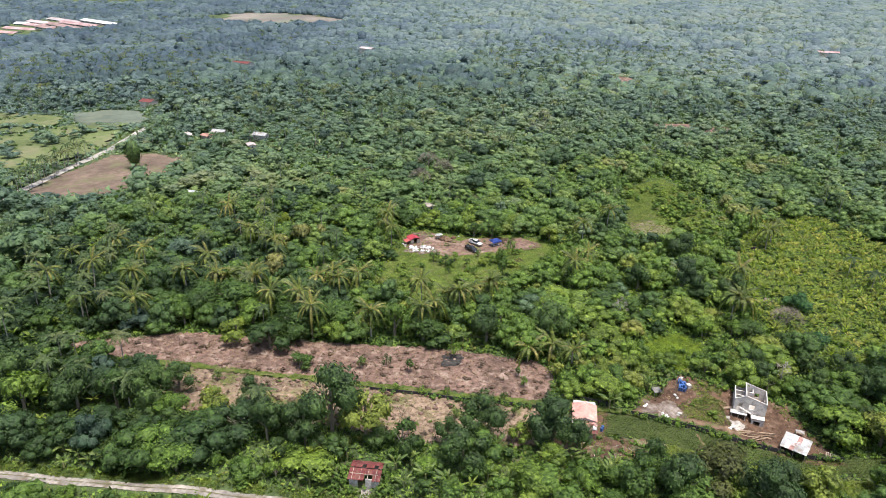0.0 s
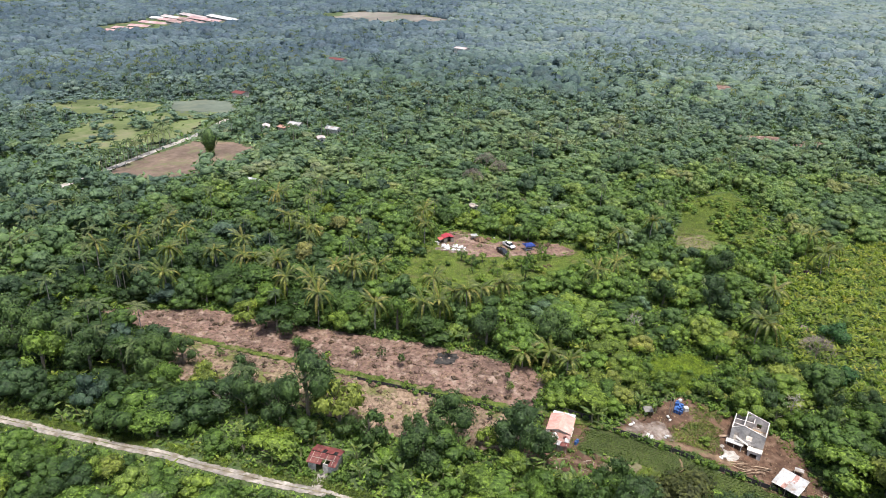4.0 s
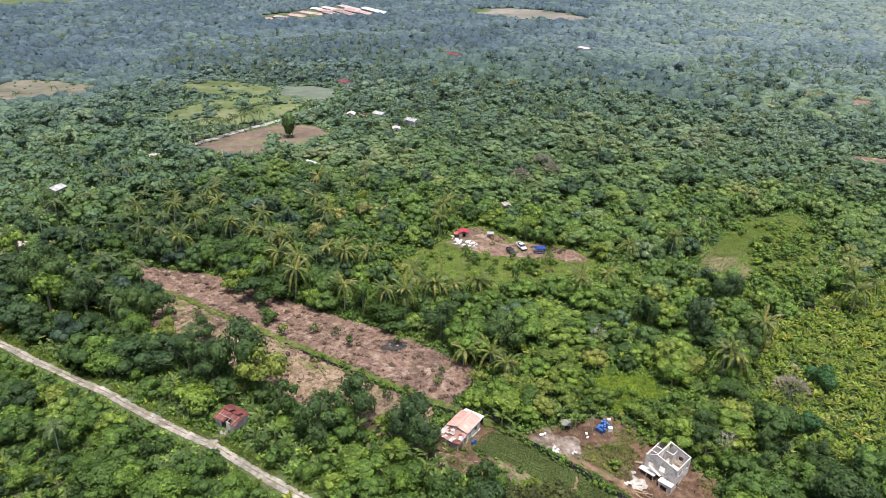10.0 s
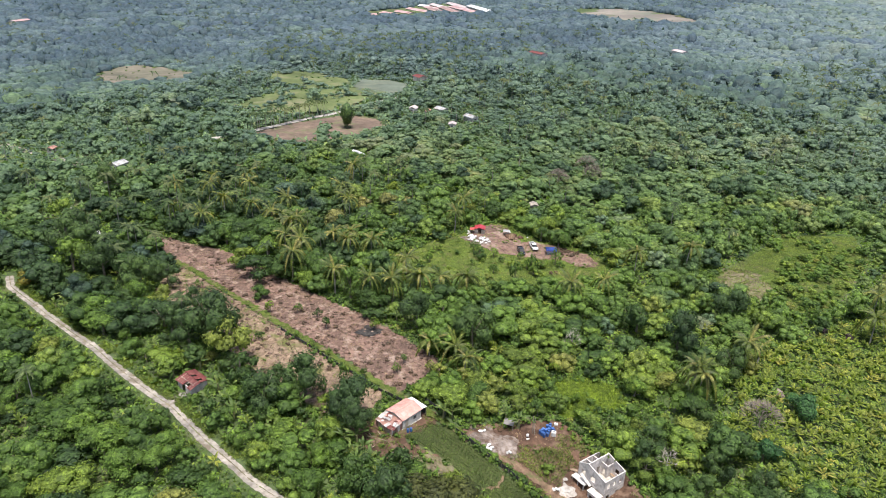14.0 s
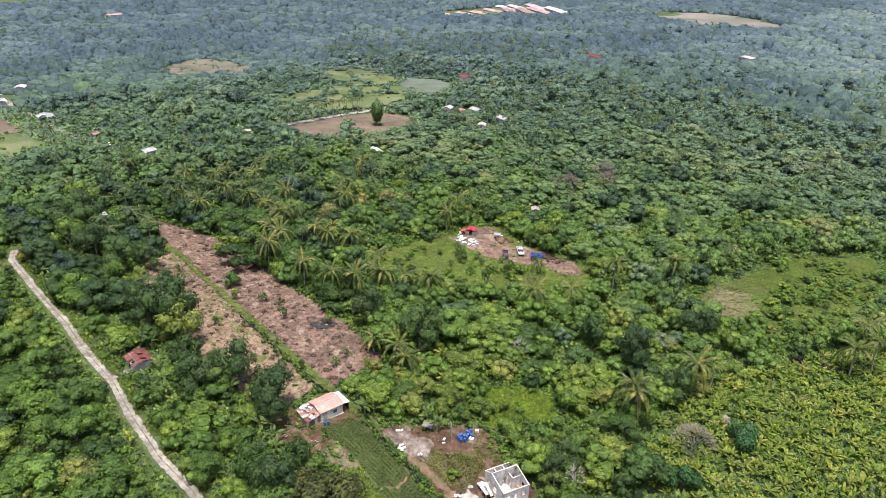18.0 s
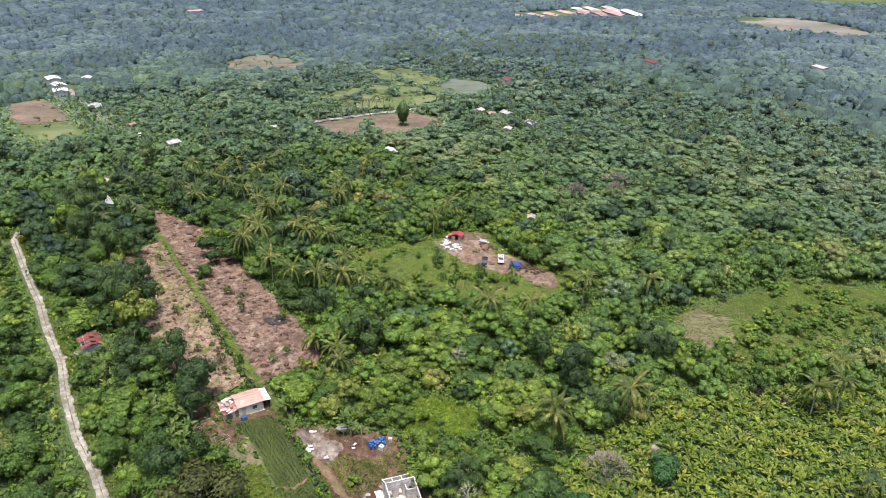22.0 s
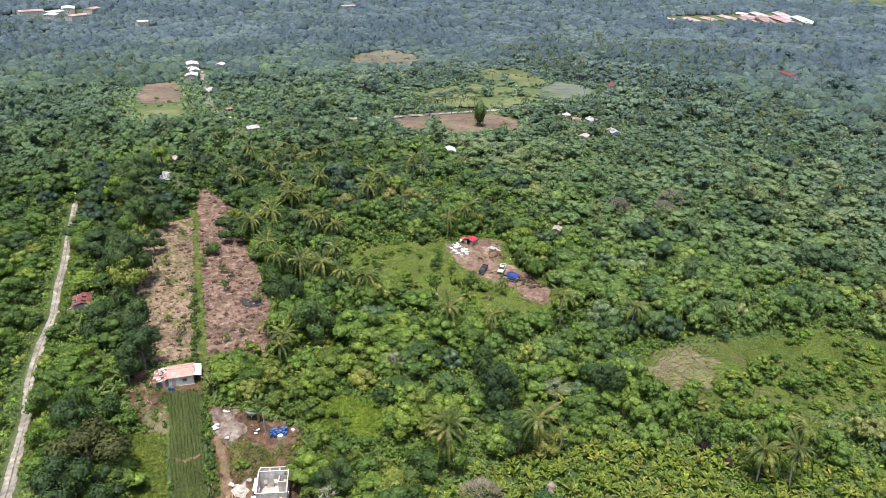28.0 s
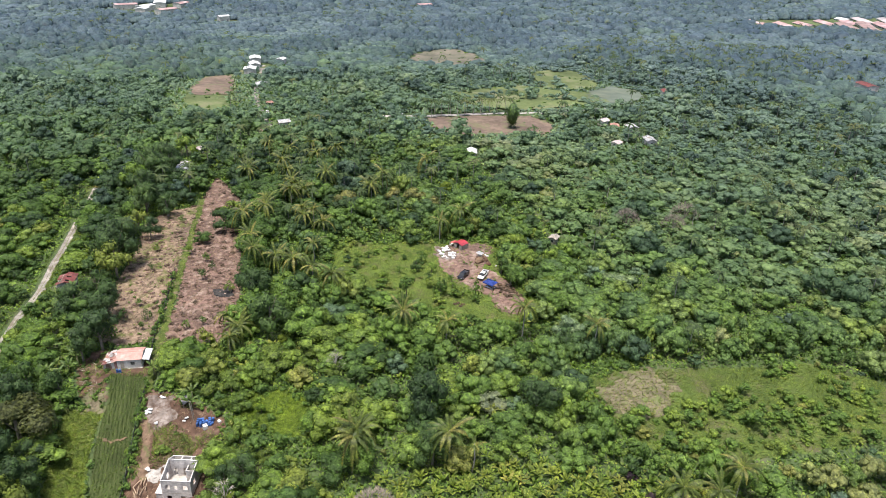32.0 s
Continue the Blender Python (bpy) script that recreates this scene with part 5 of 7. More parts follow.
bpy.data.objects.remove(egg)
plant("oval_tree", (DARK[0][0], eggmesh), -140.5, 301, 3.2, 0, "tall dark ovoid tree alone on brown soil", squash=1.4)


def bare_tree(x, y, height, spread, label, seed, material, twigs=700):
    """A leafless tree: trunk, limbs and many twigs."""
    r = random.Random(seed)
    ob = thing("bare_tree", pose(x, y, lz(x, y)), label, "tree")
    limbs = [(height * r.uniform(0.15, 0.5), r.uniform(0, 6.28), r.uniform(0.5, 1.2), spread * r.uniform(0.7, 1.1), 0.07) for _ in range(9)]
    part("trunk", trunk_bm(height * 0.7, 0.2, 0.08, seg=7, limbs=limbs), material, ob)
    bm = bmesh.new()
    for _ in range(twigs):
        a, u = r.uniform(0, 6.28), math.sqrt(r.random())
        top = height * math.sqrt(max(0.05, 1 - 0.75 * u * u)) * r.uniform(0.75, 1.0)
        q = Vector((spread * u * math.cos(a), spread * u * math.sin(a), top))
        d = Vector((math.cos(a) * u + r.uniform(-0.5, 0.5), math.sin(a) * u + r.uniform(-0.5, 0.5), r.uniform(0.1, 1))).normalized() * r.uniform(0.5, 1.2)
        side = Vector((r.uniform(-1, 1), r.uniform(-1, 1), r.uniform(-0.5, 0.5))).normalized() * 0.085
        v = [bm.verts.new(w) for w in (q - d * 0.6 - side, q - d * 0.6 + side, q + d * 0.5)]
        bm.faces.new(v)
    tagged(part("twig_mass", bm, material, ob), "dry greyish twigs", kind="stuff")


bare_tree(96, 169.5, 6.5, 4.6, "dry brown leafless tree among bananas", 1, M_DRYTREE)
bare_tree(83.5, 143.5, 8.0, 2.2, "grey dead tree beside a concrete building", 2, M_PALMTRUNK, 90)
bare_tree(-8, 313, 9.0, 5.5, "grey leafless tree above green canopy", 3, M_DRYTREE)
bare_tree(-11, 290, 8.0, 5.0, "grey leafless tree above green canopy", 4, M_DRYTREE)
bare_tree(-1, 303, 8.5, 4.5, "brownish leafless tree above green canopy", 5, M_DRYTREE)
bare_tree(50, 171, 7.5, 2.4, "pale bare tree in shrubs", 6, M_PALMTRUNK, 120)

# ---- coconut palms ----
FRONDS = []
for i in range(5):
    ob = part("frond", frond_bm(4.6, 0.56, 0.55 + 0.2 * i, 1.05 - 0.2 * i, 15), M_PALM, None)
    FRONDS.append(ob.data)
    bpy.data.objects.remove(ob)
PTRUNK = []
for i in range(3):
    ob = part("trunk", trunk_bm(9.2, 0.2, 0.13, lean=0.04 * i, seg=8, bend=0.35 * (i - 1)), M_PALMTRUNK, None)
    PTRUNK.append((ob.data, 0.04 * i * 9.2))
    bpy.data.objects.remove(ob)


def palm(x, y, h, turn, label="coconut palm with drooping fronds above shrubs", fronds=15, size=1.0):
    s = h / 9.2
    ob = thing("coconut_palm", pose(x, y, lz(x, y) - 0.1, 0, 0, turn), label, "palm tree", "coconut palms")
    k = int(turn) % 3
    t = new("trunk", PTRUNK[k][0])
    t.parent = ob
    t.matrix_basis = Matrix.Diagonal((1, 1, s, 1))
    r = random.Random(int(x * 31 + y * 17))
    for i in range(fronds):
        f = new("frond", FRONDS[(i + k) % 5])
        f.parent = ob
        f.matrix_basis = pose(PTRUNK[k][1], 0, h - 0.1 + r.uniform(-0.05, 0.1), 0, 0, i * 137.5 + r.uniform(-12, 12)) @ Matrix.Scale(size * r.uniform(0.85, 1.1), 4)


PALMS_A = [(-113, 191), (-101, 179), (-87, 175), (-81, 161), (-73, 176), (-64, 176), (-55, 179), (-37, 163), (-31, 179), (-18, 157), (-25, 181), (-64, 211), (-6, 175), (2, 169), (88, 187), (81, 170), (45.5, 200), (48.1, 221.2), (40, 190.6), (14, 178), (-18, 220), (22, 148), (83, 168), (113, 224), (-5, 157)]
PALMS_B = [(-36, 176), (8, 172), (-20, 228), (117, 229), (112, 238), (-61, 177), (-78, 233), (-29, 175), (-2, 163), (5, 168), (28, 150), (33, 147.5), (-33, 155), (-52, 174), (-54, 204), (-95, 160), (-110, 172), (-46, 165), (-70, 190), (-90, 190), (60, 236), (-104, 200)]
for i, (x, y) in enumerate(PALMS_A + PALMS_B):
    low = (x, y) in ((28, 150), (33, 147.5), (22, 148))
    palm(x, y, 4.8 if low else 8.4 + (i * 37 % 10) * 0.25, i * 71 % 360, fronds=18 + i % 5, size=0.95 + (i % 4) * 0.07)
palm(90, 191, 8.2, 5, "slender palm with a pale bare trunk and small crown", fronds=10, size=0.55)


def palm_stuff():
    """Palms of the middle and far distance, joined."""
    q = cells(-330, 330, 60, 520, 9.5)
    x, y = q.T
    grove = np.hypot((x + 85) / 70, (y - 180) / 60) < 1
    grove2 = np.hypot((x + 60) / 60, (y - 225) / 22) < 1
    far = (y > 330)
    chance = np.where(grove | grove2, 0.45, np.where(far, 0.22, 0.07))
    ok = in_view(x, y) & free_of_open(x, y, np.full(len(q), 1.5)) & (rng.random(len(q)) < chance) & clear_of_buildings(x, y, np.full(len(q), 2.0)) & ~((x > -30) & (x < 120) & (y < 240))
    q = q[ok]
    # palms round the brown field
    q = np.concatenate([q, np.array([(-171 + 3 * math.sin(i * 2.1), 262 + i * 3.2) for i in range(18)])])
    q = np.concatenate([q, np.array([(-15, 356), (7, 358), (33, 340), (-26, 415), (3, 318), (12, 340), (-52, 344), (28, 352), (20, 366)], float)])
    h = rng.uniform(7.5, 11.0, len(q))
    scatter("palms", PALM_MID, q, rng.uniform(3.2, 4.2, len(q)), np.full(len(q), 3.6), rng.random(len(q)), M_PALMS, "coconut palms rising from the woodland", "palms", sink=0, base=lie(q[:, 0], q[:, 1]) + h)
    scatter("palm_trunks", [spike(1, 1)], q, np.full(len(q), 0.17), h, rng.random(len(q)), M_PALMTRUNK, "slender pale trunks of coconut palms", "palms", sink=0.2)
    q = cells(-1000, 1100, 0, 1700, 13.5)
    x, y = q.T
    groves = (np.hypot((x - 150) / 130, (y - 600) / 180) < 1) | (np.hypot((x + 330) / 120, (y - 560) / 120) < 1)
    ok = in_view(x, y) & ~((x > -330) & (x < 330) & (y < 520)) & free_of_open(x, y, np.full(len(q), 3.0)) & clear_of_buildings(x, y, np.full(len(q), 3.0))
    ok &= rng.random(len(q)) < np.where(groves, 0.8, 0.06 + 0.2 * (wob(x, y, 0.012) > 0.2))
    q = q[ok]
    scatter("far_palms", PALM_FAR, q, rng.uniform(3.6, 5.0, len(q)), np.full(len(q), 4.5), rng.random(len(q)), M_PALMS, "distant coconut palms over the forest canopy", "palms", sink=0, base=lie(q[:, 0], q[:, 1]) + rng.uniform(7, 11, len(q)))


palm_stuff()

# ---- bananas ----
BLEAF, SHADELEAF = [], []
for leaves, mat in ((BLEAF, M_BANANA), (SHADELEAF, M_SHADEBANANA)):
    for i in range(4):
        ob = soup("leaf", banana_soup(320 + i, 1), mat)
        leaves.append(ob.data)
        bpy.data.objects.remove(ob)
ob = part("stem", trunk_bm(1.5, 0.16, 0.1, seg=7), surface("banana_stem", (0.14, 0.15, 0.06), (0.28, 0.27, 0.13), 3.0, 0.7), None)
BSTEM = ob.data
bpy.data.objects.remove(ob)


def banana(x, y, s, turn, leaves=BLEAF, label="broad-leaved bright green banana plant"):
    ob = thing("banana_plant", pose(x, y, lz(x, y) - 0.05, 0, 0, turn) @ Matrix.Scale(s, 4), label, "banana plant", "banana plants")
    st = new("stem", BSTEM)
    st.parent = ob
    r = random.Random(int(x * 13 + y * 7))
    for i in range(8):
        f = new("leaf", leaves[(i + int(turn)) % 4])
        f.parent = ob
        f.matrix_basis = pose(0, 0, 1.35 + 0.03 * i, 0, r.uniform(-14, 10), i * 137.5 + r.uniform(-20, 20)) @ Matrix.Scale(r.uniform(1.5, 2.1), 4)


def bananas():
    q = cells(76, 165, 140, 268, 2.0)
    x, y = q.T
    ok = inside(BANANA, x, y) & (wob(x, y, 0.16) > -0.8) & (rng.random(len(q)) < 0.85)
    for bx, by, br in ((103, 178.5, 3), (99, 158, 2.5), (96, 169.5, 2.5), (97.5, 184.3, 2.2)):
        ok &= np.hypot(x - bx, y - by) > br
    q = q[ok]
    near = q[:, 0] + q[:, 1] * 0.25 - np.abs(q[:, 1] - 178) * 0.8
    order = np.argsort(-near)
    own = np.zeros(len(q), bool)
    own[order[:170]] = True
    for i, (x, y) in enumerate(q[own]):
        banana(float(x), float(y), 0.75 + 0.7 * ((i * 0.618) % 1), (i * 47) % 360)
    s = rng.uniform(1.4, 2.9, (~own).sum())
    scatter("banana_plants", BANANA_K, q[~own], s, s, np.clip(rng.normal(0.5, 0.28, len(s)), 0, 1), M_BANANAS, "mass of yellow-green banana plants", "banana plants", sink=-0.9)
    # single ones in the woods and by the road
    for i, (x, y) in enumerate(((-72, 105), (-70, 107), (-67, 105.5), (-64, 106), (-60, 107), (-57, 105.5), (-74, 109), (-66, 109.5), (-18, 110), (-8, 107), (-5, 108.5), (-2, 104), (2, 103), (-6, 102.5), (24, 111), (21, 113), (22.5, 109.5), (27, 110.5), (40, 131), (53, 137.5), (49.5, 138), (38.6, 129.6), (3, 154), (6, 155), (-44, 108), (-33, 108), (10, 105), (14, 103.5), (31, 108), (34, 106), (-20, 104), (-24, 102.5), (29, 112), (32, 110.5), (33.5, 107.5), (35.5, 108.5), (33, 96.5), (12, 113), (9, 111), (5, 109))):
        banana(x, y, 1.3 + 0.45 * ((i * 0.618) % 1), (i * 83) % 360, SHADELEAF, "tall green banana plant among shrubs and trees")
    q = cells(-120, 150, 60, 262, 7.0)
    x, y = q.T
    ok = in_view(x, y) & free_of_open(x, y, np.full(len(q), 1.0)) & ~inside(BANANA, x, y) & (rng.random(len(q)) < 0.5) & clear_of_buildings(x, y, np.full(len(q), 1.0))
    q = q[ok]
    s = rng.uniform(1.6, 2.6, len(q))
    scatter("banana_plants", BANANA_K, q, s, s, np.clip(rng.normal(0.4, 0.25, len(s)), 0, 1), M_BANANAS, "scattered banana plants in the woods", "banana plants", sink=-1.9)


bananas()


# ---- grass, brush, crop ----
def tuft(seed, n=9, wide=0.15, spread=0.42, lean=1.7):
    r = np.random.default_rng(seed)
    a = r.uniform(0, 6.28, n)
    b = np.stack([np.cos(a), np.sin(a), np.zeros(n)], 1) * spread * r.uniform(0.1, 1.1, (n, 1))
    side = np.stack([-np.sin(a + 0.5), np.cos(a + 0.5), np.zeros(n)], 1) * wide
    tip = b * lean + unit(n, r) * np.array([0.35, 0.35, 0]) + np.array([0, 0, 1.0]) * r.uniform(0.45, 1.0, (n, 1))
    t = np.stack([b - side, b + side, tip], 1)
    return faced(t, np.repeat((np.array([0, 0, 1.0]) + unit(n, r) * 0.35)[:, None], 3, 1))


TUFT = [tuft(500 + i) for i in range(6)]
CROPTUFT = [tuft(510 + i, 8, 0.13, 0.30, 2.0) for i in range(5)]
BURNT = [(0.2, 144.8), (0.8, 149.2), (5.2, 149.8), (6.4, 146.6), (4, 144.0)]
SITEBARE = [(52, 135.5), (56, 134.5), (62, 138), (64, 141), (61, 145), (55, 142.5)]
BUILT = [(65, 128), (66, 135), (69, 141), (77, 141), (84, 128), (84, 120), (74, 122)]


def sprinkle(name, polys, step, lo, hi, tint, material, label, category, kinds=TUFT, cut=(), chance=1.0, flat=0.7, patchy=-9.0, lift=0.16):
    pts = []
    for poly in polys:
        a = np.array(poly)
        q = cells(a[:, 0].min(), a[:, 0].max(), a[:, 1].min(), a[:, 1].max(), step)
        ok = inside(poly, *q.T) & (rng.random(len(q)) < chance) & (wob(q[:, 0], q[:, 1], 0.5) > patchy)
        for c in cut:
            ok &= ~inside(c, *q.T)
        pts.append(q[ok])
    q = np.concatenate(pts)
    s = rng.uniform(lo, hi, len(q))
    scatter(name, kinds, q, s, s * flat, np.clip(rng.normal(tint, 0.16, len(q)), 0, 1), material, label, category, sink=-lift)


sprinkle("grass_tufts", [CLEAR, MEADOW], 0.46, 0.24, 0.56, 0.66, M_GRASS, "rough bright green grass tufts", "grass", cut=[CLEARSOIL, MEADOWSOIL])
sprinkle("grass_tufts", [LIME], 0.36, 0.35, 0.8, 0.5, M_LIMEBLADE, "long bright yellow-green grass in a gap among shrubs", "grass")
sprinkle("grass_tufts", [LAWN], 0.36, 0.35, 0.75, 0.76, M_GRASS, "dense long bright green grass", "grass", cut=[DRYLAWN])
sprinkle("grass_tufts", [YGREEN, ribbon_poly([(54, 126.9), (60, 126.5), (68, 125.8)], 1.4)], 0.42, 0.3, 0.7, 0.45, M_GRASS, "rough green grass in a yard", "grass", cut=[ribbon_poly(YPATH, 1.6)])
sprinkle("grass_tufts", [[(60.5, 141.5), (65, 143.8), (69, 141.8), (67, 138), (61.5, 138.2)]], 0.4, 0.25, 0.6, 0.5, M_GRASS, "light green grass growing over a yard", "grass", chance=0.8, patchy=-0.4)
sprinkle("dry_grass", [DRYLAWN], 0.42, 0.3, 0.6, 0.75, M_DRYBRUSH, "dry yellowish grass stalks", "brush", chance=0.5, flat=0.5)
sprinkle("grass_tufts", [ribbon_poly(TRACK, 1.7), ribbon_poly(ROAD, 6.5)], 0.5, 0.22, 0.5, 0.36, M_GRASS, "short grass on a track and road verges", "grass", cut=[ribbon_poly(ROAD, 2.9), CROP], lift=0.36)
sprinkle("weeds", [DRYSTRIP, CLEARSOIL, MEADOWSOIL], 0.7, 0.25, 0.7, 0.55, M_GRASS, "sparse green weeds on bare soil", "weeds", chance=0.6, patchy=0.05)
sprinkle("grass_tufts", [ribbon_poly([(x, y + 2.2) for x, y in ROAD[1:10]], 2.6)], 0.38, 0.35, 0.8, 0.55, M_GRASS, "long light green grass on a road verge", "grass", patchy=-0.3)
sprinkle("straw_litter", [FIELD, DRYSTRIP], 0.48, 0.25, 0.8, 0.55, M_DRYBRUSH, "dry straw and twigs on cleared soil", "brush", cut=[BURNT], chance=0.5, flat=0.35, lift=0.28)
sprinkle("grass_tufts", [MEADOWSOIL], 0.7, 0.3, 0.8, 0.8, M_GRASS, "green grass tufts in dry grass", "grass", chance=0.8)
sprinkle("dry_grass", [MEADOWSOIL, CLEARSOIL, YARD], 0.7, 0.25, 0.7, 0.7, M_DRYBRUSH, "dry brown grass stalks", "brush", chance=0.5, flat=0.5)
HEAP = [crown(520 + i, 1.0, 0.6, 4, 70, 0.28, flat=0.5, low=0.05, core=0) for i in range(3)]
sprinkle("brush_heaps", [FIELD, DRYSTRIP], 2.6, 0.4, 1.3, 0.15, M_DRYBRUSH, "low heaps of cut dry brush", "brush", cut=[BURNT], kinds=HEAP, chance=0.55, flat=0.75, patchy=-0.2, lift=0.28)
FENCES = [[(-16, 133.8), (-2, 132.2), (9, 130.6), (21, 129), (28, 128.6)], [(28.5, 132.4), (33, 131.6), (38.5, 130.6)], [(43, 127.8), (50, 126.6), (61, 125.2), (70, 124), (77, 122.6), (88, 119.8)]]
SHRUB = [crown(530 + i, 1.0, 1.0, 3, 36, 0.34, flat=0.8, low=0.1, core=0) for i in range(3)]
sprinkle("brush_heaps", [[(17, 227.5), (19, 231), (25, 231.5), (26, 228), (22, 226.5)], [(23, 211), (24, 214), (27, 213), (26.5, 209.5)]], 1.1, 0.7, 1.4, 0.1, M_DRYBRUSH, "heaps of cut dry branches beside a canopy", "brush", kinds=HEAP, chance=0.8, flat=0.9)
sprinkle("low_shrubs", [DIRT], 1.35, 0.4, 1.15, 0.5, M_LEAF, "green shrubs at the edges of bare yards", "bushes", kinds=SHRUB, chance=0.6, patchy=-0.15, cut=[[(27, 119), (28, 131), (38, 130), (38, 125), (36, 119)]])
sprinkle("low_shrubs", [YARD], 1.5, 0.35, 0.95, 0.6, M_LEAF, "green shrubs at the edges of bare yards", "bushes", kinds=SHRUB, chance=0.5, patchy=-0.05, cut=[PALE, BUILT, ribbon_poly(YPATH, 2.2), SITEBARE])
sprinkle("grass_tufts", [YARD, DIRT], 0.5, 0.25, 0.6, 0.5, M_GRASS, "green grass growing over bare yards", "grass", chance=0.85, patchy=-0.35, cut=[PALE, BUILT, ribbon_poly(YPATH, 1.8), SITEBARE])
sprinkle("low_shrubs", [[(-19.5, 99.8), (-19.5, 107), (-17, 107), (-17, 101.9), (-14.2, 101.7), (-14.2, 99.6)], [(-11.4, 99.6), (-11.4, 101.7), (-10.3, 101.7), (-10.3, 107), (-7.5, 107), (-7.5, 99.2)]], 1.0, 0.6, 1.15, 0.5, M_LEAF, "green shrubs crowding an abandoned hut", "bushes", kinds=SHRUB, chance=0.8, flat=1.5)
sprinkle("low_shrubs", [CLEARSOIL], 1.7, 0.35, 0.9, 0.55, M_LEAF, "green shrubs growing on bare soil of a clearing", "bushes", kinds=SHRUB, chance=0.55, patchy=0.25)
sprinkle("field_bushes", [HILL, PASTURE, PASTUREB, GREENFAR, BROWNFAR], 6.0, 0.7, 2.4, 0.35, M_LEAF, "scattered bushes on far pastures", "bushes", kinds=SHRUB, chance=0.45, lift=0.6, patchy=0.1)
sprinkle("low_shrubs", [DRYSTRIP], 3.6, 0.35, 0.8, 0.5, M_LEAF, "small green shrubs on cleared soil", "bushes", kinds=SHRUB, chance=0.35, lift=0.28)
sprinkle("low_shrubs", [ribbon_poly(q, 1.3) for q in FENCES], 0.95, 0.4, 0.95, 0.45, M_LEAF, "green shrubs growing along black net fences", "bushes", kinds=SHRUB, chance=0.55, flat=1.5)
sprinkle("low_shrubs", [ribbon_poly([(-2, 131.6), (9, 130.6), (21, 129)], 1.0), ribbon_poly([(38, 128.3), (50, 126.8), (61, 125.5), (76, 123.2), (88, 120)], 1.0)], 0.9, 0.55, 1.15, 0.45, M_LEAF, "green shrubs growing over a black net fence", "bushes", kinds=SHRUB, chance=0.7, flat=1.5)


def edge_growth():
    """Shrubs filling the margins where open ground meets the woods."""
    q = cells(-100, 112, 95, 246, 1.25)
    x, y = q.T
    near, free = np.zeros(len(q), bool), np.ones(len(q), bool)
    for poly in (FIELD, DRYSTRIP, CROP, LAWN, DIRT, YARD, CLEAR, LIME, MEADOW):
        d = edge_distance(poly, x, y)
        near |= d < 6.5
        free &= (~inside(poly, x, y) & (d > 0.3)) | (inside(poly, x, y) & (d < (0.9 if poly in (YARD, LIME, CLEAR, MEADOW) else 0.0)))
    for line, w in ((ROAD, 2.4), (TRACK, 1.8)):
        free &= edge_distance(line, x, y, closed=False) > w
    q = q[near & free & clear_of_buildings(x, y, np.zeros(len(q))) & ~inside(BUILT, x, y) & (rng.random(len(q)) < 0.85)]
    size = rng.uniform(0.65, 1.35, len(q))
    scatter("undergrowth", SHRUB, q, size, size * rng.uniform(0.7, 1.5, len(q)), np.clip(rng.normal(0.55, 0.2, len(q)), 0, 1), M_LEAF, "green undergrowth at the edge of the woods", "bushes", sink=0.1)


edge_growth()
patch("burnt_patch", BURNT, M_ASH, "black burnt patch of ash on soil", "ash", lift=0.4, cell=0.3, ragged=1.0)

# rows of the planted field
sprinkle("weeds", [CROP], 0.8, 0.25, 0.5, 0.3, M_GRASS, "green weeds between crop rows", "weeds", chance=0.5, patchy=0.1)
along = Vector((61, -6.2)).normalized()
rows = []
for k in range(13):
    s = 0.0
    while s < 62:
        bx, by = 36 + along.x * s + 0.1 * math.sin(s * 9 + k), 118.4 + k * 0.72 + along.y * s + 0.14 * math.sin(s * 7 + k * 2) + 0.1 * math.sin(s * 0.9 + k)
        if inside(CROP, np.array([bx]), np.array([by]))[0]:
            rows.append((bx, by))
        s += 0.24
rows = np.array(rows)
size = rng.uniform(0.38, 0.58, len(rows))
scatter("crop_plants", CROPTUFT, rows, size, size * 0.9, rng.random(len(rows)), M_CROP, "straight rows of young dark green plants", "crop", sink=-0.1)
MOUND = [(m, m) for m in (BALL1[BALL1[:, :, 2].mean(1) > -0.2] * (1 + 0.2 * np.sin(BALL1[BALL1[:, :, 2].mean(1) > -0.2] * 4 + i).sum(2, keepdims=True)) for i in range(4))]
sprinkle("soil_mounds", [FIELD, DRYSTRIP], 2.4, 0.25, 0.8, 0.4, M_FIELD, "small mounds of reddish soil", "mounds", kinds=MOUND, chance=0.5, flat=0.5, lift=0.28)


# ---- buildings ----
def gable_roof(parent, w, l, zeave, rise, material, over=0.35, sheets=6, name="roof", label=""):
    """Two slopes with the ridge along y; each slope of ribbed sheets. Returns the two slope objects."""
    half = w / 2 + over
    run = math.hypot(half, rise)
    tilt = math.degrees(math.atan2(rise, half))
    roof = new(name)
    roof.parent = parent
    roof.matrix_basis = Matrix.Translation((0, 0, zeave))
    if label:
        roof["label"] = label
    width = (l + 2 * over) / sheets
    first = None
    for side in (-1, 1):
        for i in range(sheets):
            m = pose(side * half / 2, -l / 2 - over + width * (i + 0.5), rise / 2 - 0.03, 0, side * tilt, 0) @ pose(0, 0, 0, 0, 0, 90)
            if first is None:
                first = part("roof_sheet", sheet_bm(width * 1.02, run, 4), material, roof)
                first.matrix_basis = m
            else:
                alike("roof_sheet", first, roof, m)
    part("ridge_cap", boxes((0, 0, rise + 0.03, 0.35, l + 2 * over, 0.05)), material, roof)
    return roof


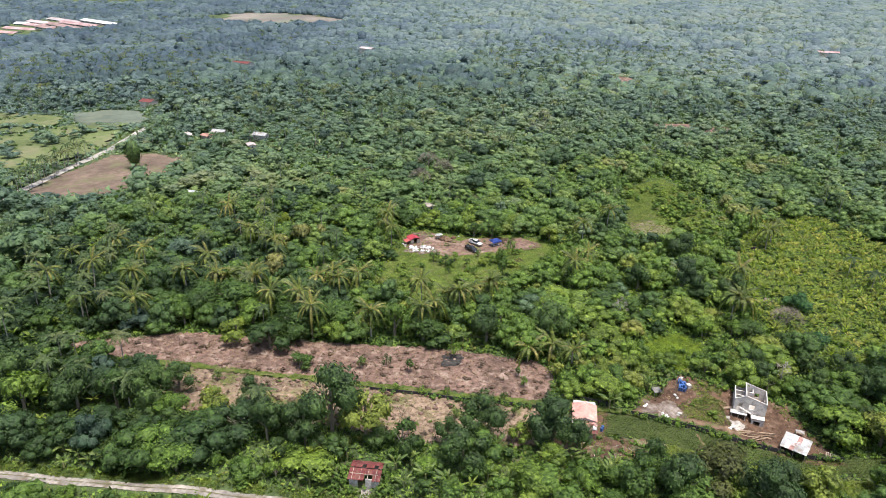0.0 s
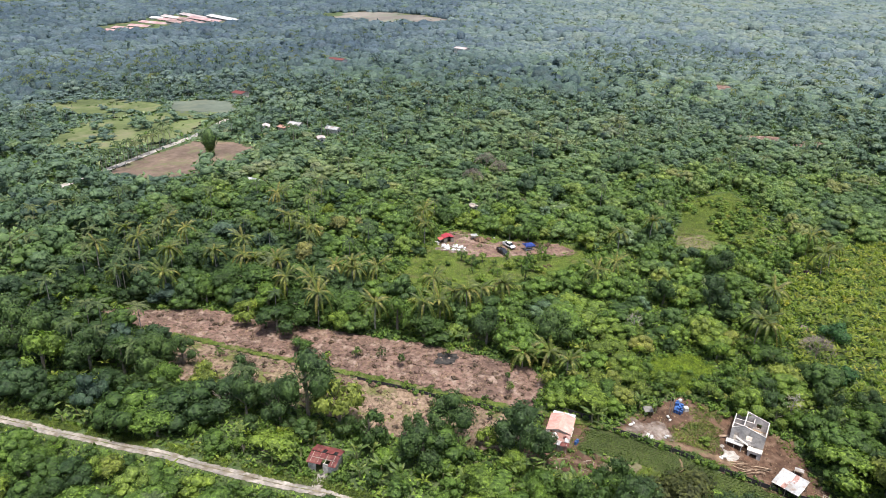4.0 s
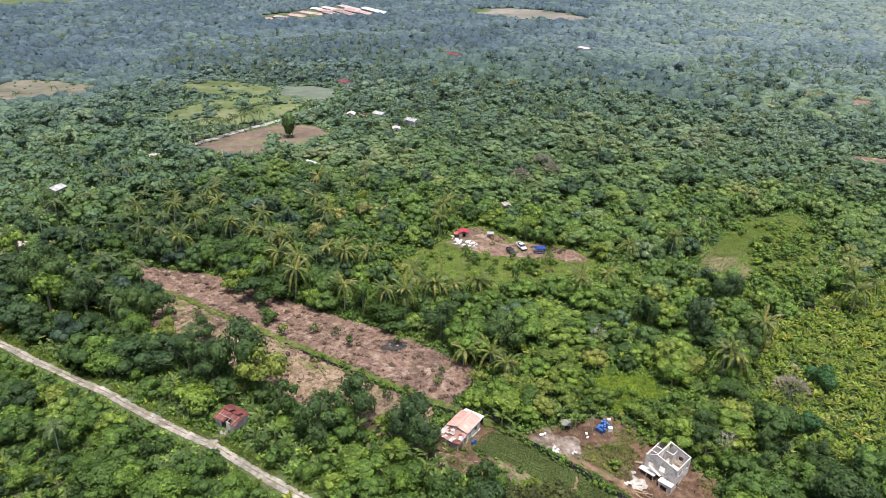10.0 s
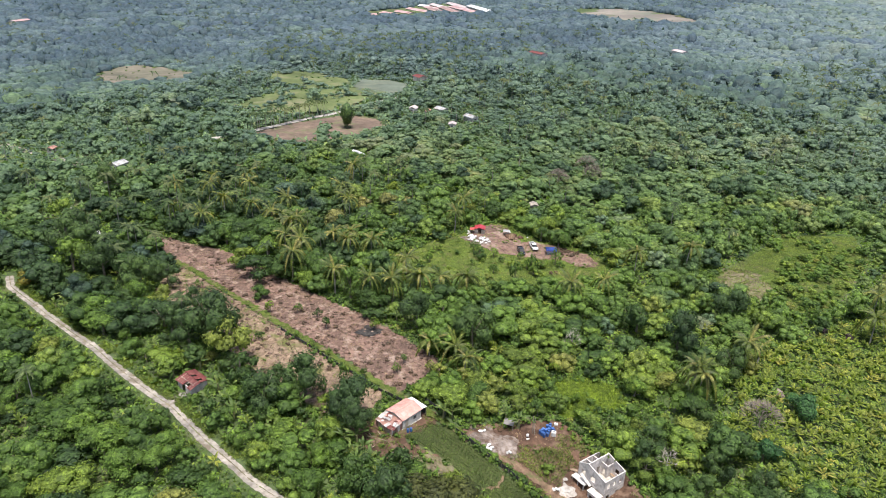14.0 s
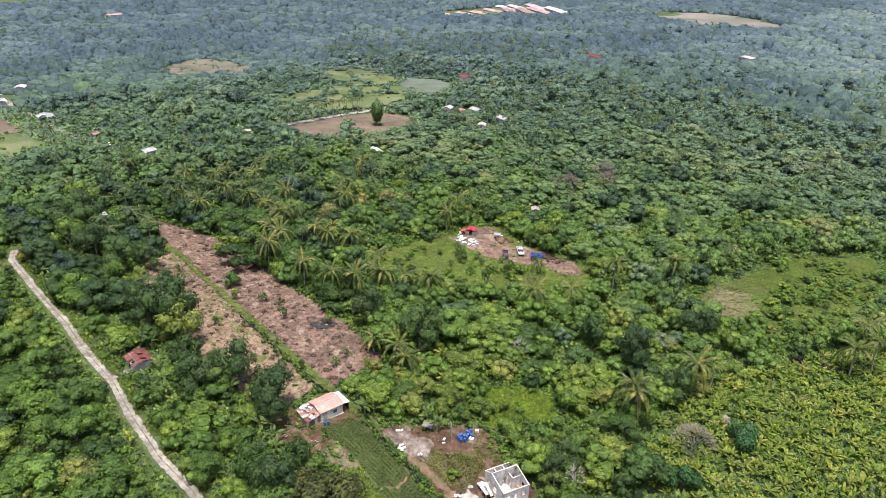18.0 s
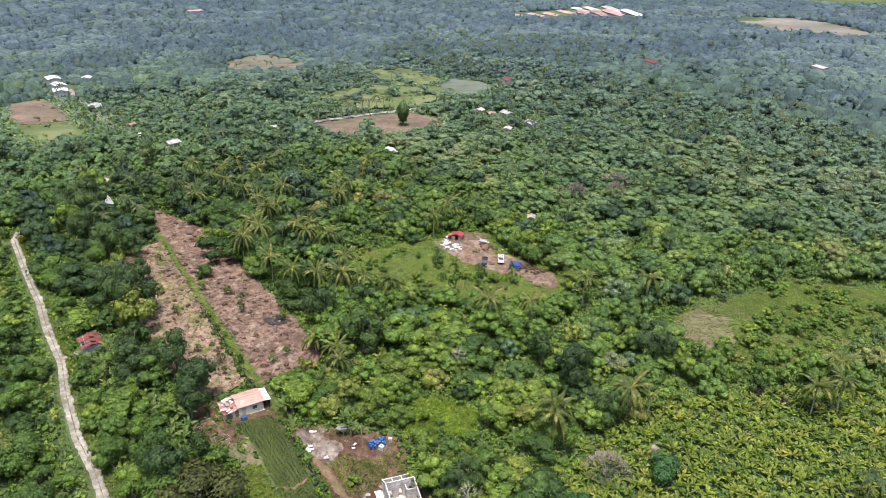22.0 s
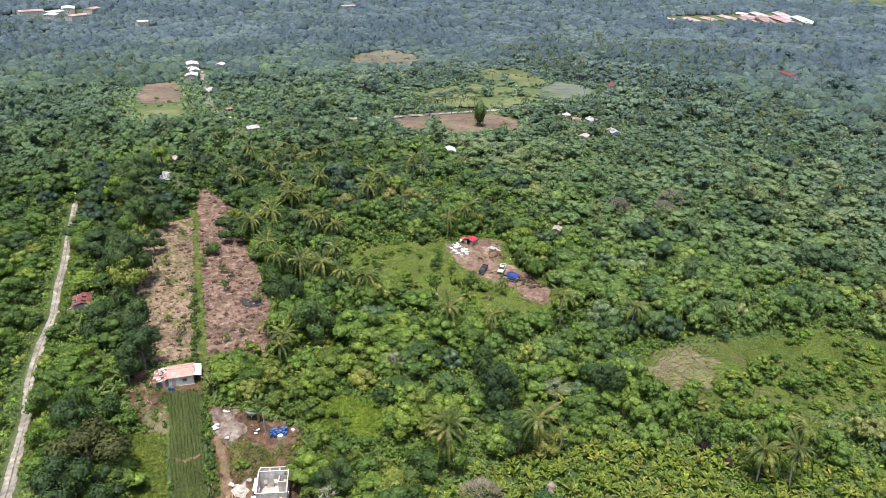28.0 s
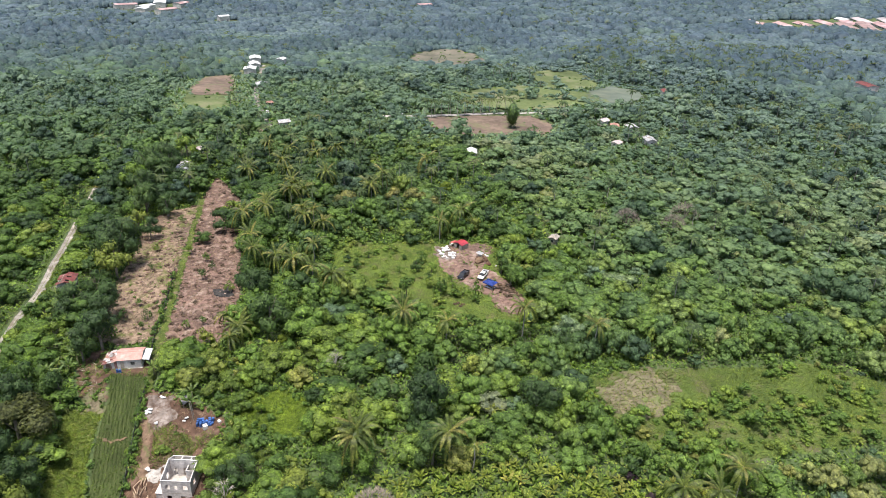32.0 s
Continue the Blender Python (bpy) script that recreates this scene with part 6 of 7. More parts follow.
def gable_ends(w, l, h, rise, thick=0.12):
    """Four walls with raised gables, ridge along y; open top."""
    bm = bmesh.new()
    for s in (-1, 1):
        bmesh.ops.create_cube(bm, size=1, matrix=Matrix.Translation((s * (w / 2 - thick / 2), 0, h / 2)) @ Matrix.Diagonal((thick, l, h, 1)))
        y0, y1 = s * (l / 2), s * (l / 2 - thick)
        ring = [(-w / 2 + thick + 0.003, 0), (w / 2 - thick - 0.003, 0), (w / 2 - thick - 0.003, h), (0, h + rise * 0.93), (-w / 2 + thick + 0.003, h)]
        a = [bm.verts.new((x, y0, z)) for x, z in ring]
        b = [bm.verts.new((x, y1, z)) for x, z in ring]
        bm.faces.new(a)
        bm.faces.new(b[::-1])
        for k in range(5):
            bm.faces.new((a[k], b[k], b[(k + 1) % 5], a[(k + 1) % 5]))
    bmesh.ops.recalc_face_normals(bm, faces=bm.faces)
    return bm


def opening(parent, name, x, y, z, w, h, side, material=None, frame_mat=None):
    """A framed door or window set on a wall; side: 'x' or 'y' is the wall's normal axis."""
    d = 0.06
    sx, sy = (d, w) if side == "x" else (w, d)
    leaf = part(name, boxes((x, y, z, sx, sy, h)), material or M_DARKDOOR, parent)
    fx, fy = (d + 0.05, 0.07) if side == "x" else (0.07, d + 0.05)
    ox, oy = (0, w / 2) if side == "x" else (w / 2, 0)
    tx, ty = (d + 0.05, w + 0.14) if side == "x" else (w + 0.14, d + 0.05)
    part("frame", boxes((x - ox, y - oy, z, fx, fy, h), (x + ox, y + oy, z, fx, fy, h), (x, y, z + h / 2, tx, ty, 0.07), (x, y, z - h / 2, tx, ty, 0.05)), frame_mat or M_PLASTER, leaf)
    return leaf


def pink_house():
    x, y = 31.9, 124.3
    ob = thing("small_house", pose(x, y, lz(x, y) + 0.1, 0, 0, -9), "small plastered house with a pink metal roof", "house")
    w, l, h, rise = 4.8, 5.5, 2.6, 0.75
    part("wall", gable_ends(w, l, h, rise), M_PLASTER, ob, "off-white plastered wall")
    part("floor_slab", boxes((0, 0, -0.35, w + 0.3, l + 0.3, 0.85)), M_CONC, ob)
    gable_roof(ob, w, l, h, rise, M_PINK, over=0.25, sheets=7, label="pink painted metal roof")
    opening(ob, "door", w / 2 + 0.03, -1.6, 1.05, 0.9, 2.0, "x", M_GREYWOOD)
    opening(ob, "window", w / 2 + 0.03, 0.8, 1.5, 1.0, 0.9, "x", M_SHADOWWIN)
    opening(ob, "window", -w / 2 - 0.03, 0.5, 1.5, 1.0, 0.9, "x", M_SHADOWWIN)
    opening(ob, "window", 1.0, l / 2 + 0.03, 1.5, 0.9, 0.9, "y", M_SHADOWWIN)
    # white lean-to at the back
    porch = new("lean_to")
    porch.parent = ob
    porch["label"] = "white sheet lean-to on posts"
    first = None
    for i in range(5):
        m = pose(-1.9 + i * 0.96, l / 2 + 1.05, 2.35, -10, 0, 0)
        if first is None:
            first = part("roof_sheet", sheet_bm(0.98, 1.6, 4), M_WHITEROOF, porch)
            first.matrix_basis = m
        else:
            alike("roof_sheet", first, porch, m)
    for px in (-2.2, 0, 2.2):
        part("post", boxes((px, l / 2 + 1.7, 1.0, 0.1, 0.1, 2.4)), M_GREYWOOD, porch)
    part("net_screen", boxes((0.9, l / 2 + 1.75, 0.8, 2.4, 0.05, 1.4)), M_NET, porch)
    # rusty patched kitchen in front
    kit = new("kitchen_shack")
    kit.parent = ob
    kit["label"] = "rusty patched sheet-metal kitchen shack"
    r = random.Random(5)
    for i in range(6):
        for j in range(3):
            sh = part("roof_sheet", sheet_bm(0.95, 1.35, 4), (M_RUSTROOF, M_RUSTROOF, M_ORANGE, M_RUSTROOF, M_ZINC, M_REDROOF)[r.randrange(6)], kit)
            sh.matrix_basis = pose(-2.2 + i * 0.88 + r.uniform(-0.14, 0.14), -l / 2 - 0.65 - j * 1.05 + r.uniform(-0.15, 0.15), 2.25 - j * 0.2 + 0.04 * ((i + j) % 2), 9 + r.uniform(-4, 4), r.uniform(-4, 4), r.uniform(-14, 14))
    for i in range(7):
        sh = part("roof_patch", sheet_bm(r.uniform(0.4, 0.7), r.uniform(0.6, 1.1), 3), (M_ZINC, M_PINK, M_WHITEROOF, M_REDROOF)[i % 4], kit, "loose patch of sheet metal")
        sh.matrix_basis = pose(r.uniform(-2.2, 2.2), -l / 2 - r.uniform(0.5, 3.0), 2.42, 8, r.uniform(-5, 5), r.uniform(0, 180))
    for i in range(7):
        part("wall_sheet", boxes((-2.1 + i * 0.7, -l / 2 - 3.15, 0.85, 0.68, 0.04, 1.7, r.uniform(-3, 3), 0, 0)), (M_RUSTROOF, M_WALLWOOD, M_ZINC)[i % 3], kit)
    for i in range(5):
        part("wall_sheet", boxes((2.25, -l / 2 - 0.4 - i * 0.65, 0.95, 0.04, 0.62, 1.9)), (M_RUSTROOF, M_PLASTER, M_RUSTROOF)[i % 3], kit)
        part("wall_sheet", boxes((-2.4, -l / 2 - 0.4 - i * 0.65, 0.95, 0.04, 0.62, 1.9)), (M_RUSTROOF, M_WALLWOOD)[i % 2], kit)
    for px, py in ((-2.3, -3.4), (2.2, -3.4)):
        part("post", boxes((px, -l / 2 + py + 0.3, 1.0, 0.1, 0.1, 2.2)), M_GREYWOOD, kit)


def wall_run(parent, x0, y0, x1, y1, z0, z1, gaps=(), t=0.15, material=M_CONC, cap=True):
    """A block wall from one point to another, with gaps (start, width, sill, head), and a pale top course."""
    L = math.hypot(x1 - x0, y1 - y0)
    a = math.degrees(math.atan2(y1 - y0, x1 - x0))
    ux, uy = (x1 - x0) / L, (y1 - y0) / L
    specs = []

    def piece(s0, s1, a0, a1):
        if s1 - s0 > 0.01 and a1 - a0 > 0.01:
            m = (s0 + s1) / 2
            specs.append((x0 + ux * m, y0 + uy * m, (a0 + a1) / 2, s1 - s0, t, a1 - a0, 0, 0, a))
    s = 0.0
    for g0, gw, sill, head in sorted(gaps):
        piece(s, g0, z0, z1)
        piece(g0, g0 + gw, z0, z0 + sill)
        piece(g0, g0 + gw, z0 + head, z1)
        s = g0 + gw
    piece(s, L, z0, z1)
    w = part("wall", boxes(specs[0]), material, parent)
    for spec in specs[1:]:
        part("wall_section", boxes(spec), material, w)
    if cap:
        part("wall_cap", boxes(((x0 + x1) / 2, (y0 + y1) / 2, z1 + 0.053, L + t, t + 0.05, 0.1, 0, 0, a)), M_CONCTOP, w, "pale mortar course")
    return w


def concrete_building():
    x, y = 73.1, 135.7
    base = -8.6
    ob = thing("concrete_building", pose(x, y, base, 0, 0, -20.5), "unfinished two-storey grey concrete block building without a roof", "building")
    W, D, F, T, R = 7.0, 5.9, 3.4, 6.4, 7.6
    part("footing", boxes((0, 0, 0.0, W + 0.4, D + 0.4, 1.0)), M_CONC, ob)
    part("floor_slab", boxes((0, 0, F - 0.1, W, D, 0.2)), M_DARKROOM, ob, "pale dusty upper floor")
    x0, x1, y0, y1 = -W / 2, W / 2, -D / 2, D / 2
    ridge = x0 + 2.3
    # lower storey
    wall_run(ob, x1 - 0.08, y0, x1 - 0.08, y1, 0.5, F - 0.2, ((0.9, 0.9, 0.0, 2.1), (3.6, 0.9, 0.9, 2.1)), cap=False)
    wall_run(ob, x0 + 0.08, y0 + 1.8, x0 + 0.08, y1, 0.5, F - 0.2, ((2.0, 1.0, 0.9, 2.1),), cap=False)
    wall_run(ob, x0 + 0.17, y1 - 0.08, x1 - 0.17, y1 - 0.08, 0.5, F - 0.2, ((3.2, 0.9, 0.9, 2.1),), cap=False)
    wall_run(ob, x0 + 0.17, y0 + 1.9, x1 - 0.17, y0 + 1.9, 0.5, F - 0.2, ((1.0, 1.2, 0.0, 2.2), (4.4, 1.2, 0.9, 2.2)), cap=False)
    for px in (x0 + 0.12, x0 + 2.4, x0 + 4.4):
        part("column", boxes((px, y0 + 0.12, F / 2 + 0.15, 0.24, 0.24, F - 0.7)), M_CONC, ob)
    # upper storey, open to the sky: end walls rise to a ridge over the cross wall
    wall_run(ob, x1 - 0.08, y0, x1 - 0.08, y1, F, T, ((0.8, 0.9, 0.9, 2.0), (2.6, 0.6, 1.0, 1.9), (4.3, 0.9, 0.9, 2.0)))
    wall_run(ob, x0 + 0.08, y0, x0 + 0.08, y1, F, T, ((0.8, 0.7, 1.1, 2.0), (3.9, 0.7, 1.1, 2.0)))
    for wy, gaps in ((y0 + 0.08, ((0.6, 1.1, 0.0, 2.1), (3.1, 1.2, 0.9, 2.1))), (y1 - 0.08, ((0.8, 0.8, 1.0, 2.0), (4.4, 1.0, 0.9, 2.0)))):
        wall_run(ob, x0 + 0.16, wy, x1 - 0.16, wy, F, T - 0.1, gaps, cap=False)
        bm = bmesh.new()
        ring = [(x0 + 0.16, T - 0.098), (x1 - 0.16, T - 0.098), (x1 - 0.16, T), (ridge, R), (x0 + 0.16, T)]
        a = [bm.verts.new((px, wy - 0.075, z)) for px, z in ring]
        b = [bm.verts.new((px, wy + 0.075, z)) for px, z in ring]
        bm.faces.new(a)
        bm.faces.new(b[::-1])
        for k in range(5):
            bm.faces.new((a[k], b[k], b[(k + 1) % 5], a[(k + 1) % 5]))
        bmesh.ops.recalc_face_normals(bm, faces=bm.faces)
        gab = part("gable", bm, M_CONC, ob)
        for ax, az, bx, bz in ((x0 + 0.16, T, ridge, R), (ridge, R, x1 - 0.16, T)):
            part("gable_cap", boxes(((ax + bx) / 2, wy, (az + bz) / 2 + 0.06, math.hypot(bx - ax, bz - az), 0.2, 0.1, 0, -math.degrees(math.atan2(bz - az, bx - ax)), 0)), M_CONCTOP, gab, "pale mortar course")
    # cross wall under the ridge, three cells behind it, a small cell in the large room
    wall_run(ob, ridge, y0 + 0.17, ridge, y1 - 0.17, F, R - 0.06, ((0.6, 0.8, 0.0, 2.1), (2.6, 0.8, 0.0, 2.1), (4.6, 0.7, 0.0, 2.1)))
    for py in (y0 + 1.95, y0 + 3.9):
        wall_run(ob, x0 + 0.17, py, ridge - 0.09, py, F, T - 0.1)
    wall_run(ob, ridge + 0.09, y1 - 1.9, ridge + 1.6, y1 - 1.9, F, T - 0.1, ((0.4, 0.7, 0.0, 2.0),))
    wall_run(ob, ridge + 1.68, y1 - 1.98, ridge + 1.68, y1 - 0.17, F, T - 0.1)
    # balcony at the front, canopy and low bay beside it
    bal = part("balcony", boxes((x0 + 1.3, y0 - 0.7, F - 0.08, 3.6, 1.4, 0.18), bevel=0.02), M_CONCTOP, ob, "pale concrete balcony slab")
    for px in (x0 - 0.2, x0 + 1.3, x0 + 2.8):
        part("post", boxes((px, y0 - 1.2, F / 2 - 0.2, 0.16, 0.16, F + 0.1)), M_CONC, bal)
    part("canopy", boxes((x1 - 1.5, y0 - 0.75, F - 0.4, 3.0, 1.5, 0.16), bevel=0.02), M_CONCTOP, ob, "pale concrete canopy slab")
    wall_run(ob, x1 - 2.8, y0 - 1.3, x1 - 0.1, y0 - 1.3, 0.0, F - 0.5, ((0.5, 1.4, 1.2, 2.3),), cap=False)
    wall_run(ob, x1 - 0.18, y0 - 1.2, x1 - 0.18, y0 - 0.05, 0.0, F - 0.5, (), cap=False)
    wall_run(ob, x1 - 2.7, y0 - 1.2, x1 - 2.7, y0 - 0.05, 0.0, F - 0.5, (), cap=False)
    # boards on the upper floor, and boards leaning against the front
    r = random.Random(8)
    for i in range(7):
        part("plank", boxes((ridge + 1.5 + r.uniform(0, 2.2), y1 - 0.5 - 0.09 * i, F + 0.5 + 0.03 * i, r.uniform(1.8, 2.8), 0.1, 0.16, 30, 0, r.uniform(-8, 8))), M_WOOD, ob)
    for i in range(3):
        part("ramp_board", boxes((x0 + 2.6, y0 - 0.35 - i * 0.22, F + 0.75, 3.0, 0.2, 0.06, 0, 24, 0)), M_CONCTOP, ob)
    for i in range(3):
        part("ramp_board", boxes((x0 - 1.5, y0 + 0.1 + i * 0.3, F - 0.3, 2.8, 0.28, 0.06, 0, -12, 14)), M_WOOD, ob)


def metal_shed():
    x, y = 79.2, 123.6
    ob = thing("metal_shed", pose(x, y, lz(x, y), 0, 0, -38), "open timber shed with whitish metal sheets", "shed")
    r = random.Random(3)
    first = None
    for i in range(6):
        for j in range(2):
            sh = part("roof_sheet", sheet_bm(0.95, 2.7, 4), (M_ZINC, M_ZINC, M_WHITEROOF, M_ZINC, M_RUSTROOF)[(i * 2 + j * 3) % 5], ob)
            sh.matrix_basis = pose(-2.4 + i * 0.92, -1.25 + j * 2.4, 2.3 + j * 0.38 + 0.03 * (i % 2), 9, r.uniform(-2, 2), r.uniform(-2, 2))
    for px in (-2.6, 0, 2.4):
        for py, h in ((-2.3, 2.0), (2.2, 2.7)):
            part("post", boxes((px, py, h / 2 - 0.3, 0.12, 0.12, h + 0.5)), M_GREYWOOD, ob)
    for py, z in ((-2.3, 2.05), (2.2, 2.75)):
        part("beam", boxes((-0.1, py, z, 5.4, 0.1, 0.12)), M_GREYWOOD, ob)
    for i in range(8):
        part("wall_board", boxes((-2.7, -2.1 + i * 0.58, 0.9, 0.04, 0.5, 1.9)), M_WALLWOOD, ob)


def red_hut():
    x, y = -13.6, 104.4
    ob = thing("abandoned_hut", pose(x, y, lz(x, y), 0, 0, -6), "abandoned hut with a holed rusty red metal roof", "hut")
    w, l, h = 5.4, 4.2, 2.3
    part("wall", boxes((-w / 2 + 0.06, 0, h / 2, 0.12, l, h), (w / 2 - 0.06, 0, h / 2, 0.12, l, h), (0, l / 2 - 0.06, h / 2, w - 0.25, 0.12, h), (-1.8, -l / 2 + 0.06, h / 2, 1.5, 0.12, h), (1.5, -l / 2 + 0.06, h / 2, 2.1, 0.12, h)), M_CONC, ob, "stained grey block wall")
    r = random.Random(11)
    holes = {(4, 0), (5, 0), (6, 1), (3, 1)}
    for i in range(8):
        for j in range(2):
            for k in range(2):
                if (i, j) in holes and k == 0:
                    continue
                sh = part("roof_sheet", sheet_bm(0.76, 1.42, 4), M_REDROOF, ob)
                sh.matrix_basis = pose(-w / 2 - 0.1 + 0.78 * (i + 0.3), (-1.85 + 1.25 * k) if j == 0 else (0.65 + 1.25 * k), (2.45 + 0.33 * k if j == 0 else 3.02 - 0.33 * k) + 0.02 * (i % 2), 15 if j == 0 else -15, r.uniform(-1, 1), r.uniform(-2, 2))
    for i in range(4):
        part("rafter", boxes((-w / 2 + 0.5 + i * 1.5, -1.1, 2.62, 0.08, 2.4, 0.1, 15, 0, 0)), M_GREYWOOD, ob)
    part("purlin", boxes((0, -1.2, 2.66, w, 0.08, 0.08)), M_GREYWOOD, ob)


def far_house(x, y, w, l, turn, roof, wall, label, h=2.8, rise=1.0, sheets=5, ground=None):
    ob = thing("house", pose(x, y, lz(x, y), 0, 0, turn), label, "house", "houses among the trees")
    part("wall", gable_ends(w, l, h, rise), wall, ob)
    gable_roof(ob, w, l, h, rise, roof, over=0.5, sheets=sheets)
    opening(ob, "door", w / 2 + 0.03, -l * 0.15, 1.05, 0.9, 2.1, "x")
    for k in (-0.35, 0.2):
        opening(ob, "window", w / 2 + 0.03, l * k + 0.8, 1.5, 1.1, 1.0, "x", M_SHADOWWIN)
    opening(ob, "window", 0, -l / 2 - 0.03, 1.5, 1.1, 1.0, "y", M_SHADOWWIN)


def long_shed(x0, y0, x1, y1, w, roofmat):
    L = math.hypot(x1 - x0, y1 - y0)
    cx, cy = (x0 + x1) / 2, (y0 + y1) / 2
    a = math.degrees(math.atan2(y1 - y0, x1 - x0)) - 90
    ob = thing("long_shed", pose(cx, cy, lz(cx, cy), 0, 0, a), "long low farm shed with a faded pink metal roof", "shed", "row of long farm sheds")
    part("wall", gable_ends(w, L, 3.0, 2.0, 0.2), M_PLASTER, ob)
    gable_roof(ob, w, L, 3.0, 2.0, roofmat, over=0.8, sheets=10)
    for i in range(6):
        opening(ob, "window", w / 2 + 0.03, -L / 2 + L * (i + 0.5) / 6, 1.7, L / 9, 1.2, "x", M_SHADOWWIN)


pink_house()
concrete_building()
metal_shed()
red_hut()
far_house(-101, 263, 4.5, 6.0, 70, M_WHITEROOF, M_CONC, "small hut with a white metal roof among trees", h=2.8)
far_house(-135, 353, 4.0, 5.0, 20, M_FARWHITE, M_CONC, "small white shed beside trees")
far_house(-121, 362, 5.0, 6.5, 80, M_ZINC, M_CONC, "house with a grey roof among trees", h=2.8)
far_house(-125, 354, 4.0, 5.0, 60, M_ORANGE, M_WALLWOOD, "shack with an orange-brown sheet roof", h=2.6, rise=0.6)
far_house(-98, 339, 3.4, 4.4, 30, M_FARWHITE, M_CONC, "small hut with a white roof among shrubs", h=2.6, rise=0.6)
far_house(-98, 358, 4.6, 7.0, 75, M_ZINC, M_CONC, "low house with a pale green-white roof")
far_house(-107, 136.2, 4.4, 9.0, 84, M_ZINC, M_CONC, "long low house with a pale metal roof beside trees", h=2.6, rise=0.6)
far_house(-130, 143, 2.6, 3.4, 60, M_FARWHITE, M_CONC, "small house with a white roof among trees", h=2.2, rise=0.6)
far_house(-148.5, 170, 4.2, 5.6, 80, M_RUSTROOF, M_CONC, "house with an rust-red patched roof among trees", h=3.0)
far_house(-167, 185, 4.2, 5.4, 10, M_ZINC, M_CONC, "house with a grey metal roof beside a road")
far_house(-281, 184, 7.5, 11.0, 82, M_ZINC, M_CONC, "house with a grey roof beside a road")
far_house(-352, 182, 8.0, 9.5, 80, M_WHITEROOF, M_PLASTER, "large white-roofed building beside a road", h=4.5)
far_house(-376, 187, 7.0, 10.0, 95, M_WHITEROOF, M_PLASTER, "large white building among trees", h=5.0)
far_house(-404, 190, 8.0, 11.0, 88, M_WHITEROOF, M_PLASTER, "large white building among trees", h=6.0)
far_house(-396, 210, 5.5, 7.0, 60, M_WHITEROOF, M_PLASTER, "white-roofed building among trees", h=5.5)
far_house(-186, 430, 7.0, 8.0, 70, M_REDROOF, M_CONC, "red-roofed house in far trees", h=4.0)
far_house(-168, 577, 8.0, 14.0, 75, M_REDROOF, M_CONC, "red-roofed house in far trees", h=5.0)
far_house(-78, 682, 8.0, 13.0, 60, M_FARWHITE, M_PLASTER, "white-roofed house in far woods", h=5.0)
far_house(-216, 182.5, 2.6, 3.2, 30, M_ORANGE, M_CONC, "red-roofed house beside a dirt road", h=2.2, rise=0.6)
far_house(394, 752, 12.0, 26.0, 80, M_FARPINK, M_PLASTER, "long building with a pinkish roof in far woods", h=6.0)
far_house(-779, 450, 11.0, 20.0, 10, M_FARPINK, M_PLASTER, "large building with a pinkish roof in far woods", h=7.0)
for i, (x, y, w, l) in enumerate(((-802, 66, 16, 26), (-785, 90, 13, 22), (-822, 106, 14, 26), (-753, 115, 13, 24), (-765, 88, 12, 18), (-689, 178, 8, 12), (-810, 132, 12, 20))):
    far_house(x, y, w, l, 15 + i * 37 % 90, M_WHITEROOF if i % 3 else M_FARPINK, M_PLASTER, "white town building at the edge of the forest", h=6.0)
for a, b, c, d, w, roof in ((-610, 860, -577, 852, 15, M_FARWHITE), (-575, 852, -537, 843, 15, M_FARPINK), (-587, 889, -551, 879, 15, M_FARPINK), (-582, 917, -549, 911, 15, M_FARPINK), (-596, 967, -546, 952, 16, M_FARPINK), (-537, 943, -438, 886, 15, M_FARBROWN), (-612, 1019, -593, 1018, 15, M_WHITEROOF), (-589, 1006, -551, 992, 16, M_FARPINK), (-548, 991, -457, 922, 15, M_FARBROWN), (-611, 1053, -545, 1015, 17, M_FARWHITE), (-543, 1014, -475, 975, 17, M_FARPINK), (-599, 1089, -523, 1035, 17, M_FARWHITE), (-521, 1033, -453, 985, 17, M_WHITEROOF)):
    long_shed(a, b, c, d, w, roof)


far_house(-6, 258, 2.2, 2.8, 40, M_WALLWOOD, M_WALLWOOD, "small shack with a grey weathered roof in the woods", h=2.5, rise=0.5)


# ---- clearing ----
def hut_with_tarp():
    x, y = -10.6, 225.2
    ob = thing("small_hut", pose(x, y, lz(x, y) + 0.15, 0, 0, 28), "small grey plank hut under a bright red tarpaulin roof", "hut")
    w, l, h = 3.5, 3.2, 1.75
    for i in range(9):
        part("wall_board", boxes((-w / 2 + 0.2 + i * 0.4, l / 2, h / 2, 0.37, 0.06, h)), M_WALLWOOD, ob)
        if not 3 <= i <= 5:
            part("wall_board", boxes((-w / 2 + 0.2 + i * 0.4, -l / 2, h / 2, 0.37, 0.06, h)), M_WALLWOOD, ob)
        part("wall_board", boxes((w / 2, -l / 2 + 0.16 + i * 0.36, h / 2, 0.06, 0.35, h)), M_WALLWOOD, ob)
        part("wall_board", boxes((-w / 2, -l / 2 + 0.16 + i * 0.36, h / 2, 0.06, 0.35, h)), M_WALLWOOD, ob)
    for i, (cx, tilt) in enumerate(((-0.98, -17), (0.98, 17))):
        part("roof_sheet", boxes((cx, 0, h + 0.4, 2.0, l + 0.3, 0.06, 0, tilt, 0)), M_REDTARP, ob)
    part("awning", boxes((-2.7, -0.6, h - 0.2, 1.7, 2.4, 0.05, 0, -12, 0)), M_AWNING, ob, "sagging red awning")
    for py in (-2, 0.8):
        part("post", boxes((-3.4, py, 0.8, 0.1, 0.1, 2.0)), M_GREYWOOD, ob)


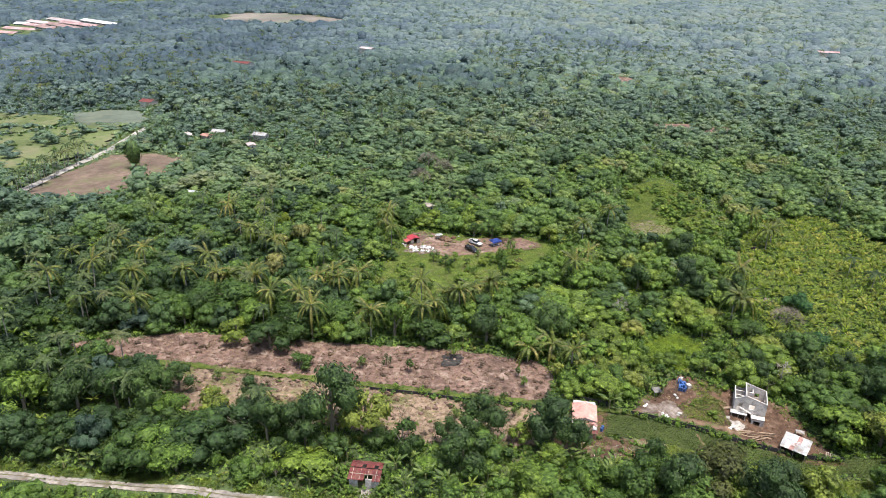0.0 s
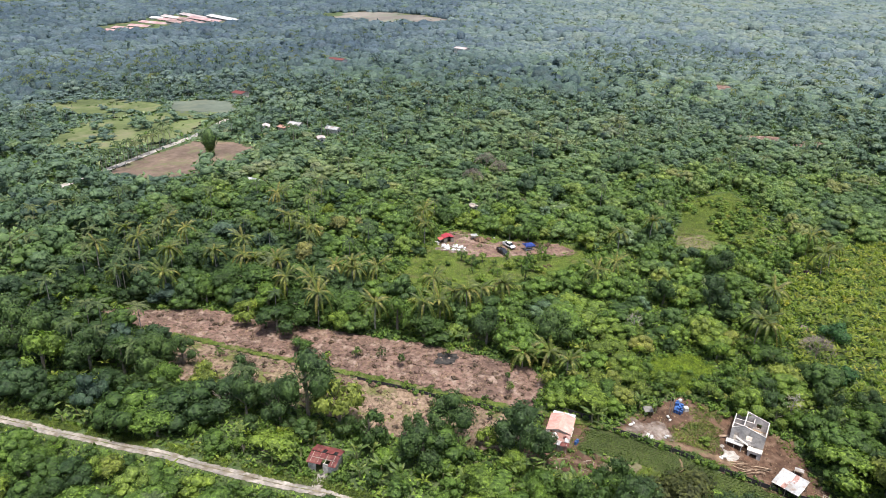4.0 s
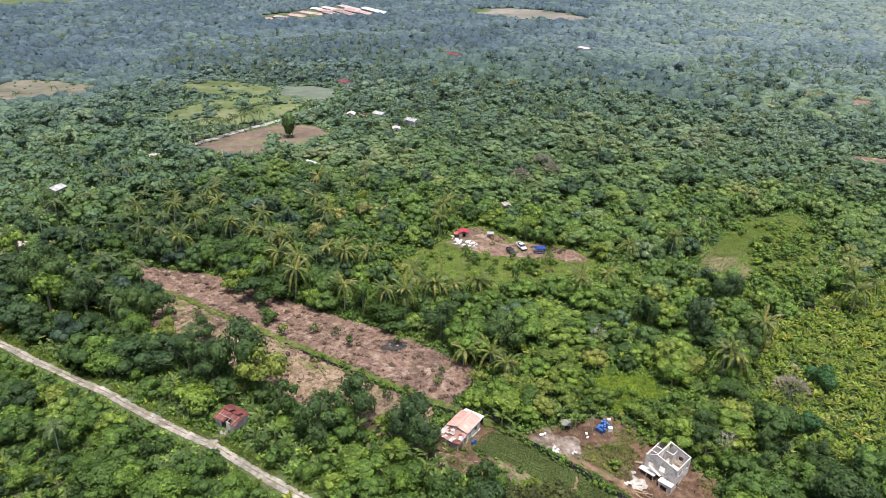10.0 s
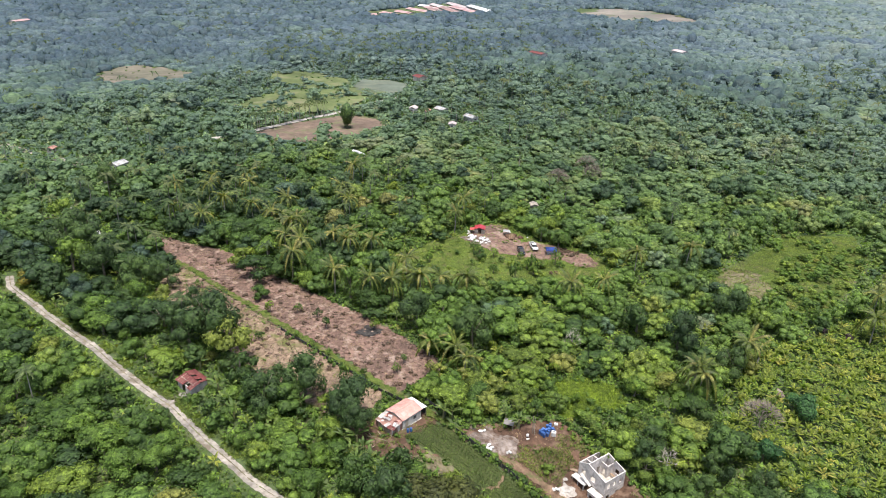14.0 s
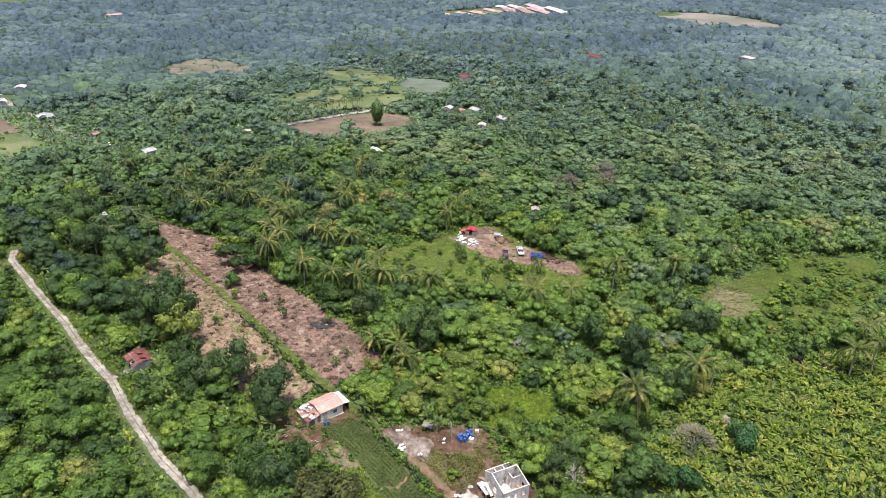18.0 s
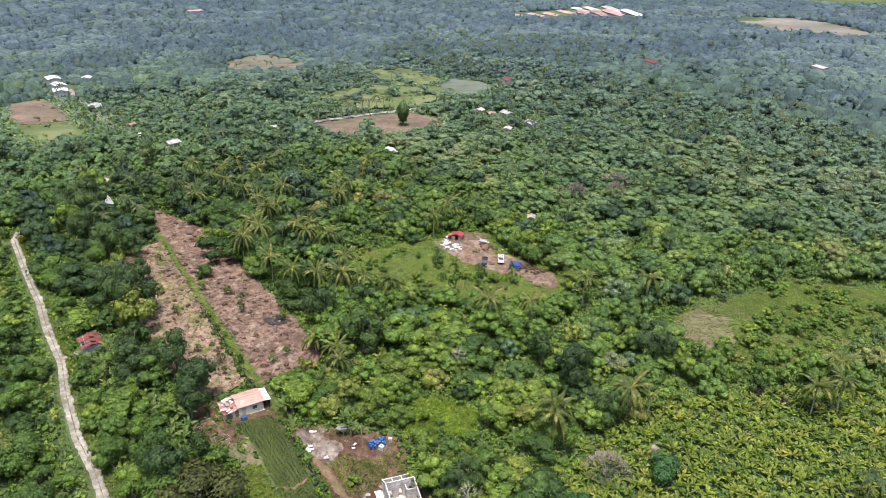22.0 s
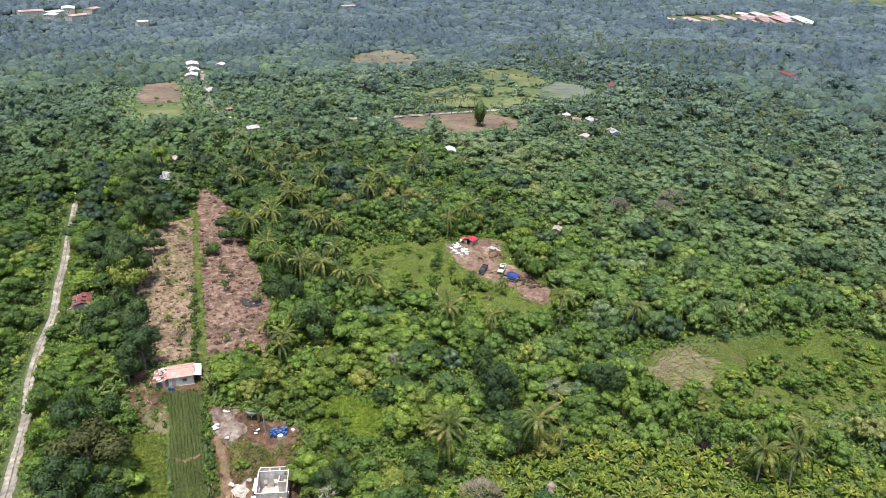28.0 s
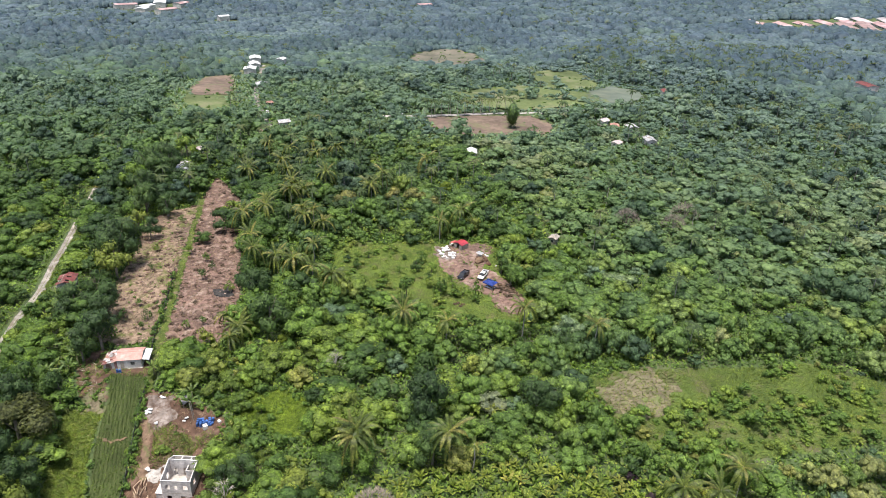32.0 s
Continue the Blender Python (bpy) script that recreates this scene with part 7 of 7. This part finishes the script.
def canopy_tent():
    x, y = 18.2, 224.3
    ob = thing("canopy_tent", pose(x, y, lz(x, y) + 0.15, 0, 0, 32), "blue tarpaulin canopy on thin poles over benches", "tent")
    bm = bmesh.new()
    w, l, h = 3.8, 3.0, 2.0
    corners = [bm.verts.new((sx * w / 2, sy * l / 2, h)) for sx, sy in ((-1, -1), (1, -1), (1, 1), (-1, 1))]
    ra, rb = bm.verts.new((-w * 0.32, 0, h + 0.55)), bm.verts.new((w * 0.32, 0, h + 0.5))
    for f in ((corners[0], corners[1], rb, ra), (corners[2], corners[3], ra, rb), (corners[1], corners[2], rb), (corners[3], corners[0], ra)):
        bm.faces.new(f)
    bmesh.ops.solidify(bm, geom=list(bm.faces), thickness=0.05)
    part("canopy", bm, M_BLUETARP, ob)
    for sx in (-1, 1):
        for sy in (-1, 1):
            part("pole", drum(bmesh.new(), (sx * (w / 2 - 0.05), sy * (l / 2 - 0.05), h / 2), 0.04, h, 8), M_GREYWOOD, ob)
    for k in (-0.8, 0.5):
        part("bench", boxes((0, k, 0.45, 2.8, 0.4, 0.08), (-1.2, k, 0.2, 0.08, 0.35, 0.45), (1.2, k, 0.2, 0.08, 0.35, 0.45)), M_WHITE, ob, "white bench")
    part("skirt", boxes((0, -l / 2 + 0.02, h - 0.15, w, 0.03, 0.35)), M_BLUETARP, ob)


def pickup(x, y, turn, paint, label, z=0.15, bed=True):
    ob = thing("pickup_truck" if bed else "car", pose(x, y, lz(x, y) + z, 0, 0, turn), label, "vehicle")
    L, W = (5.1, 1.8) if bed else (4.3, 1.7)
    prof = [(-L / 2, 0.45), (L / 2, 0.45), (L / 2, 0.85), (L / 2 - 1.15, 1.05), (-L / 2, 1.05)]
    bm = bmesh.new()
    a = [bm.verts.new((px, -W / 2, pz)) for px, pz in prof]
    b = [bm.verts.new((px, W / 2, pz)) for px, pz in prof]
    bm.faces.new(a)
    bm.faces.new(b[::-1])
    for k in range(len(prof)):
        bm.faces.new((a[k], b[k], b[(k + 1) % 5], a[(k + 1) % 5]))
    bmesh.ops.recalc_face_normals(bm, faces=bm.faces)
    bmesh.ops.bevel(bm, geom=list(bm.edges), offset=0.06, segments=2, affect="EDGES")
    body = part("body", bm, paint, ob)
    c0, c1 = (-0.75, 1.35) if bed else (-1.9, 1.0)
    cab = bmesh.new()
    lo = [cab.verts.new((px, py, 1.04)) for px, py in ((c0, -W / 2 + 0.06), (c1, -W / 2 + 0.06), (c1, W / 2 - 0.06), (c0, W / 2 - 0.06))]
    hi = [cab.verts.new((px, py, 1.68)) for px, py in ((c0 + 0.2, -W / 2 + 0.22), (c1 - 0.65, -W / 2 + 0.22), (c1 - 0.65, W / 2 - 0.22), (c0 + 0.2, W / 2 - 0.22))]
    for k in range(4):
        cab.faces.new((lo[k], lo[(k + 1) % 4], hi[(k + 1) % 4], hi[k]))
    cab.faces.new(hi)
    part("window_band", cab, M_GLASS, ob, "dark tinted windows")
    part("cab_roof", boxes(((c0 + c1) / 2 - 0.22, 0, 1.71, c1 - c0 - 0.8, W - 0.4, 0.08), bevel=0.03), paint, ob)
    if bed:
        part("cargo_bed", boxes((-1.7, -W / 2 + 0.05, 1.2, 1.6, 0.08, 0.34), (-1.7, W / 2 - 0.05, 1.2, 1.6, 0.08, 0.34), (-L / 2 + 0.06, 0, 1.2, 0.08, W - 0.1, 0.34)), paint, ob)
        part("bed_liner", boxes((-1.65, 0, 1.075, 1.5, W - 0.2, 0.04)), M_NET, ob)
    for sx in (-1, 1):
        for sy in (-1, 1):
            m = pose(sx * L * 0.31, sy * (W / 2 - 0.1), 0.36, 90, 0, 0)
            wh = new("wheel")
            wh.parent = ob
            wh.matrix_basis = m
            part("tyre", drum(bmesh.new(), (0, 0, 0), 0.37, 0.24, 16), M_TYRE, wh)
            part("rim", drum(bmesh.new(), (0, 0, -sy * 0.02), 0.2, 0.25, 12), M_RIM, wh)
    for sy in (-1, 1):
        part("headlight", boxes((L / 2 - 0.02, sy * 0.65, 0.75, 0.08, 0.3, 0.14)), M_WHITE, ob)
        part("tail_light", boxes((-L / 2 + 0.02, sy * 0.78, 0.85, 0.08, 0.12, 0.25)), M_REDTARP, ob)
    for sx in (-1, 1):
        part("bumper", boxes((sx * (L / 2 + 0.03), 0, 0.5, 0.14, W - 0.1, 0.17), bevel=0.02), M_NET, ob)


hut_with_tarp()
canopy_tent()
pickup(9.8, 218.6, -48, M_CARBLACK, "black pickup truck parked on bare soil", z=0.3)
pickup(11.4, 224.6, -44, M_CARWHITE, "white pickup truck parked beside a blue canopy", z=0.3)
pickup(-195, 179.5, 170, M_CARWHITE, "white car parked on a pale dirt road", bed=False)
pickup(-155, 178, 80, M_CARBLUE, "blue car parked beside houses", bed=False)
pickup(-174, 250, 85, M_CARWHITE, "white car on a pale road", bed=False)


def lump(name, x, y, r, h, material, label, category, seed, group="", lift=0.1):
    """A low uneven mound."""
    g = np.random.default_rng(seed)
    t = BALL2[BALL2[:, :, 2].mean(1) > -0.3]
    t = t * (1 + 0.16 * np.sin(t * 3.1 + g.uniform(0, 6, 3)).sum(2, keepdims=True) + 0.07 * np.sin(t * 9 + g.uniform(0, 6, 3)).sum(2, keepdims=True))
    ob = soup(name, t * np.array([r, r * g.uniform(0.7, 1.1), h]), material, smooth=False)
    ob.matrix_world = pose(x, y, lz(x, y) + lift, 0, 0, g.uniform(0, 360))
    return tagged(ob, label, category, group)


lump("dirt_mound", -0.2, 229.0, 1.7, 1.2, M_YARD, "brown mound of soil in the clearing", "mound", 1)
lump("stone_mound", 1.3, 227.0, 1.9, 1.5, M_CLAY, "pale rounded mound of sandy soil in the clearing", "mound", 7)
lump("dirt_mound", 3.6, 229.6, 1.2, 0.7, M_YARD, "brown mound of soil in the clearing", "mound", 2)
stand = thing("work_table", pose(-1.5, 228.5, lz(-1.5, 228.5) + 0.15, 0, 0, 25), "small table under a grey metal sheet", "table")
part("tabletop", boxes((0, 0, 0.8, 1.8, 1.0, 0.06)), M_GREYWOOD, stand)
part("cover_sheet", sheet_bm(2.4, 1.7, 8), M_ZINC, stand).matrix_basis = pose(0, 0, 1.75, 6, 0, 0)
for px, py in ((-0.85, -0.5), (0.85, -0.5), (-0.85, 0.5), (0.85, 0.5)):
    part("leg", boxes((px, py, 0.85, 0.07, 0.07, 1.8)), M_GREYWOOD, stand)
lump("tarp_heap", 97.5, 184.3, 1.1, 0.9, M_PALESOIL, "crumpled whitish sheet over a heap among bananas", "heap", 12, lift=0.6)
patch("sand_spill", [(66.9, 129.0), (67.2, 131.2), (68.8, 131.8), (70.4, 130.4), (69.8, 128.4), (68.2, 128.2)], M_SAND, "spill of white sand on bare soil", "sand", cell=0.2, ragged=0.9, lift=0.24)
lump("sand_mound", 68.6, 130.0, 1.0, 0.22, M_SAND, "low pile of white sand beside a building site", "sand pile", 3, lift=0.2)
lump("sand_mound", 67.0, 132.0, 0.5, 0.18, M_SAND, "small heap of white sand on bare soil", "sand pile", 4, lift=0.18)


def sack(x, y, s, turn, label, group, tilt=0):
    bm = boxes((0, 0, 0.14, 0.85, 0.5, 0.3), bevel=0.1)
    ob = part("sack", bm, M_WHITE, None)
    ob.matrix_world = pose(x, y, lz(x, y) + 0.15 + tilt * 0.25, tilt * 9, 0, turn) @ Matrix.Scale(s, 4)
    return tagged(ob, label, "sack", group)


r = random.Random(21)
for i in range(46):
    a, d = r.uniform(0, 6.28), r.uniform(0.1, 1) ** 0.5
    sack(-7.4 + 4.6 * d * math.cos(a), 219.0 + 2.6 * d * math.sin(a), r.uniform(0.6, 1.6), r.uniform(0, 180), "bulging white sack heaped on soil", "sacks beside the red-roofed hut", tilt=i % 2)
for i in range(8):
    sack(-13.4 + r.uniform(-1.2, 1.2), 222.5 + r.uniform(-1.5, 1.5), r.uniform(0.5, 1.0), r.uniform(0, 180), "white sack beside a hut", "sacks beside the red-roofed hut")
for i, (x, y) in enumerate(((51.0, 128.4), (51.5, 128.8), (50.6, 128.2), (51.6, 128.2), (51.2, 127.9), (50.7, 128.9), (54.6, 130.0), (55.0, 130.3), (47.2, 131.3), (47.8, 131.8), (66.3, 128.4), (66.9, 128.7), (56.2, 136.0), (55.8, 136.6))):
    sack(x, y, 0.9 + 0.3 * (i % 3) / 2, i * 50, "crumpled white sack on bare ground", "white sacks in the yard", tilt=i % 2)
for i, (x, y, s) in enumerate(((-2.5, 231, 1.2), (-1.6, 231.4, 1.0), (5.5, 231.5, 0.9))):
    sack(x, y, s, i * 70, "white sack at the clearing's edge", "sacks at the clearing's edge")


def barrel(x, y, lying, turn, z=0.0):
    bm = drum(bmesh.new(), (0, 0, 0.45), 0.29, 0.9, 12)
    ob = part("barrel", bm, M_BARREL, None)
    rim = part("rim", drum(drum(bmesh.new(), (0, 0, 0.3), 0.305, 0.05, 12), (0, 0, 0.62), 0.305, 0.05, 12), M_BARREL, ob)
    g = lz(x, y) + 0.13 + z
    ob.matrix_world = pose(x, y, g + (0.3 if lying else 0), 90 if lying else 0, 0, turn)
    tagged(ob, "blue plastic barrel on bare soil", "barrel", "barrels in the yard")


for i in range(17):
    barrel(57.5 + (i // 6) * 0.66 + (i % 6) * 0.16 + 0.15 * math.sin(i * 3), 138.9 + (i % 6) * 0.62 + 0.15 * math.cos(i * 5), i % 4 == 3, i * 37, 0.0)
for i in range(2):
    barrel(35.2 + i * 0.35, 121.2 + i * 0.65, False, i * 30)
tank = thing("water_tank", pose(60.1, 140.4, lz(60.1, 140.4) + 0.12, 0, 0, 20), "white plastic container tank in a cage", "tank")
part("tank_body", boxes((0, 0, 0.6, 1.0, 1.0, 1.0), bevel=0.08), M_WHITE, tank)
for k in range(4):
    part("cage_bar", boxes((-0.53, -0.45 + 0.3 * k, 0.6, 0.03, 0.03, 1.1)), M_ZINC, tank)
    part("cage_bar", boxes((-0.45 + 0.3 * k, -0.53, 0.6, 0.03, 0.03, 1.1)), M_ZINC, tank)
part("pallet", boxes((0, 0, 0.05, 1.1, 1.1, 0.1)), M_WOOD, tank)
part("lid", drum(bmesh.new(), (0, 0, 1.12), 0.15, 0.06, 12), M_NET, tank)
box = part("crate", boxes((0, 0, 0.25, 0.8, 0.6, 0.5), bevel=0.03), M_WHITE, None)
box.matrix_world = pose(59.2, 143.4, lz(59.2, 143.4) + 0.12, 0, 0, 30)
tagged(box, "white crate standing on bare soil", "crate")


def lean_frame():
    """A little shelter of poles with a grey tarpaulin."""
    x, y = 51.2, 136.4
    ob = thing("tarp_shelter", pose(x, y, lz(x, y) + 0.1, 0, 0, 20), "low shelter of poles with a grey tarpaulin", "shelter")
    part("tarp", boxes((0, 0, 1.5, 2.2, 1.6, 0.05, 18, 6, 0)), M_GREYTARP, ob)
    for px, py, h in ((-1, -0.7, 1.2), (1, -0.7, 1.3), (-1, 0.7, 1.7), (1, 0.7, 1.8)):
        part("pole", boxes((px, py, h / 2, 0.08, 0.08, h)), M_GREYWOOD, ob)


lean_frame()
for i, (x, y) in enumerate(((56.2, 138.2), (56.7, 138.0))):
    ob = part("pole", boxes((0, 0, 2.4, 0.12, 0.12, 4.8)), M_GREYWOOD, None)
    ob.matrix_world = pose(x, y, lz(x, y), 3, -2, i * 20)
    tagged(ob, "upright bamboo pole in a yard", "pole", "poles in the yard")
for i in range(16):
    x, y = 72.5 + 3.6 * r.uniform(-1, 1), 127.2 + 1.6 * r.uniform(-1, 1)
    ob = part("plank", boxes((0, 0, 0.05, r.uniform(2.0, 3.6), 0.2, 0.06)), M_WOOD, None)
    ob.matrix_world = pose(x, y, lz(x, y) + 0.2 + 0.03 * i, r.uniform(-3, 3), r.uniform(-3, 3) - 8, r.uniform(-40, 20))
    tagged(ob, "raw timber plank on a building site", "plank", "planks beside the building")
for i in range(14):
    x, y = 29 + 12 * r.random(), 113 + 5 * r.random()
    ob = part("stick", boxes((0, 0, 0.04, r.uniform(0.8, 2.2), 0.1, 0.06)), M_GREYWOOD, None)
    ob.matrix_world = pose(x, y, lz(x, y) + 0.18, 0, 0, r.uniform(0, 180))
    tagged(ob, "weathered stick lying on soil", "stick", "sticks by the house")
rack = thing("bamboo_rack", pose(86, 121, lz(86, 121), 0, 0, -30), "low rack of crossed bamboo slats", "rack")
for i in range(7):
    part("slat", boxes((-1.2 + i * 0.4, 0, 0.9, 0.07, 2.0, 0.05)), M_GREYWOOD, rack)
for i in range(3):
    part("slat", boxes((0, -0.8 + i * 0.8, 0.96, 2.8, 0.07, 0.05)), M_GREYWOOD, rack)
for px, py in ((-1.2, -0.8), (1.2, -0.8), (-1.2, 0.8), (1.2, 0.8)):
    part("leg", boxes((px, py, 0.4, 0.08, 0.08, 1.1)), M_GREYWOOD, rack)
pen = thing("timber_frame", pose(82, 128, lz(82, 128), 0, 0, -20), "small open timber frame beside a shed", "frame")
for px, py in ((-0.8, -0.6), (0.8, -0.6), (-0.8, 0.6), (0.8, 0.6)):
    part("post", boxes((px, py, 0.7, 0.1, 0.1, 1.6)), M_GREYWOOD, pen)
for py in (-0.6, 0.6):
    part("rail", boxes((0, py, 1.5, 1.9, 0.08, 0.08)), M_GREYWOOD, pen)
part("top_board", boxes((0, 0, 1.57, 1.8, 1.1, 0.04)), M_ZINC, pen)


def net_fence(line, h, label):
    """A net fence: a post every two metres and a net panel between."""
    ob = thing("net_fence", Matrix(), label, "fence")
    for (ax, ay), (bx, by) in zip(line, line[1:]):
        L = math.hypot(bx - ax, by - ay)
        n = max(1, round(L / 2.0))
        a = math.degrees(math.atan2(by - ay, bx - ax))
        for i in range(n):
            s = (i + 0.5) / n
            x, y = ax + (bx - ax) * s, ay + (by - ay) * s
            z = lz(x, y)
            z0, z1 = lz(ax + (bx - ax) * i / n, ay + (by - ay) * i / n), lz(ax + (bx - ax) * (i + 1) / n, ay + (by - ay) * (i + 1) / n)
            pitch = -math.degrees(math.atan2(z1 - z0, L / n))
            part("net_panel", boxes((x, y, z + h / 2 + 0.15, L / n - 0.02, 0.06, h, 0, pitch, a)), M_NET, ob)
            q = (ax + (bx - ax) * i / n, ay + (by - ay) * i / n)
            part("post", boxes((q[0], q[1], z0 + h / 2, 0.07, 0.07, h + 0.3)), M_WALLWOOD, ob)


net_fence(FENCES[0], 0.9, "low black net fence beside a grass track")
net_fence(FENCES[1], 1.3, "black net fence beside shrubs")
net_fence(FENCES[2], 1.1, "black net fence overgrown with shrubs along a crop field")
